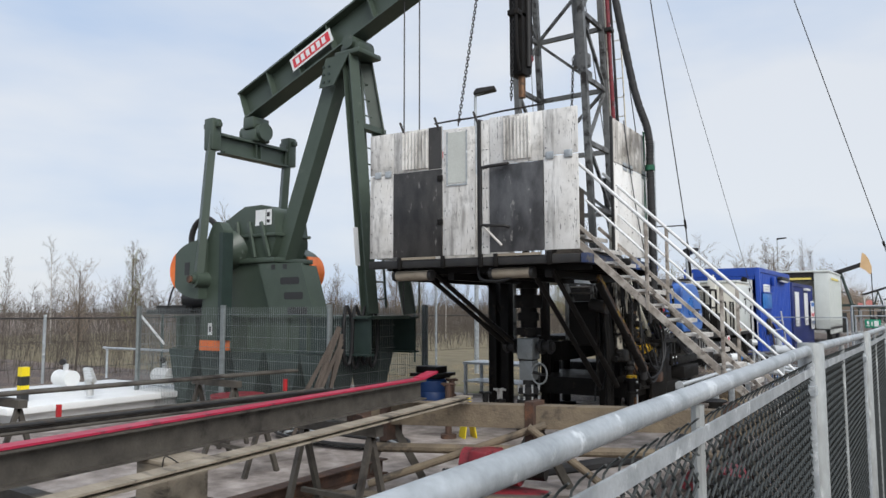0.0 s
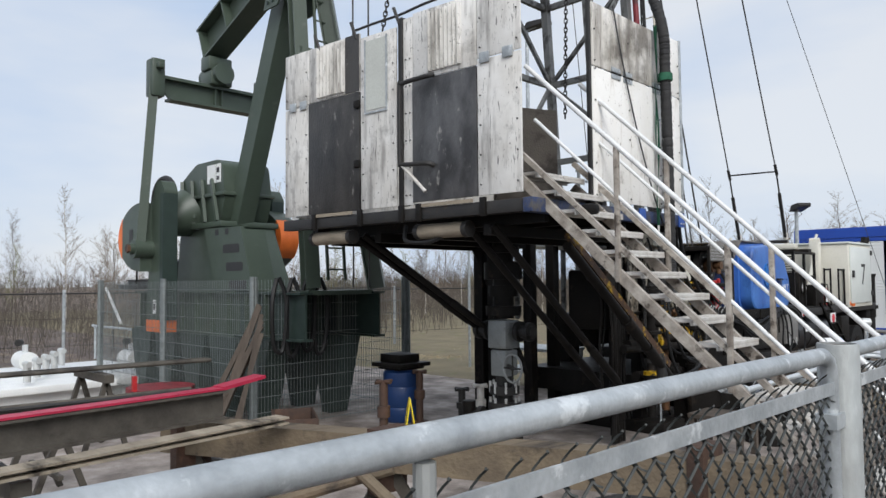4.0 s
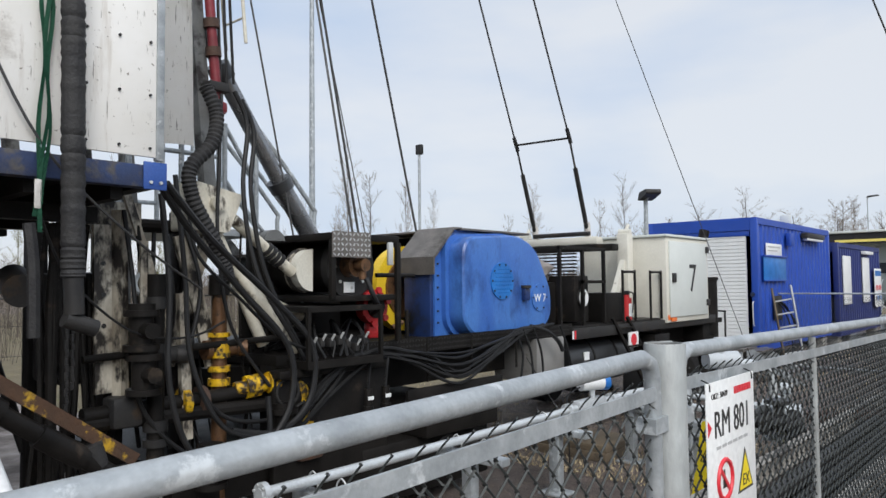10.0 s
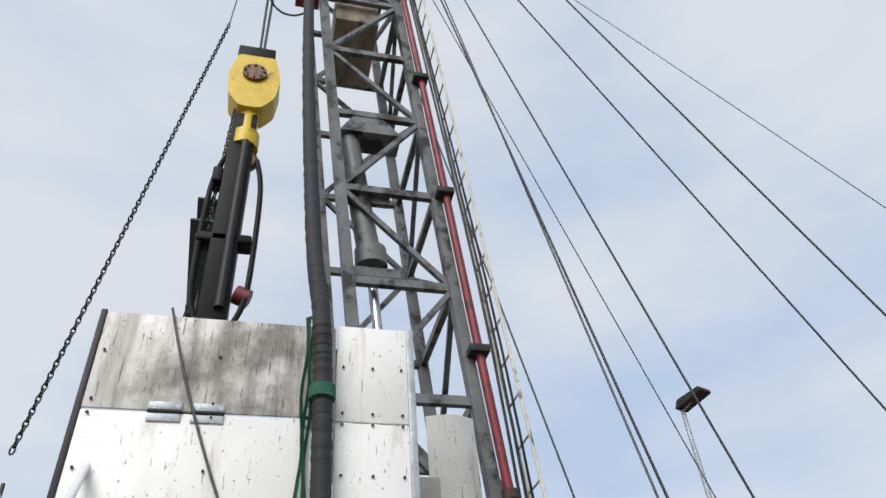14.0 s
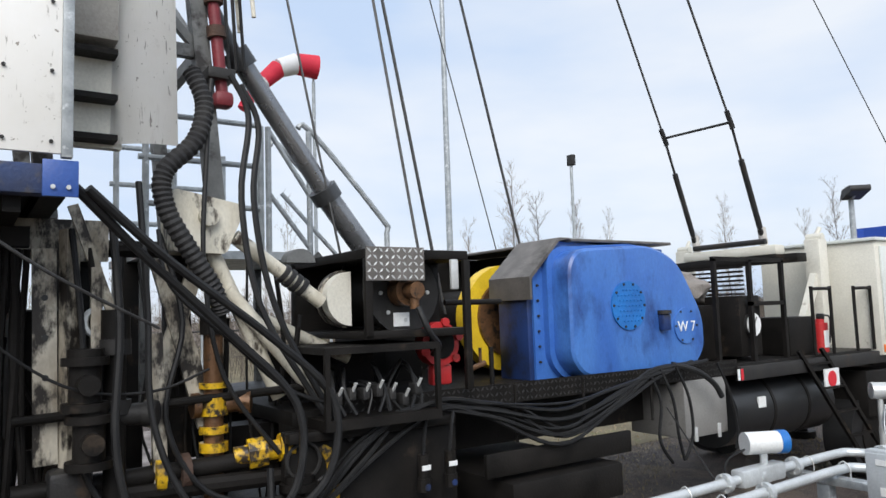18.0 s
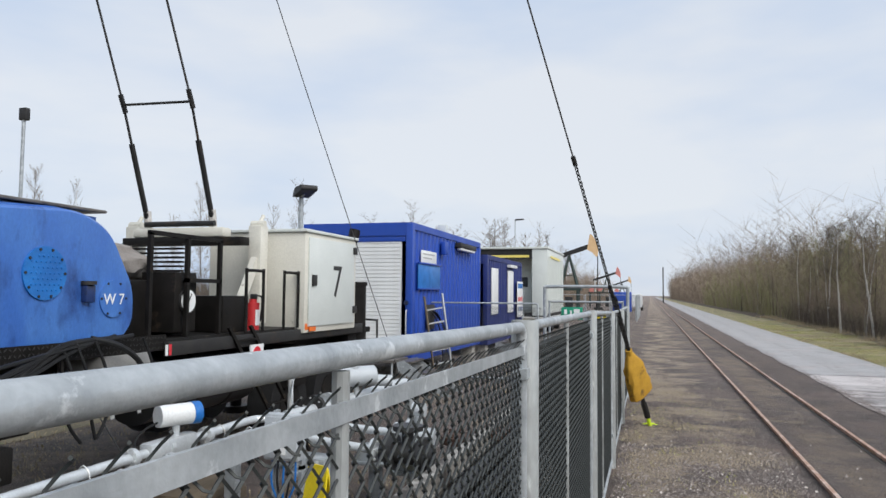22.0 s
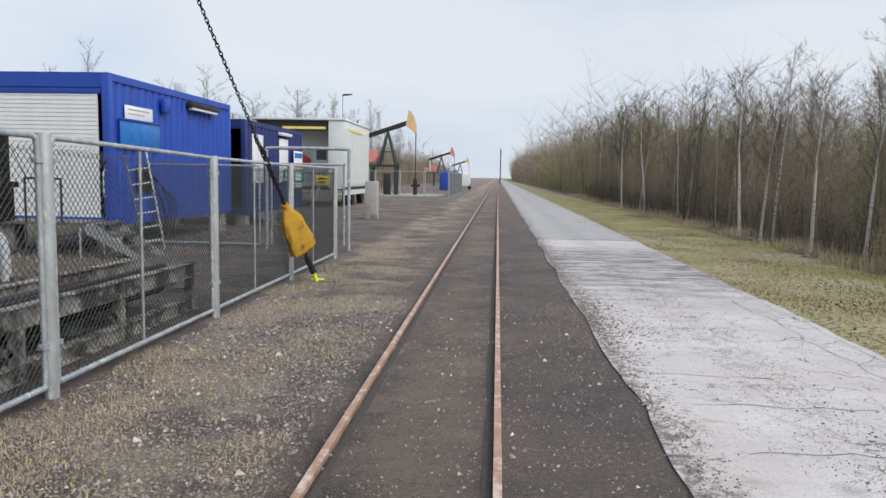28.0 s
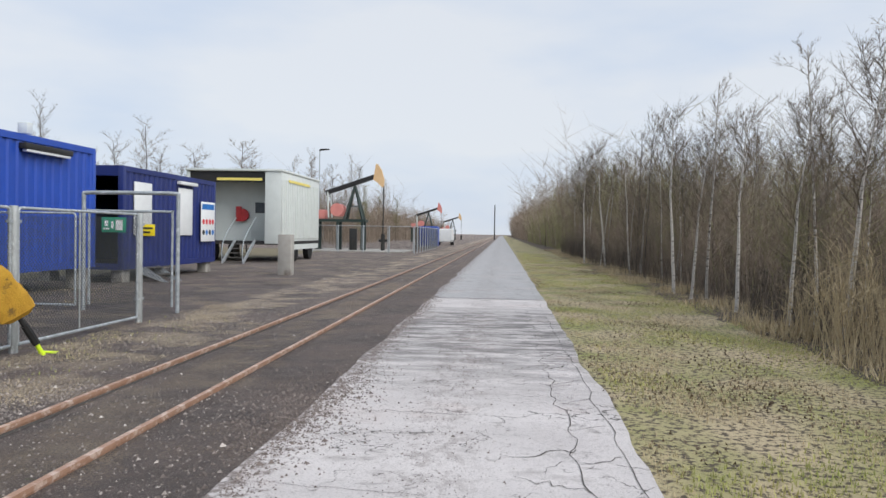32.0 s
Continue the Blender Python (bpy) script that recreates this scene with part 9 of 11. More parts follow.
for a, b, r, lab in (((-5.9, 0.7, 20.5), (-4.26, 2.95, 2.0), 0.011, "steel hoist line running down to the winch"), ((-5.2, 0.0, 20.5), (-4.48, 3.23, 2.0), 0.014, "steel hoist line running down to the brake drum"), ((-5.6, 0.3, 20.5), (-4.79, 4.44, 2.0), 0.014, "steel hoist line running down to the drawworks"), ((-5.5, -0.9, 20.5), (-4.45, 2.42, 2.0), 0.009, "thin steel hoist line beside the raising cylinder")):
    hl = thing("hoist_line", lab, "wire rope", b, "hoist lines of the mast")
    wpart("wire", R((Vector(a), Vector(b), r), seg=6), M_CABLE, hl)
for a, b, r, lab in (((-5.25, -0.77, 20.5), (-9.23, 8.38, 0.0), 0.009, "thin steel guy line to a ground anchor behind the rig"), ((-5.92, -0.89, 20.5), (-3.35, 11.6, 0.0), 0.006, "very thin stay wire before the blue container")):
    guy(Vector(b), r, lab, Vector(a))
for x in (-7.05, -6.72):
    solid("bridle_wire", R(((x, -1.33, 1.9), (x, -1.33, 7.6), 0.012), seg=6), M_CABLE, "dark bridle wire hanging from the walking beam", "wire rope", group="bridle wires")
bagguy = thing("anchored_guy_line", "guy line with chain and ochre canvas bag at its anchor", "guy line", (0.38, 11.3, 0.0), "guy lines of the mast")
ga, gb = Vector((-0.48, 9.25, 3.60)), Vector((0.375, 11.26, 0.14))
wpart("wire", R((TOP, ga, 0.010), seg=6), M_CABLE, bagguy)
wpart("shackle", R((ga, ga.lerp(gb, 0.03), 0.03), seg=8), M_DARK, bagguy)
wpart("chain", chain(ga, ga.lerp(gb, 0.52), "", "", 0.05, 0.008), M_DARK, bagguy)
wpart("doubled_chain", chain(ga.lerp(gb, 0.5) + Vector((0.02, 0, 0)), ga.lerp(gb, 0.76), "", "", 0.05, 0.014), M_DARK, bagguy)
wpart("chain", chain(ga.lerp(gb, 0.46) - Vector((0.015, 0, 0)), ga.lerp(gb, 0.78), "", "", 0.05, 0.010), M_DARK, bagguy)
# crumpled bag round the tensioner
c0, c1 = ga.lerp(gb, 0.725), ga.lerp(gb, 0.91)
ax = (c1 - c0).normalized()
ex = ax.orthogonal().normalized()
ey = ax.cross(ex)
bm = bmesh.new()
rings = []
for i in range(15):
    f = i / 14
    rr = 0.05 + (0.075 + 0.075 * f) * min(1, f * 4) if f < 0.93 else 0.19 - 1.2 * (f - 0.93)
    ring = []
    for k in range(28):
        a = k * 2 * math.pi / 28
        q = Vector((math.cos(a), math.sin(a), f * 3))
        w = 1 + 0.12 * noise.noise(q * 2.4) + 0.22 * abs(noise.noise(q * 5.0))
        cx, cy = math.cos(a), math.sin(a)
        sq = 1 / max(abs(cx), abs(cy)) ** 0.7
        ring.append(bm.verts.new(c0.lerp(c1, f) + ex * (rr * w * sq * 1.0 * cx) + ey * (rr * w * sq * 0.42 * cy)))
    rings.append(ring)
for u, v in zip(rings, rings[1:]):
    for k in range(28):
        bm.faces.new((u[k], u[(k + 1) % 28], v[(k + 1) % 28], v[k]))
bm.faces.new(rings[0])
bm.faces.new(list(reversed(rings[-1])))
wpart("canvas_bag", bm, M_BAG, bagguy, "crumpled ochre canvas bag")
wpart("lower_shackle", R((c1, gb, 0.03), (c1.lerp(gb, 0.3), gb, 0.045), seg=8), M_DARK, bagguy)
wpart("bag_tie", R((c0 - ax * 0.05, c0 + ax * 0.02, 0.05), seg=10), M_BAG, bagguy)
wpart("neon_tape", R((gb, gb + Vector((0.04, 0.08, -0.17)), 0.028), seg=8), M_NEON, bagguy, "neon yellow marker tape")
bm = bmesh.new()
for k in range(7):
    bm_rod(bm, (0.38, 11.38, 0.03), (0.38 + random.Random(k).uniform(-0.12, 0.14), 11.42 + random.Random(k + 9).uniform(-0.1, 0.1), 0.012), 0.012, 0.006, 5)
wpart("tape_ends", bm, M_NEON, bagguy)


# ---------------------------------------------------------------- bare woods
def bare_tree(seed, height, trunk_r, spread, limbs, twigs, upright=1.0, low=0.2):
    """Trunk and crown of a leafless tree: limbs that fork into fine twigs."""
    r = random.Random(seed)
    bt = bmesh.new()
    line, p = [], Vector((0, 0, -0.1))
    n = 9
    lean = Vector((r.uniform(-0.05, 0.05), r.uniform(-0.05, 0.05), 0))
    for i in range(n + 1):
        line.append(p.copy())
        p = p + Vector((r.uniform(-0.05, 0.05), r.uniform(-0.05, 0.05), 1)) * (height / n) + lean * height / n
    bm_tube(bt, line, [trunk_r * (1 - 0.93 * (i / n)) + 0.006 for i in range(n + 1)], 6)
    verts, faces = [], []

    def stick(a, b, ra, rb):
        d = (b - a)
        x = d.orthogonal().normalized()
        y = d.cross(x).normalized()
        i = len(verts)
        for q, rad in ((a, ra), (b, rb)):
            for k in range(3):
                t = k * 2.0944
                verts.append(tuple(q + x * (rad * math.cos(t)) + y * (rad * math.sin(t))))
        for k in range(3):
            faces.append((i + k, i + (k + 1) % 3, i + 3 + (k + 1) % 3, i + 3 + k))

    def spike(a, b, ra):
        """A twig that tapers to a point."""
        d = b - a
        x = d.orthogonal().normalized() * ra
        y = d.cross(x).normalized() * ra
        i = len(verts)
        verts.extend([tuple(a + x), tuple(a - x * 0.5 + y * 0.87), tuple(a - x * 0.5 - y * 0.87), tuple(b)])
        faces.extend([(i, i + 1, i + 3), (i + 1, i + 2, i + 3), (i + 2, i, i + 3)])

    for k in range(limbs):
        h = low + (0.98 - low) * (k + r.random()) / limbs
        i = min(int(h * n), n - 1)
        base = line[i].lerp(line[i + 1], h * n - i)
        a = r.uniform(0, 6.283)
        ln = (spread * (1.25 - h) + 0.25) * r.uniform(0.6, 1.3)
        d = Vector((math.cos(a), math.sin(a), upright * r.uniform(0.8, 2.0))).normalized()
        q, rad = base, trunk_r * 0.26 * (1.1 - h) + 0.004
        for s in range(3):
            q2 = q + d * (ln / 3)
            stick(q, q2, rad, rad * 0.7)
            for t in range(twigs):
                o = q.lerp(q2, r.random())
                td = (d + Vector((r.uniform(-1, 1), r.uniform(-1, 1), r.uniform(-0.3, 0.9)))).normalized()
                tl = ln * r.uniform(0.2, 0.45)
                o2 = o + td * tl
                spike(o, o2, max(0.005, rad * 0.4))
                for u in range(4):
                    o3 = o.lerp(o2, r.uniform(0.2, 1.0))
                    sd = (td + Vector((r.uniform(-0.9, 0.9), r.uniform(-0.9, 0.9), r.uniform(-0.3, 0.8)))).normalized()
                    spike(o3, o3 + sd * tl * r.uniform(0.35, 0.7), 0.0048)
            q, rad = q2, rad * 0.7
            d = (d + Vector((r.uniform(-0.3, 0.3), r.uniform(-0.3, 0.3), r.uniform(0.0, 0.4)))).normalized()
    crown = bpy.data.meshes.new("crown")
    crown.from_pydata(verts, [], faces)
    return bt, crown


TREES = []
for k, (hh, tr, sp, lb, tw, bark, tm, lab) in enumerate((
    (7.5, 0.034, 1.3, 30, 4, M_BARK, M_TWIG, "slender bare alder with fine grey-brown twigs"),
    (9.0, 0.045, 1.4, 32, 4, M_BIRCH, M_TWIG, "white-barked bare birch with fine twigs"),
    (6.0, 0.035, 1.3, 28, 4, M_BARK, M_BUD, "young tree with the first yellow-green buds"),
    (8.2, 0.038, 1.6, 34, 4, M_BARK, M_TWIG, "tall bare alder at the wood's edge"),
    (5.0, 0.035, 1.7, 32, 4, M_BARK, M_TWIG, "low bushy bare willow"),
    (7.0, 0.034, 1.1, 28, 4, M_BIRCH, M_BUD, "thin leaning birch with budding twigs"),
    (9.0, 0.066, 2.4, 34, 6, M_BIRCH, M_TWIG, "white-trunked birch with an open bare crown"))):
    bt, cr = bare_tree(40 + k, hh, tr, sp, lb, tw, 1.0, 0.42 if lb == 34 and tw == 6 else 0.2)
    cr.materials.append(tm)
    TREES.append((mesh_of(bt, bark, True), cr, lab))


def plant(kind, x, y, s, turn, group, sz=None):
    tm, cm, lab = TREES[kind]
    t = thing("birch_tree" if kind in (1, 5, 6) else "bare_tree", lab, "tree", (x, y, -0.02), group)
    t.rotation_euler, t.scale = (0, 0, turn), (s, s, sz or s)
    for nm, me in (("trunk", tm), ("crown", cm)):
        o = new(nm, me)
        o.parent = t
    return t


rt = random.Random(77)
for x, y, h, lean in ((10.5, 38.5, 7.2, -0.14), (9.9, 42.0, 6.9, -0.06), (11.0, 35.0, 4.8, 0.02), (10.8, 31.3, 4.6, 0.0), (9.95, 22.4, 5.8, -0.08),
                      (10.0, 20.9, 4.8, 0.03), (10.15, 18.1, 4.9, -0.02), (10.4, 16.2, 4.7, 0.03), (10.4, 14.2, 5.3, 0.05), (11.2, 27.5, 4.6, 0.05), (11.0, 50.0, 7.6, 0.04), (11.2, 60.0, 8.0, -0.05)):
    plant(6, x, y, h / 8.4, rt.uniform(0, 6.28), "trees of the wood by the lane", h / 11.2).rotation_euler = (rt.uniform(-0.04, 0.04), lean, 0)
for k in range(10):
    y = 10 + 52 * (k / 10) ** 1.2 + rt.uniform(-1.6, 1.6)
    sc = rt.uniform(0.36, 0.58)
    b = plant(1, 10.35 + 0.9 * rt.random(), y, sc * 1.25, rt.uniform(0, 6.28), "trees of the wood by the lane", sc)
    b.rotation_euler = (rt.uniform(-0.16, 0.16), rt.uniform(-0.1, 0.1), rt.uniform(0, 6.28))
for k in range(140):
    y = 4 + 105 * (k / 140) ** 1.4 + rt.uniform(-0.6, 0.6)
    x = 10.5 + (abs(rt.gauss(0, 1)) * (2.0 + y * 0.02)) + 0.6 * rt.random()
    hh = 0.245 + 0.0115 * min(y, 48) + 0.2 * noise.noise((y * 0.11, x * 0.2, 3.0)) + rt.uniform(-0.08, 0.12)
    b = plant(rt.choice((0, 0, 2, 3, 4, 4, 2, 5)), x, y, hh * rt.uniform(1.0, 1.4), rt.uniform(0, 6.28), "trees of the wood by the lane", hh * rt.uniform(0.95, 1.1))
    b.rotation_euler = (rt.uniform(-0.06, 0.06), rt.uniform(-0.06, 0.06), rt.uniform(0, 6.28))
# trees behind the yard
for x, y, h in ((-24.0, 20.2, 7.6), (-24.0, 21.4, 7.5), (-24.0, 24.3, 7.3), (-24.0, 35.8, 7.4), (-24.0, 48.3, 9.2), (-24.0, 17.4, 5.3)):
    plant(rt.choice((0, 3)), x, y, h / 7.8, rt.uniform(0, 6.28), "trees behind the yard", h / 7.8)
for k in range(60):
    a = k / 60
    x, y = -18 - 22 * rt.random() - 10 * a, -14 + 62 * a + rt.uniform(-2, 2)
    plant(rt.choice((0, 1, 2, 3, 4, 4)), x, y, rt.uniform(0.5, 0.85), rt.uniform(0, 6.28), "trees behind the yard", rt.uniform(0.5, 0.85))
for k in range(18):
    plant(rt.choice((0, 3, 4, 2)), -7.5 - 9.5 * rt.random(), 37 + 8 * rt.random(), rt.uniform(1.1, 1.5), rt.uniform(0, 6.28), "trees behind the containers", rt.uniform(0.6, 0.82))
for k in range(12):
    y = 36 + 18 * rt.random()
    plant(rt.choice((0, 2, 3, 4)), -6 - 0.28 * y - 7 * rt.random(), y, rt.uniform(0.75, 1.0), rt.uniform(0, 6.28), "trees behind the containers", rt.uniform(0.7, 1.0))
for k in range(26):
    y = 74 + 50 * rt.random()
    plant(rt.choice((0, 1, 2, 3)), -10 - 16 * rt.random(), y, rt.uniform(1.1, 1.4), rt.uniform(0, 6.28), "trees beyond the far wells", rt.uniform(1.0, 1.3))
for k in range(20):
    y = 44 + 80 * rt.random()
    plant(rt.choice((0, 2, 3, 4)), -12 - 26 * rt.random(), y, rt.uniform(0.7, 1.1), rt.uniform(0, 6.28), "trees beyond the far wells", rt.uniform(0.65, 1.0))


def thicket(name, label, area, count, hmin, hmax, material, seed, w=0.012, tips=5):
    """Dense undergrowth: many thin stems, each with a few twigs."""
    r = random.Random(seed)
    verts, faces = [], []

    def stem(a, b, rad):
        i = len(verts)
        d = Vector(b) - Vector(a)
        s = Vector((d.y, -d.x, 0)) if abs(d.x) + abs(d.y) > 1e-3 else Vector((1, 0, 0))
        s = s.normalized() * rad
        t = d.cross(s).normalized() * rad
        verts.extend([tuple(Vector(a) + s), tuple(Vector(a) - s * 0.5 + t * 0.87), tuple(Vector(a) - s * 0.5 - t * 0.87), tuple(b)])
        faces.extend([(i, i + 1, i + 3), (i + 1, i + 2, i + 3), (i + 2, i, i + 3)])

    for k in range(count):
        x, y = r.uniform(area[0], area[1]), area[2] + (area[3] - area[2]) * r.random() ** (area[4] if len(area) > 4 else 1)
        grow = w * (1 + 0.02 * abs(y))
        h = r.uniform(hmin, hmax) * (0.42 + 1.25 * abs(noise.noise((x * 0.5, y * 0.33, seed))) ** 0.8) * (0.72 + 0.0075 * max(0, min(y, 55)) if x > 0 else 1.0)
        top = (x + r.uniform(-0.3, 0.3) * h, y + r.uniform(-0.3, 0.3) * h, h)
        stem((x, y, 0), top, grow)
        for q in range(tips):
            f = r.uniform(0.35, 0.95)
            b = tuple(Vector((x, y, 0)).lerp(Vector(top), f))
            ln = h * r.uniform(0.15, 0.4)
            stem(b, (b[0] + r.uniform(-1, 1) * ln, b[1] + r.uniform(-1, 1) * ln, b[2] + r.uniform(0.2, 1) * ln), grow * 0.5)
    me = bpy.data.meshes.new(name)
    me.from_pydata(verts, [], faces)
    me.materials.append(material)
    return tagged(new(name, me), label, "undergrowth", kind="stuff")


M_SCRUB = mat("brown_scrub", (0.36, 0.285, 0.215), (0.17, 0.13, 0.098), 0.95, 0, 0.5, 0.0)
M_SCRUBDK = mat("dark_scrub", (0.12, 0.10, 0.08), (0.075, 0.062, 0.05), 0.95, 0, 0.5, 0.0)
M_SCRUB2 = mat("greenish_scrub", (0.31, 0.29, 0.14), (0.21, 0.195, 0.11), 0.95, 0, 0.5, 0.0)
thicket("wood_undergrowth", "dense brown bare undergrowth of the wood", (10.5, 17, 2, 60, 1.3), 11000, 0.6, 3.9, M_SCRUB, 5, 0.0042, 10)
thicket("wood_depth", "thin bare stems deep in the wood", (12.0, 26, -5, 110, 1.2), 8500, 1.8, 5.4, M_SCRUB, 6, 0.007, 10)
thicket("dark_brush", "dark brambles and brush along the wood's edge", (10.1, 12.5, 2, 60, 1.3), 3200, 0.4, 1.8, M_SCRUBDK, 15, 0.005, 9)
thicket("pale_willow_clump", "pale upright willow rods at the wood's edge", (9.7, 10.9, 11.5, 15.0), 320, 0.9, 2.0, M_STRAW, 16, 0.006, 4)
thicket("far_wood", "far bare woods beside the lane", (11.0, 40, 60, 420), 7000, 6.0, 10.0, M_SCRUB, 7, 0.012, 12)
thicket("budding_scrub", "scrub with the first greenish buds", (11, 20, 15, 160), 5000, 2.0, 6.0, M_SCRUB2, 8, 0.008, 8)
thicket("yard_hedge", "brown bare scrub behind the yard fence", (-46, -19, -30, 60), 9000, 1.0, 2.8, M_SCRUBDK, 9, 0.008, 9)
thicket("far_hedge", "far bare hedgerow beyond the wells", (-50, -11, 78, 230), 6000, 3.5, 7.5, M_SCRUB, 10, 0.010, 14)
thicket("horizon_wood", "low woods along the horizon", (-170, -60, -80, 300), 5000, 2.0, 5.5, M_SCRUBDK, 12, 0.03, 8)


# ---------------------------------------------------------------- metering pipework beside the carrier
def flange_at(p, d, r, parent, material=None, name="flange"):
    p, d = Vector(p), Vector(d).normalized()
    wpart(name, R((p - d * 0.022, p + d * 0.022, r), seg=18), material or M_PIPE, parent)
    x = d.orthogonal().normalized()
    y = d.cross(x)
    for k in range(6):
        c = p + (x * math.cos(k * 1.047) + y * math.sin(k * 1.047)) * (r * 0.82)
        wpart("flange_bolt", R((c - d * 0.035, c + d * 0.035, 0.009), seg=6), M_ALU, parent)


pw = thing("metering_pipework", "silver-painted metering pipes on steel stands", "pipework", (-2.9, 4.0, 0.0))
wpart("upper_pipe", T([(-3.12, 1.05, 0.7), (-3.13, 3.0, 0.7), (-3.15, 5.0, 0.7), (-3.14, 6.2, 0.71), (-3.08, 6.42, 0.71), (-2.9, 6.5, 0.7), (-2.4, 6.58, 0.66), (-1.75, 6.62, 0.62)], 0.036, 16), M_PIPE, pw, "silver pipe")
wpart("lower_pipe", T([(-2.82, 0.95, 0.68), (-2.84, 3.0, 0.68), (-2.86, 4.6, 0.68), (-2.87, 5.75, 0.69), (-2.8, 5.98, 0.69), (-2.6, 6.05, 0.67), (-2.2, 6.06, 0.62), (-1.75, 6.06, 0.58)], 0.036, 16), M_PIPE, pw, "silver pipe")
for p, d in (((-3.12, 1.08, 0.7), (0, 1, 0)), ((-3.15, 4.75, 0.7), (0, 1, 0)), ((-3.15, 5.65, 0.7), (0, 1, 0)), ((-2.82, 0.98, 0.68), (0, 1, 0)), ((-1.8, 6.62, 0.62), (1, 0, 0)), ((-1.8, 6.06, 0.58), (1, 0, 0)), ((-3.15, 5.15, 0.7), (0, 1, 0)), ((-2.86, 4.8, 0.68), (0, 1, 0)), ((-2.86, 3.9, 0.68), (0, 1, 0))):
    flange_at(p, d, 0.07 if d[0] == 0 else 0.10, pw)
mt = wpart("flow_meter_body", B(((-3.21, 4.9, 0.64), (-3.09, 5.45, 0.77)), bevel=0.02), M_PIPE, pw)
wpart("meter_neck", R(((-3.15, 5.25, 0.76), (-3.15, 5.25, 0.86), 0.03)), M_PIPE, pw)
wpart("meter_head", R(((-3.22, 5.12, 0.93), (-3.10, 5.36, 0.93), 0.085), seg=20), M_WHITE, pw, "white transmitter head")
wpart("meter_cap", R(((-3.10, 5.36, 0.93), (-3.07, 5.42, 0.93), 0.09), seg=20), M_TARP, pw, "bright blue transmitter cap")
wpart("meter_cable", T([(-3.2, 5.15, 0.9), (-3.3, 5.0, 0.8), (-3.25, 4.9, 0.6), (-3.2, 4.85, 0.2), (-3.2, 4.8, 0.0)], 0.008, 6), M_RUBBER, pw)
for y in (1.5, 3.0, 4.3, 5.85):
    wpart("pipe_stand", B(((-3.3, y - 0.06, 0.56), (-2.65, y + 0.06, 0.62)), ((-3.06, y - 0.05, 0.0), (-2.96, y + 0.05, 0.56)), ((-3.15, y - 0.12, 0.0), (-2.87, y + 0.12, 0.02)), bevel=0.004), M_GALV, pw)
    for x in (-3.15, -2.86):
        wpart("pipe_clamp", T([(x - 0.05, y, 0.62), (x - 0.048, y, 0.7), (x, y, 0.748), (x + 0.048, y, 0.7), (x + 0.05, y, 0.62)], 0.006, 6, 3), M_ALU, pw)
# control valve with its grey actuator, transmitter, junction box
wpart("valve_run", T([(-2.9, 6.55, 0.72), (-2.75, 7.1, 0.74), (-2.55, 7.9, 0.8), (-2.4, 8.35, 0.84), (-2.33, 8.48, 0.8), (-2.3, 8.52, 0.6), (-2.3, 8.52, 0.1)], 0.056, 16), M_PIPE, pw, "silver pipe elbow")
flange_at((-2.80, 6.95, 0.735), (0.2, 0.95, 0), 0.14, pw, M_DARK)
flange_at((-2.74, 7.15, 0.745), (0.2, 0.95, 0), 0.13, pw)
vg = thing("control_valve", "grey electric valve actuator on the silver pipe", "valve", (-0.45, 2.13, 0.09))
vg.scale = (0.82, 0.82, 0.82)
part("valve_stem", R(((-2.62, 6.6, 0.7), (-2.62, 6.6, 1.02), 0.035), ((-2.62, 6.6, 0.66), (-2.62, 6.6, 0.72), 0.1), seg=14), M_PIPE, vg)
M_ACT = mat("actuator_grey_enamel", (0.50, 0.53, 0.55), (0.44, 0.47, 0.49), 0.4, 0, 4, 0.03)
part("actuator_body", R(((-2.78, 6.35, 1.12), (-2.45, 6.75, 1.12), 0.13), seg=22), M_ACT, vg, "grey electric actuator")
part("actuator_top", R(((-2.64, 6.52, 1.2), (-2.64, 6.52, 1.42), 0.085), ((-2.64, 6.52, 1.42), (-2.64, 6.52, 1.46), 0.07), seg=18), M_ACT, vg)
part("actuator_motor", R(((-2.5, 6.72, 1.06), (-2.25, 6.9, 1.04), 0.075), seg=16), M_ACT, vg)
tg = thing("pressure_transmitter", "round metal pressure transmitter on its stem", "transmitter", (-0.12, 0.20, -0.14))
part("transmitter", R(((-3.02, 6.75, 1.32), (-2.92, 6.85, 1.32), 0.075), ((-2.97, 6.8, 1.0), (-2.97, 6.8, 1.26), 0.025), ((-2.97, 6.8, 0.7), (-2.97, 6.8, 1.0), 0.03), seg=16), M_ALU, tg, "round metal pressure transmitter")
part("transmitter_dial", R(((-2.92, 6.85, 1.32), (-2.915, 6.855, 1.32), 0.05), seg=16), M_SIGNW, tg)
for k in range(3):
    part("impulse_line", T([(-2.97 + 0.02 * k, 6.8, 1.1 + 0.05 * k), (-2.9, 6.7, 0.95), (-2.75, 6.55 + 0.05 * k, 0.85), (-2.66 - 0.03 * k, 6.5, 0.5), (-2.5, 6.3, 0.2)], 0.006, 5), M_GALV, tg)
blk = wpart("black_ball_valve", R(((-1.75, 6.08, 0.58), (-1.3, 6.1, 0.56), 0.09), ((-1.68, 6.08, 0.58), (-1.62, 6.08, 0.58), 0.15), ((-1.42, 6.1, 0.56), (-1.36, 6.1, 0.56), 0.15), ((-1.52, 6.09, 0.57), (-1.52, 6.09, 0.78), 0.05), seg=18), M_INK, pw, "black ball valve")
wpart("gear_wheel", R(((-1.52, 6.09, 0.76), (-1.52, 6.09, 0.80), 0.13), seg=18), M_INK, pw)
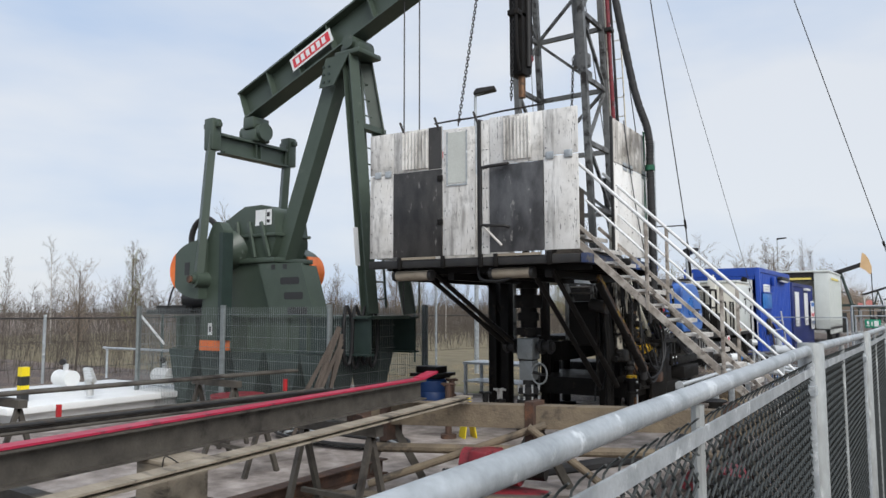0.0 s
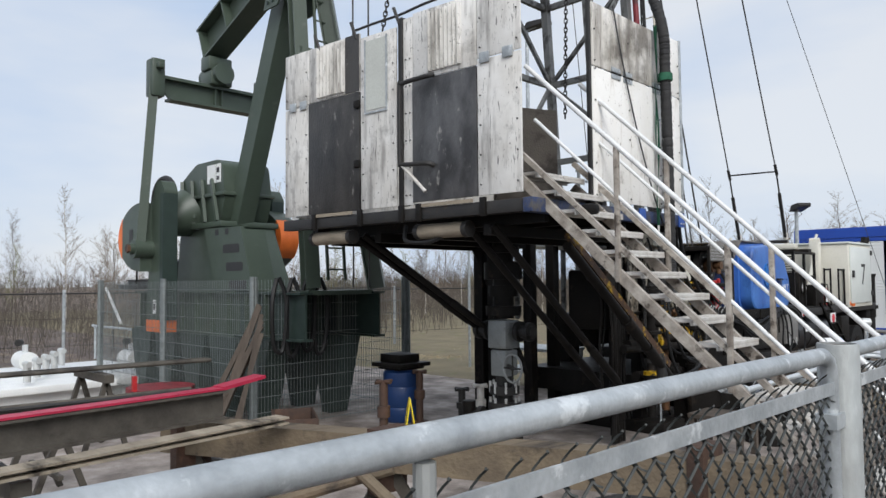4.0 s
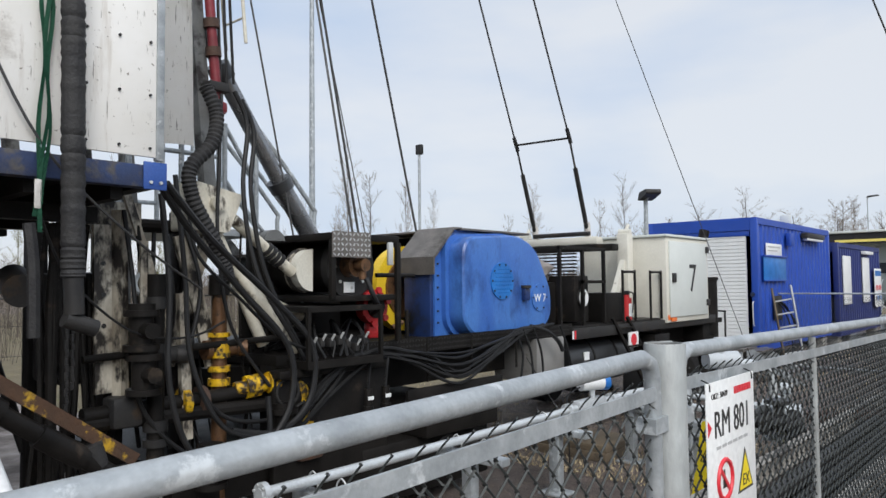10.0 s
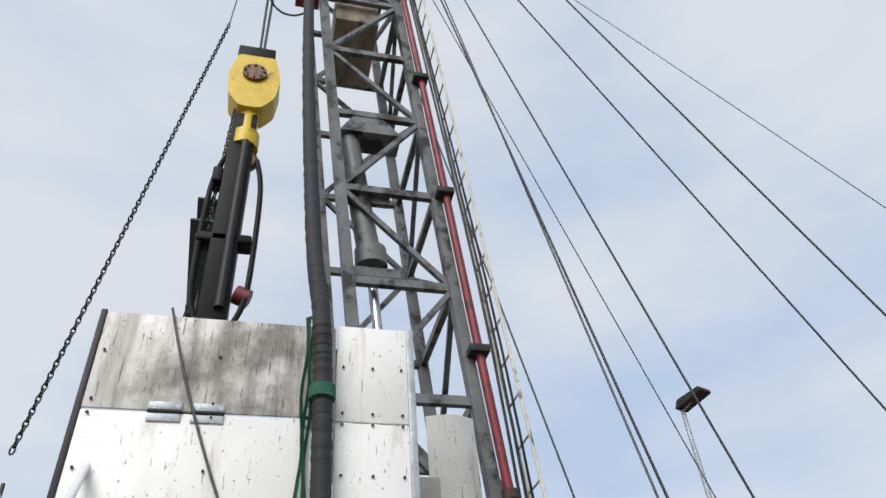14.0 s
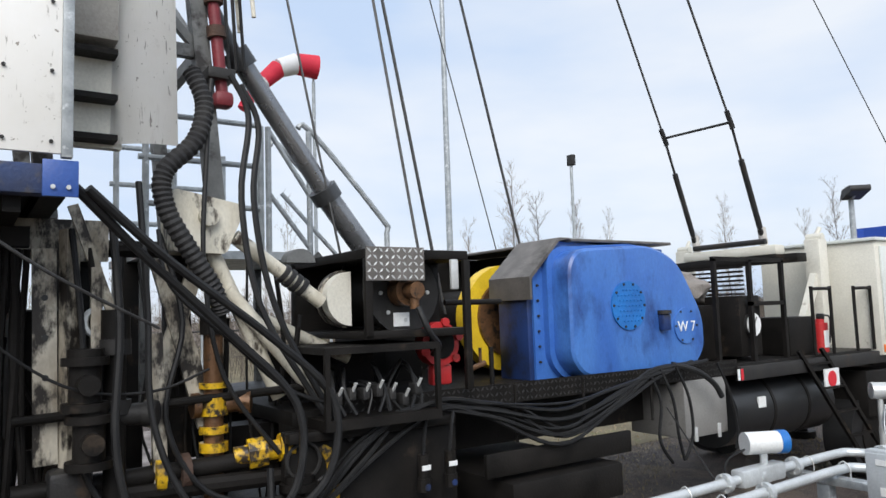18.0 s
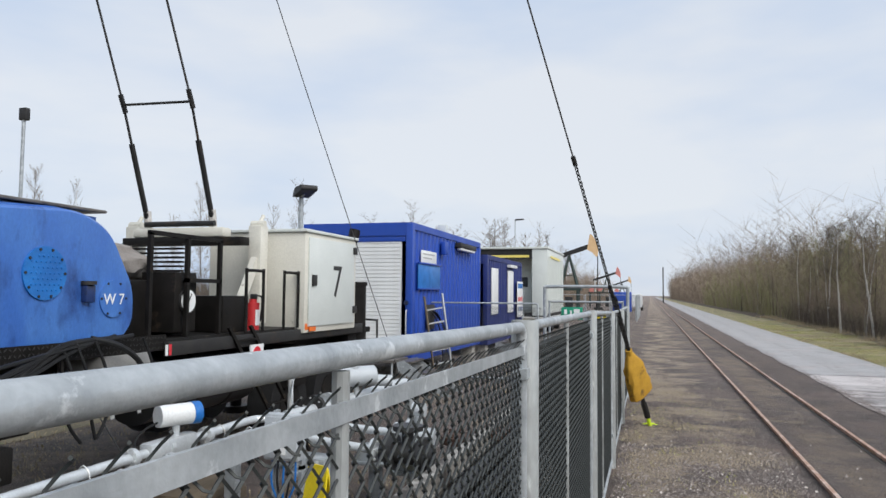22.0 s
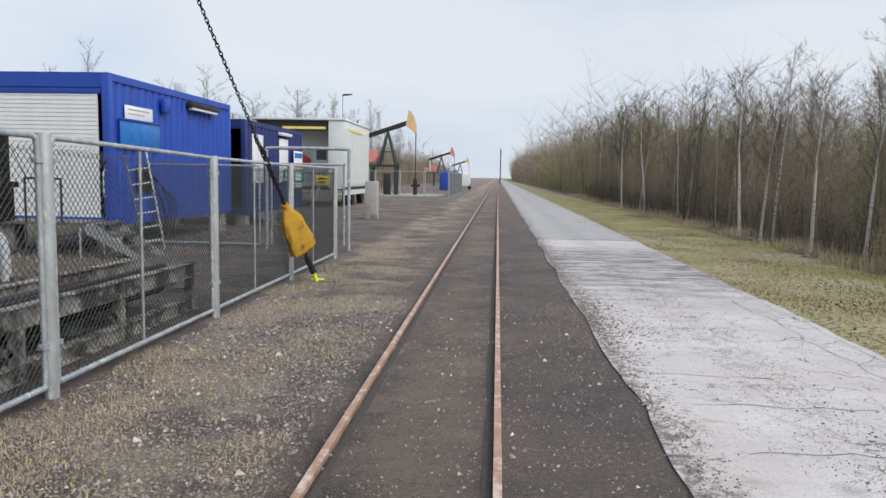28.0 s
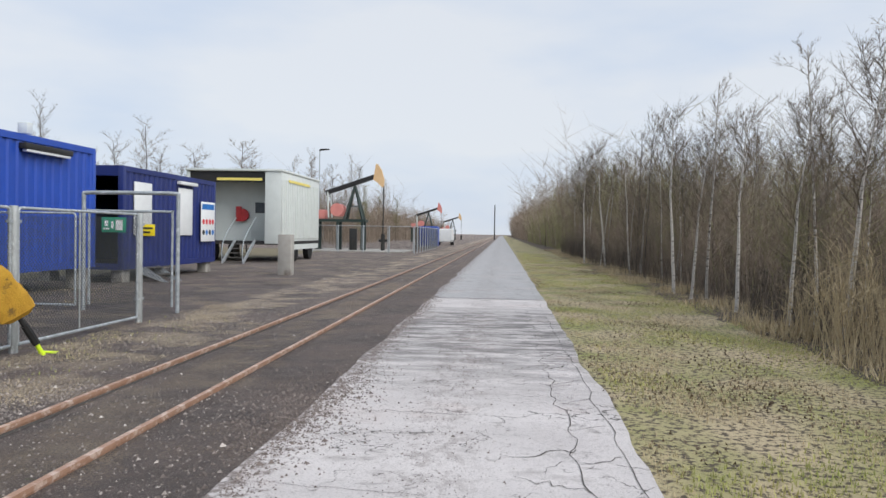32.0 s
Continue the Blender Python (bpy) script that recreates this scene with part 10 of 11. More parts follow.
wpart("second_valve", R(((-1.78, 6.62, 0.62), (-1.45, 6.64, 0.6), 0.08), ((-1.7, 6.62, 0.62), (-1.65, 6.62, 0.62), 0.14), ((-1.6, 6.63, 0.6), (-1.6, 6.63, 0.85), 0.035), ((-1.66, 6.63, 0.84), (-1.54, 6.63, 0.84), 0.06), seg=18), M_PIPE, pw)
for x, y in ((-2.35, 6.06), (-2.0, 6.6), (-1.55, 6.35)):
    wpart("steel_pedestal", B(((x - 0.14, y - 0.12, 0.38), (x + 0.14, y + 0.12, 0.5)), ((x - 0.05, y - 0.05, 0.0), (x + 0.05, y + 0.05, 0.38)), ((x - 0.18, y - 0.15, 0.35), (x + 0.18, y + 0.15, 0.38)), bevel=0.004), M_GALV, pw)
for x, y in ((-1.35, 7.2), (-1.05, 7.6)):
    fl = thing("capped_wellhead", "rust-capped grey pipe stub with a bolted lid", "pipe stub", (x, y, 0), "capped stubs")
    part("stub", R(((0, 0, 0), (0, 0, 0.45), 0.14), seg=20), M_GALV, fl)
    part("lid", R(((0, 0, 0.45), (0, 0, 0.52), 0.2), seg=20), M_RUST, fl)
    for k in range(10):
        part("lid_bolt", R(((0.16 * math.cos(k * 0.628), 0.16 * math.sin(k * 0.628), 0.52), (0.16 * math.cos(k * 0.628), 0.16 * math.sin(k * 0.628), 0.56), 0.018), seg=6), M_RUST, fl)
jb = thing("junction_box", "grey junction box on a galvanised post", "junction box", (-2.35, 5.6, 0))
part("post_channel", B(((-0.13, -0.03, 0), (-0.10, 0.03, 0.95)), ((0.10, -0.03, 0), (0.13, 0.03, 0.95)), ((-0.13, -0.03, 0.5), (0.13, 0.03, 0.53))), M_GALV, jb)
part("box", B(((-0.16, -0.12, 0.58), (0.14, -0.03, 0.94)), bevel=0.012), M_ACT, jb)
part("lid", B(((-0.15, -0.135, 0.60), (0.13, -0.12, 0.92)), bevel=0.006), M_ACT, jb)
part("white_tag", B(((-0.08, -0.14, 0.84), (0.02, -0.1355, 0.88))), M_SIGNW, jb)
part("white_tag", B(((-0.06, -0.14, 0.63), (0.04, -0.1355, 0.69))), M_SIGNW, jb)
for k in range(5):
    part("cable", T([(-0.1 + 0.05 * k, -0.08, 0.58), (-0.1 + 0.05 * k, -0.09, 0.4), (-0.05 + 0.02 * k, -0.06, 0.25), (0.02, 0, 0.1), (0.1, 0.05, 0.0)], 0.009, 6), M_RUBBER if k % 2 else M_TARP, jb)


def caution_stand(at, turn, h, label):
    """A folding yellow caution board: two leaning plates with a warning triangle."""
    c = thing("caution_board", label, "caution board", at, "yellow caution boards")
    c.rotation_euler = (0, 0, turn)
    for s in (-1, 1):
        m = Matrix.Rotation(radians(9 * s), 4, "X")
        bm = PR(rounded([(-0.14, 0.0), (0.14, 0.0), (0.10, h), (-0.10, h)], 0.03), "y", -0.006, 0.006)
        bmesh.ops.transform(bm, matrix=Matrix.Translation((0, -0.16 * -s * h * 0.0 + s * -0.0 + (0.155 * h) * -s * -1, 0)) @ m, verts=bm.verts[:])
        part("plate", bm, M_YELSIGN, c)
    m = Matrix.Translation((0, -0.155 * h, 0)) @ Matrix.Rotation(radians(-9), 4, "X")
    tri = bmesh.new()
    bm_prism(tri, [(-0.075, h * 0.5), (0.075, h * 0.5), (0, h * 0.5 + 0.14)], "y", -0.009, -0.0065)
    bmesh.ops.transform(tri, matrix=m, verts=tri.verts[:])
    part("warning_triangle", tri, M_INK, c)
    tri = bmesh.new()
    bm_prism(tri, [(-0.052, h * 0.5 + 0.012), (0.052, h * 0.5 + 0.012), (0, h * 0.5 + 0.11)], "y", -0.012, -0.0095)
    bmesh.ops.transform(tri, matrix=m, verts=tri.verts[:])
    part("triangle_field", tri, M_YELSIGN, c)
    letters("EX", 0.05, M_INK, c, m @ Matrix.Translation((0, -0.0135, h * 0.5 + 0.036)) @ Matrix.Rotation(radians(90), 4, "X"), 0.001)
    return c


caution_stand((-1.78, 4.95, 0), radians(-25), 0.72, "yellow folding Ex caution board on the gravel")
caution_stand((-5.5, -1.75, 0.03), radians(-38), 0.62, "yellow folding caution board on the well pad")

# ---------------------------------------------------------------- sign on the fence
sg = thing("site_sign", "white site sign wired to the fence mesh", "sign", (0.03, 0.19, 1.235))
part("plate", B(((0, 0, 0), (0.004, 0.355, 0.505)), bevel=0.0015), M_SIGNW, sg)
SM = Euler((radians(90), 0, radians(90))).to_matrix().to_4x4()
letters("RM 801", 0.098, M_INK, sg, Matrix.Translation((0.005, 0.178, 0.392)) @ SM @ Matrix.Diagonal((0.86, 1.0, 1, 1)), 0.0008, "site_code")
letters("OKZ : 50439", 0.021, M_INK, sg, Matrix.Translation((0.005, 0.088, 0.468)) @ SM, 0.0006, "small_code")
part("brand_block", B(*[((0.0042, 0.195 + k * 0.0135, 0.459), (0.0052, 0.205 + k * 0.0135, 0.478)) for k in range(10)]), M_INKRED, sg)
part("red_wedge", PR([(0.005, 0.372), (0.005, 0.412), (0.028, 0.392)], "x", 0.0042, 0.0055), M_INKRED, sg)
part("grey_line_of_writing", B(*[((0.0042, 0.06 + k * 0.04, 0.332), (0.005, 0.09 + k * 0.04, 0.340)) for k in range(6)]), M_INKGREY, sg)
bm = bmesh.new()
ring = [(0.0055, 0.110 + 0.050 * math.cos(k * 0.3927), 0.250 + 0.050 * math.sin(k * 0.3927)) for k in range(17)]
bm_tube(bm, ring, 0.0062, 6)
bm_beam(bm, (0.0062, 0.077, 0.283), (0.0062, 0.143, 0.217), 0.002, 0.011)
part("ban_ring", bm, M_INKRED, sg)
part("flame_mark", B(((0.0042, 0.098, 0.228), (0.0050, 0.122, 0.250)), ((0.0042, 0.104, 0.250), (0.0050, 0.114, 0.275))), M_INK, sg)
part("triangle_edge", PR([(0.205, 0.190), (0.325, 0.190), (0.265, 0.306)], "x", 0.0042, 0.0050), M_INK, sg)
part("triangle_field", PR([(0.216, 0.197), (0.314, 0.197), (0.265, 0.291)], "x", 0.0052, 0.0058), M_YELSIGN, sg)
letters("EX", 0.044, M_INK, sg, Matrix.Translation((0.0062, 0.265, 0.219)) @ SM, 0.0006, "ex_mark")
for k, words in enumerate(("Unbefugten ist das", "Betreten der Anlage", "verboten")):
    letters(words, 0.030, M_INK, sg, Matrix.Translation((0.005, 0.178, 0.142 - k * 0.034)) @ SM, 0.0006, "ban_wording")
part("small_writing", B(((0.0042, 0.07, 0.030), (0.005, 0.28, 0.037))), M_INKGREY, sg)
for y, z in ((0.02, 0.485), (0.335, 0.485)):
    part("wire_tie", T([(0.006, y, z), (0.002, y, z + 0.02), (-0.03, y, z + 0.03)], 0.002, 5, 3), M_INK, sg)

# ---------------------------------------------------------------- pipe bundle lying behind the fence
pbn = thing("pipe_rack", "low grey steel rack holding long dark pipes behind the fence", "pipe rack", (-0.75, 7.0, 0))
for x in (-1.15, -0.42):
    bm = bmesh.new()
    bm_ibeam(bm, (x, 2.2, 0.52), (x, 9.0, 0.46), 0.10, 0.16, 0.012)
    wpart("rack_beam", bm, M_RACK, pbn, smooth=False)
    bm = bmesh.new()
    bm_ibeam(bm, (x, 2.2, 0.08), (x, 9.0, 0.08), 0.10, 0.14, 0.012)
    wpart("rack_beam", bm, M_RACK, pbn, smooth=False)
for y in (2.3, 4.15, 6.0, 7.4, 8.9):
    wpart("rack_upright", B(((-1.2, y - 0.04, 0), (-1.12, y + 0.04, 0.56)), ((-0.46, y - 0.04, 0), (-0.38, y + 0.04, 0.54)), ((-1.15, y - 0.04, 0.2), (-0.42, y + 0.04, 0.26))), M_RACK, pbn)
for k, (x, z, r, y0, y1) in enumerate(((-1.0, 0.36, 0.09, 2.0, 8.7), (-0.8, 0.35, 0.085, 2.6, 9.0), (-0.6, 0.35, 0.09, 3.3, 8.6), (-0.9, 0.48, 0.05, 2.2, 7.4), (-0.68, 0.49, 0.05, 2.5, 8.8))):
    wpart("stored_pipe", R(((x, y0, z), (x, y1, z), r), seg=18), M_DARK if k % 2 else M_BLACK, pbn, "dark stored pipe")
wpart("bright_union", R(((-0.6, 8.5, 0.35), (-0.6, 8.62, 0.35), 0.105), ((-0.6, 8.66, 0.35), (-0.6, 8.74, 0.35), 0.10), ((-0.8, 2.6, 0.35), (-0.8, 2.72, 0.35), 0.10), seg=20), M_ALU, pbn, "bright pipe union")

# ---------------------------------------------------------------- the pipe deck and its clutter on the pad
def rack_beam(a, b, w, h, label, material=None, strip=None):
    t = thing("rack_beam", label, "steel beam", (Vector(a) + Vector(b)) / 2, "beams of the pipe deck")
    bm = bmesh.new()
    bm_ibeam(bm, a, b, w, h, 0.014)
    wpart("beam", bm, material or M_HBEAM, t, smooth=False)
    if strip:
        d = (Vector(b) - Vector(a)).normalized()
        u = Vector((0, 0, h / 2 + 0.012))
        wpart("cover_strip", BEAMS((Vector(a) + u, Vector(b) + u, w * 0.8, 0.014)), strip, t, "crimson cover strip")
    return t


rack_beam((-3.42, -12.5, 1.12), (-4.22, -4.75, 1.10), 0.16, 0.20, "weathered steel rack beam with a crimson strip", strip=M_REDTAPE)
solid("red_strip_tail", BEAMS(((-4.22, -4.78, 1.215), (-4.30, -4.40, 1.255), 0.13, 0.024)), M_REDTAPE, "free end of the crimson strip", "strip")
rack_beam((-2.95, -12.5, 0.98), (-3.75, -4.55, 1.02), 0.14, 0.05, "long pale dusty board along the pipe deck", M_PALEWOOD)
rack_beam((-4.6, -12.0, 0.25), (-4.7, -4.8, 0.25), 0.16, 0.16, "rusty steel beam on the pad", M_RUST)
rack_beam((-3.6, -12.0, 0.16), (-4.0, -4.9, 0.12), 0.14, 0.14, "dark steel channel on the pad", M_RUST)
rods = thing("rod_bundle", "bundle of long dark sucker rods on the deck", "rods", (-6.5, -6.0, 0.85))
for k in range(7):
    wpart("sucker_rod", R(((-7.4 + 0.05 * k, -11.5, 0.80 + 0.03 * (k % 3)), (-6.55 + 0.05 * k, -3.9, 0.84 + 0.03 * (k % 3)), 0.018), seg=8), M_DARK if k % 2 else M_HBEAM, rods)
wpart("red_rod_flag", B(((-7.02, -7.2, 0.84), (-6.98, -7.16, 1.0)), ((-6.7, -4.4, 0.9), (-6.66, -4.36, 1.05))), M_RED, rods)
rods2 = thing("rod_bundle", "two long grey rods beside the white vessels", "rods", (-8.4, -5.0, 0.95))
for k in range(3):
    wpart("long_rod", R(((-8.9 + 0.06 * k, -10.5, 1.0), (-8.1 + 0.07 * k, -2.9, 1.0), 0.025), seg=8), M_HBEAM, rods2)
for x, y, z in ((-6.9, -9.0, 0.78), (-6.6, -5.2, 0.80), (-8.6, -7.0, 0.96), (-8.3, -4.2, 0.96), (-3.85, -9.0, 0.95), (-4.1, -6.2, 0.96)):
    t = thing("trestle", "low rusty steel trestle under the rods", "trestle", (x, y, 0.03), "trestles of the pipe deck")
    part("top_bar", B(((-0.5, -0.05, z - 0.13), (0.5, 0.05, z - 0.04))), M_HBEAM, t)
    for s in (-0.4, 0.4):
        part("leg", BEAMS(((s, -0.25, 0), (s, 0, z - 0.12), 0.05, 0.05), ((s, 0.25, 0), (s, 0, z - 0.12), 0.05, 0.05)), M_HBEAM, t)
    part("tie", B(((-0.42, -0.02, 0.25), (0.42, 0.02, 0.29))), M_HBEAM, t)
tbm = thing("timber_beam", "heavy yellowed timber beam across the deck's end", "timber beam", (-3.2, -4.1, 0.75))
wpart("beam", BEAMS(((-4.75, -4.9, 0.84), (-1.0, -2.95, 0.78), 0.2, 0.24)), M_WOOD, tbm)
for f in (0.05, 0.42, 0.9):
    p = Vector((-4.75, -4.9, 0)).lerp(Vector((-1.0, -2.95, 0)), f)
    wpart("prop", BEAMS((p + Vector((-0.25, -0.3, 0.03)), p + Vector((0, 0, 0.72)), 0.08, 0.08), (p + Vector((0.25, 0.3, 0.03)), p + Vector((0, 0, 0.72)), 0.08, 0.08)), M_HBEAM, tbm)
    wpart("prop_strap", B((tuple(p + Vector((-0.05, -0.15, 0.55))), tuple(p + Vector((0.05, 0.12, 0.98))))), M_RUST, tbm)
wpart("cross_pole", R(((-4.6, -5.2, 0.52), (-1.4, -3.5, 0.5), 0.05), ((-4.4, -5.4, 0.2), (-3.0, -4.2, 0.75), 0.04), ((-2.4, -4.1, 0.18), (-3.1, -4.4, 0.75), 0.04), seg=10), M_WOOD, tbm, "weathered round pole")
for k, (a, b) in enumerate((((-4.9, -6.0, 0.12), (-2.4, -4.9, 0.12)), ((-4.6, -6.3, 0.1), (-2.6, -5.4, 0.1)), ((-3.4, -5.2, 0.1), (-1.8, -4.3, 0.1)))):
    solid("pad_timber", BEAMS((a, b, 0.18, 0.16)), M_OLDWOOD if k else M_WOOD, "dirty squared timber lying on the pad", "timber", group="timbers on the pad")
rm = thing("red_pump_unit", "red hydraulic pump unit between the trestles", "pump unit", (-3.3, -4.75, 0.03))
part("motor", R(((-0.35, 0, 0.35), (0.25, 0.1, 0.35), 0.17), seg=18), M_REDPIPE, rm)
part("coupling", R(((0.25, 0.1, 0.35), (0.5, 0.15, 0.35), 0.1), seg=16), M_BLACK, rm)
part("bracket", B(((-0.4, -0.15, 0.0), (0.5, 0.25, 0.14)), ((-0.2, -0.18, 0.2), (0.0, 0.2, 0.52)), bevel=0.02), M_REDPIPE, rm)
rm2 = thing("red_tong", "red pipe tong lying behind the fence", "pipe tong", (-1.1, -5.6, 0.05))
part("jaw", PR(rounded([(-0.3, 0.0), (0.35, 0.0), (0.4, 0.3), (0.1, 0.5), (-0.25, 0.4)], 0.08), "y", -0.15, 0.15), M_REDPIPE, rm2)
part("arm", R(((0.2, 0, 0.35), (0.9, 0.1, 0.45), 0.06)), M_REDPIPE, rm2)
part("plate", B(((-0.6, -0.3, -0.02), (0.6, 0.3, 0.0))), M_HBEAM, rm2)
wb = thing("pale_crate", "small pale wooden crate standing on the boards", "crate", (-3.75, -8.15, 0.72))
part("body", B(((-0.17, -0.15, 0.0), (0.17, 0.15, 0.26)), bevel=0.006), M_PALEWOOD, wb)
part("lid", B(((-0.18, -0.16, 0.26), (0.18, 0.16, 0.285)), bevel=0.004), M_PALEWOOD, wb)
part("wire_handle", T([(0.12, -0.16, 0.26), (0.18, -0.17, 0.33), (0.2, 0.0, 0.2)], 0.004, 5), M_DARK, wb)
part("stand", B(((-0.3, -0.2, -0.06), (0.3, 0.2, 0.0)), ((-0.25, -0.15, -0.69), (-0.2, -0.1, -0.06)), ((0.2, 0.1, -0.69), (0.25, 0.15, -0.06)), ((0.2, -0.15, -0.69), (0.25, -0.1, -0.06))), M_OLDWOOD, wb)
cr = thing("rusty_crate", "open rusty steel crate on the pad", "crate", (-6.95, -2.32, 0.03))
cr.rotation_euler = (0, 0, radians(-30))
for nm, lo, hi in (("base", (-0.4, -0.25, 0), (0.4, 0.25, 0.03)), ("front_wall", (-0.4, -0.25, 0.03), (0.4, -0.23, 0.34)), ("back_wall", (-0.4, 0.23, 0.03), (0.4, 0.25, 0.34)), ("end_wall", (-0.4, -0.23, 0.03), (-0.38, 0.23, 0.34)), ("end_wall", (0.38, -0.23, 0.03), (0.4, 0.23, 0.34)), ("rim", (-0.42, -0.27, 0.30), (0.42, -0.25, 0.34))):
    part(nm, B((lo, hi), bevel=0.004), M_RUST, cr)
brl = thing("blue_barrel", "dark blue plastic barrel with a black tray on top", "barrel", (-7.0, -0.53, 0.03))
brl.scale = (0.92, 0.92, 0.95)
bm = bmesh.new()
bm_tube(bm, [(0, 0, z) for z in (0.0, 0.04, 0.2, 0.22, 0.24, 0.5, 0.52, 0.54, 0.72, 0.76)], [0.24, 0.27, 0.285, 0.275, 0.285, 0.285, 0.275, 0.285, 0.27, 0.22], 24)
part("drum", bm, M_BARREL, brl)
part("tray", B(((-0.32, -0.32, 0.80), (0.32, 0.32, 0.86)), ((-0.25, -0.25, 0.76), (0.25, 0.25, 0.80)), ((-0.26, -0.2, 0.86), (0.2, 0.2, 0.98)), bevel=0.01), M_BLACK, brl)
rp = random.Random(31)
for k in range(9):
    x0 = -7.62 + 0.02 * k
    bd = solid("leaning_board", BEAMS(((x0 - 0.42 + 0.04 * k + rp.uniform(-0.06, 0.06), -2.95 + rp.uniform(-0.15, 0.15), 0.03), (x0 + 0.12 + rp.uniform(-0.04, 0.06), -2.53, 1.40 + rp.uniform(-0.15, 0.3)), 0.06, 0.05)), M_OLDWOOD, "splintered brown plank leaning on the mesh fence", "plank", group="planks on the mesh fence")
hose2 = thing("coiled_hose", "grey hoses coiled flat on the pad", "hose", (-6.9, -3.1, 0.05))
for k in range(5):
    part("turn", T([((0.9 + 0.06 * k) * math.cos(a * 0.45) * 1.1, (0.35 + 0.04 * k) * math.sin(a * 0.45), 0.01 + 0.015 * k) for a in range(15)], 0.022, 6, 3), M_GALV if k % 2 else M_WRAP, hose2)
for x, y, w in ((-5.05, -6.9, 1.1), (-4.6, -7.6, 0.8), (-2.5, -6.9, 1.3)):
    solid("loose_plank", BEAMS(((x - w / 2, y, 0.06), (x + w / 2, y + 0.5, 0.07), 0.2, 0.05)), M_OLDWOOD, "loose dirty plank on the pad", "plank", group="loose planks")
# white vessels and their pipes at the pad's left
vs = thing("white_vessel_skid", "low white vessel skid with valves and small pumps", "vessel skid", (-13.3, -3.6, 0.0))
part("deck", B(((-2.2, -1.7, 0.24), (1.2, 2.2, 0.36)), ((-1.9, -1.4, 0.0), (1.0, 1.9, 0.24)), bevel=0.02), M_WHITE, vs)
for x, y in ((-1.6, -1.5), (-0.6, 0.2), (0.6, 1.6)):
    part("small_tank", R(((x - 0.25, y, 0.62), (x + 0.25, y, 0.62), 0.16), ((x, y, 0.42), (x, y, 0.9), 0.05), seg=18), M_WHITE, vs)
    part("gauge", R(((x + 0.1, y - 0.1, 0.95), (x + 0.16, y - 0.16, 0.95), 0.06), seg=14), M_DARK, vs)
for k in range(5):
    x = -1.2 + 0.55 * k
    part("valve", R(((x, 1.0 - 0.3 * k, 0.42), (x, 1.0 - 0.3 * k, 0.72), 0.06), ((x - 0.12, 1.0 - 0.3 * k, 0.7), (x + 0.12, 1.0 - 0.3 * k, 0.7), 0.05), seg=12), M_ALU, vs)
part("tilted_panel", PR([(-0.16, 0.75), (0.16, 0.85), (0.12, 1.12), (-0.2, 1.02)], "y", -1.62, -1.58), M_WHITE, vs)
part("panel_post", R(((0, -1.55, 0.42), (0, -1.55, 1.0), 0.03)), M_DARK, vs)
part("guard_rail", T([(-2.0, 1.9, 0.42), (-2.0, 1.9, 1.05), (-1.9, 1.9, 1.1), (1.4, 1.9, 1.1), (1.5, 1.9, 1.05), (1.5, 1.9, 0.42)], 0.025, 8, 3), M_GALV, vs)
part("black_cross_pipe", R(((-2.4, -1.9, 0.85), (0.2, -1.7, 0.85), 0.07), ((-1.3, -1.82, 0.85), (-1.1, -1.8, 0.85), 0.13), seg=14), M_INK, vs)
for x in (-2.0, -0.6):
    bl = thing("striped_bollard", "black and yellow striped bollard", "bollard", (-13.4 + x * 0.75 + 0.9, -4.6 + x * 0.1, 0), "striped bollards")
    for k in range(6):
        part("band", B(((-0.07, -0.07, k * 0.16), (0.07, 0.07, k * 0.16 + 0.16))), M_YELSIGN if k % 2 else M_INK, bl)
rt2 = solid("red_tub", R(((0, 0, 0), (0, 0, 0.5), 0.42), ((0, 0, 0.46), (0, 0, 0.52), 0.45), seg=24), M_REDPIPE, "dark red round tub behind the rods", "tub", (-9.3, -2.95, 0.03))
for k in range(12):
    x, y = -20.5 + 0.35 * k * 3.2, -7.5 + 0.9 * k * 1.0
    yf = thing("yard_fence_panel", "grey wire fence panel at the yard's far edge", "fence panel", (-24 + k * 0.9, -16 + k * 3.0, 0), "far yard fence")
    yf.rotation_euler = (0, 0, radians(-16.7))
    part("post", R(((0, 0, 0), (0, 0, 1.85), 0.04)), M_GREENDK if k % 3 == 0 else M_GALV, yf)
    part("top_wire", R(((0, 0, 1.75), (0, 3.1, 1.75), 0.02), ((0, 0, 1.1), (0, 3.1, 1.1), 0.006), ((0, 0, 0.4), (0, 3.1, 0.4), 0.006)), M_DARK, yf)
tp = thing("steel_tables", "low galvanised steel tables behind the wellhead", "tables", (-7.6, 3.2, 0.03))
part("tops", B(((-0.9, -0.4, 0.70), (0.9, 0.4, 0.75)), ((-0.9, -0.4, 0.3), (0.9, 0.4, 0.33))), M_GALV, tp)
for x in (-0.85, 0.85):
    for y in (-0.35, 0.35):
        part("leg", B(((x - 0.03, y - 0.03, 0), (x + 0.03, y + 0.03, 0.7))), M_GALV, tp)

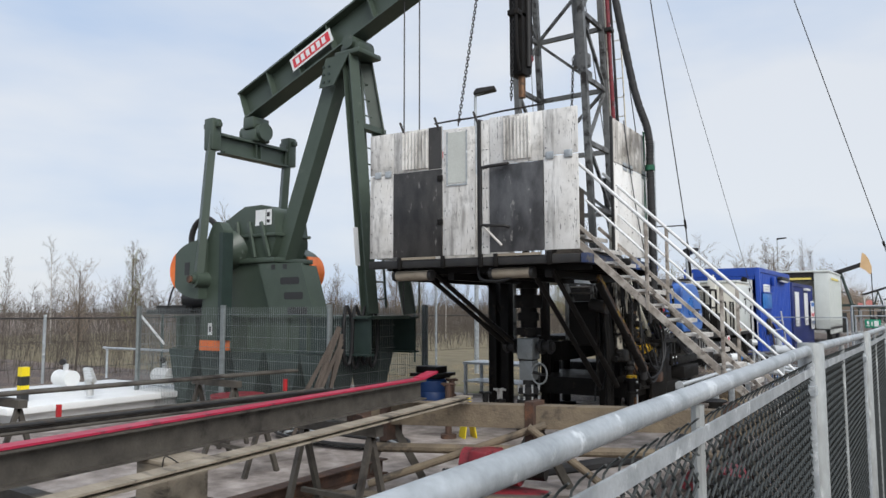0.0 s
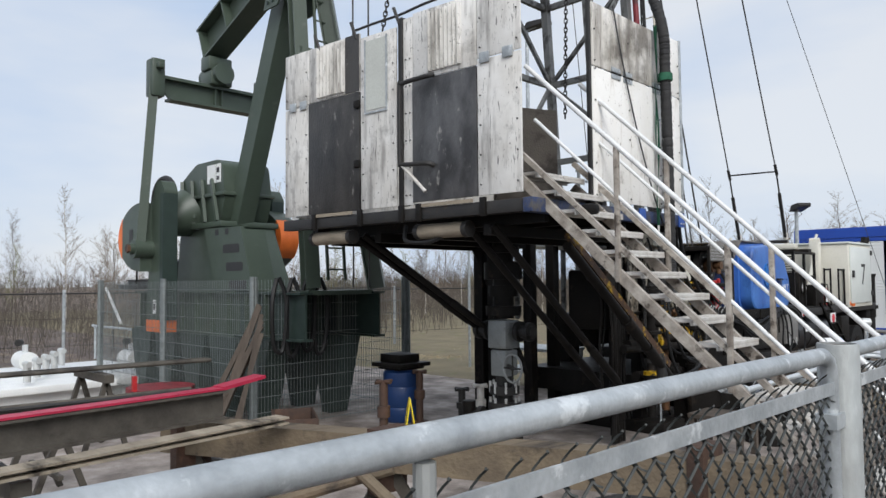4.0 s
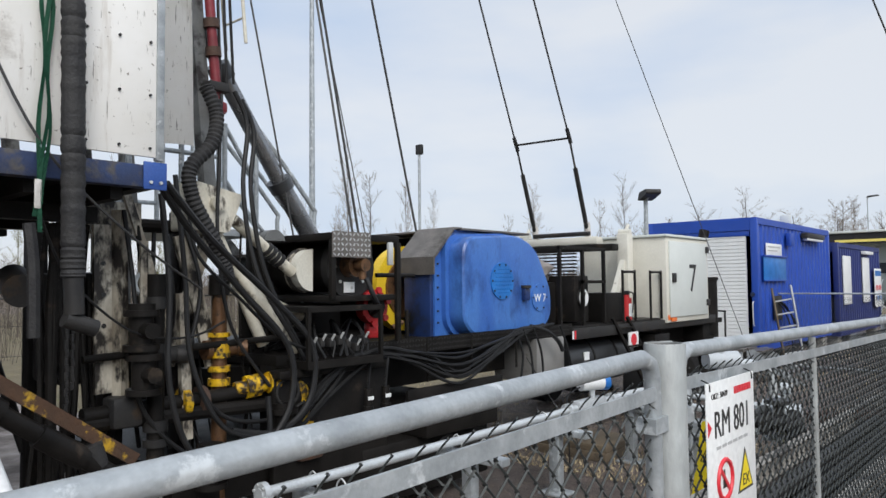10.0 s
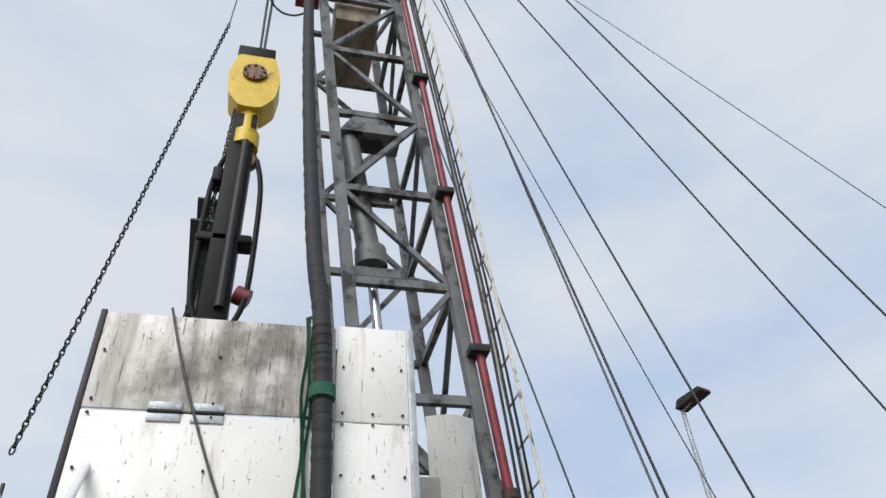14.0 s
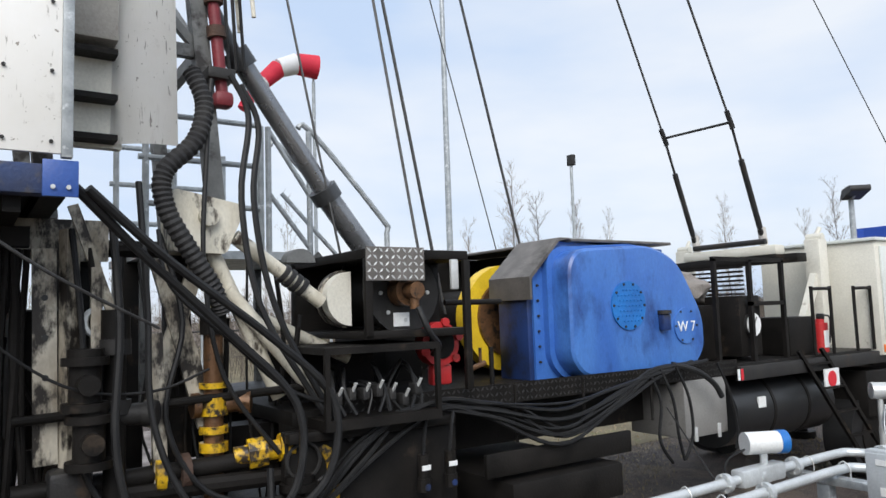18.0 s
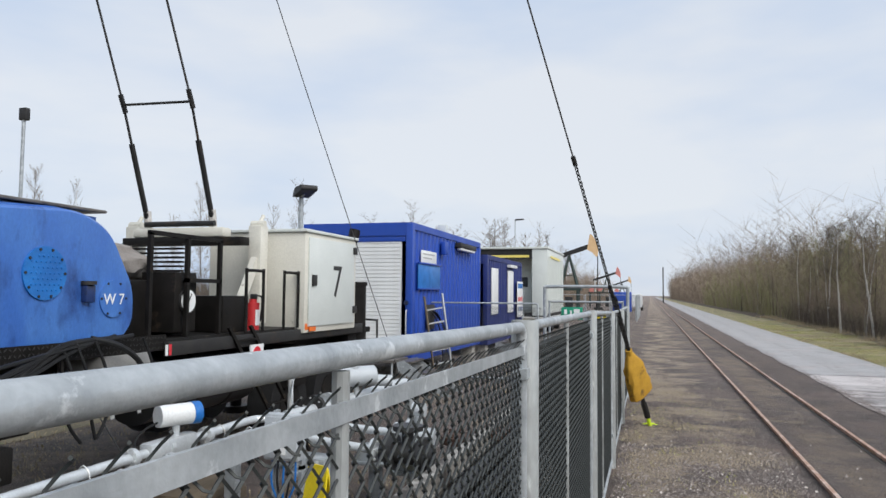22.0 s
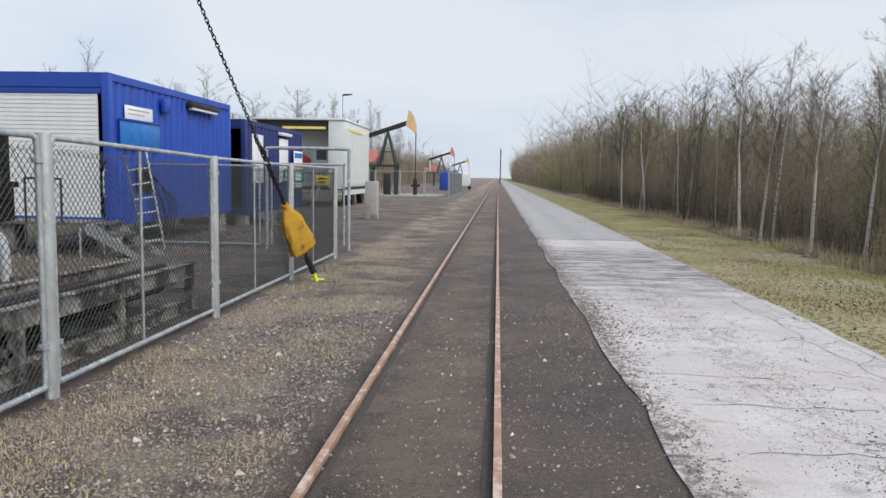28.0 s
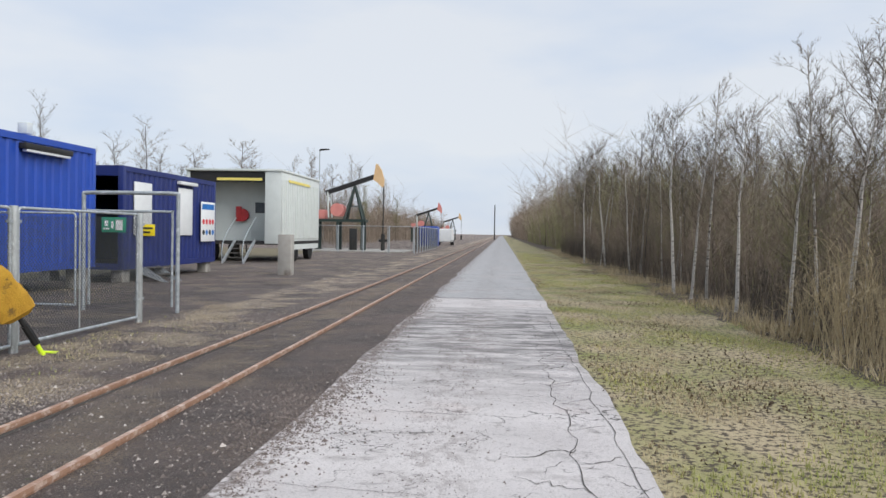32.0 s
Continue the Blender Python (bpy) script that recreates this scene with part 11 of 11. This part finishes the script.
# walkway platform and stair behind the winch
wk = thing("rear_walkway", "grey pipe-railed walkway and stair behind the winch", "walkway", (-5.6, 2.3, 1.46))
wpart("walk_deck", B(((-6.3, 1.1, 2.46), (-5.1, 2.4, 2.52))), M_GALV, wk)
for y in (1.15, 1.62, 1.99, 2.05, 2.39):
    for x in (-5.12, -6.28):
        wpart("rail_post", R(((x, y, 2.5), (x, y, 3.5), 0.024)), M_GALV, wk)
for z in (2.85, 3.18, 3.5):
    for x in (-5.12, -6.28):
        wpart("rail", R(((x, 1.1, z), (x, 1.99, z), 0.022)), M_GALV, wk)
wpart("gate_chain", R(((-5.12, 2.05, 3.48), (-5.12, 2.39, 2.98), 0.02), ((-5.12, 2.05, 2.98), (-5.12, 2.39, 2.55), 0.02)), M_GALV, wk)
for x in (-5.12, -5.75):
    wpart("stair_rail", T([(x, 2.30, 3.52), (x, 2.42, 3.50), (x, 3.05, 2.82), (x, 3.09, 2.7), (x, 3.09, 2.2)], 0.024, 8, 3), M_GALV, wk)
    wpart("stair_rail", R(((x, 2.40, 3.1), (x, 3.06, 2.42), 0.02)), M_GALV, wk)
    wpart("stair_stringer", BEAMS(((x, 2.40, 2.48), (x, 3.35, 1.5), 0.04, 0.14)), M_MAST, wk)
for k in range(4):
    wpart("stair_tread", B(((-5.75, 2.5 + k * 0.22, 2.28 - k * 0.22), (-5.12, 2.7 + k * 0.22, 2.31 - k * 0.22))), M_CHECK, wk)
for x in (-6.25, -5.15):
    for y in (1.15, 2.35):
        wpart("deck_leg", B(((x - 0.03, y - 0.03, 1.4), (x + 0.03, y + 0.03, 2.46))), M_MAST, wk)
# small stand and lid by the fence, seen behind the rail
ms = thing("low_stand", "low pale wooden stand beside the stair foot", "stand", (-2.9, 0.6, 0))
part("top", B(((-0.3, -0.25, 0.42), (0.3, 0.25, 0.47)), bevel=0.004), M_OLDWOOD, ms)
for x in (-0.26, 0.26):
    for y in (-0.2, 0.2):
        part("leg", B(((x - 0.03, y - 0.03, 0), (x + 0.03, y + 0.03, 0.42))), M_OLDWOOD, ms)
solid("black_tub", R(((0, 0, 0), (0, 0, 0.42), 0.26), ((0, 0, 0.40), (0, 0, 0.44), 0.28), seg=22), M_BLACK, "black round tub with a lid", "tub", (-2.75, 1.5, 0))
bh = thing("ribbed_hose", "black ribbed hose lying along the pad's edge", "hose", (-2.4, -1.0, 0.05))
line = smooth_line([(-1.9, -3.2, 0.03), (-1.2, -2.6, 0.03), (-0.6, -1.6, 0.03), (-0.2, -0.4, 0.03), (-0.3, 0.8, 0.03)], 30)
bm = bmesh.new()
bm_tube(bm, line, [0.07 + (0.008 if k % 2 else 0) for k in range(len(line))], 10)
part("hose", bm, M_WRAP, bh)
for k, (x, y) in enumerate(((-1.3, -3.6), (-0.9, -4.4), (-1.6, -2.9), (-0.7, -0.9))):
    solid("crumpled_sack", PR(rounded([(-0.35, 0.0), (0.35, 0.0), (0.25, 0.22), (-0.2, 0.26)], 0.1), "y", -0.25, 0.25), (M_BLACK, M_HBEAM, M_REDPIPE, M_BLACK)[k], "crumpled sack on the pad behind the fence", "sack", (x, y, 0.03), group="sacks behind the fence")
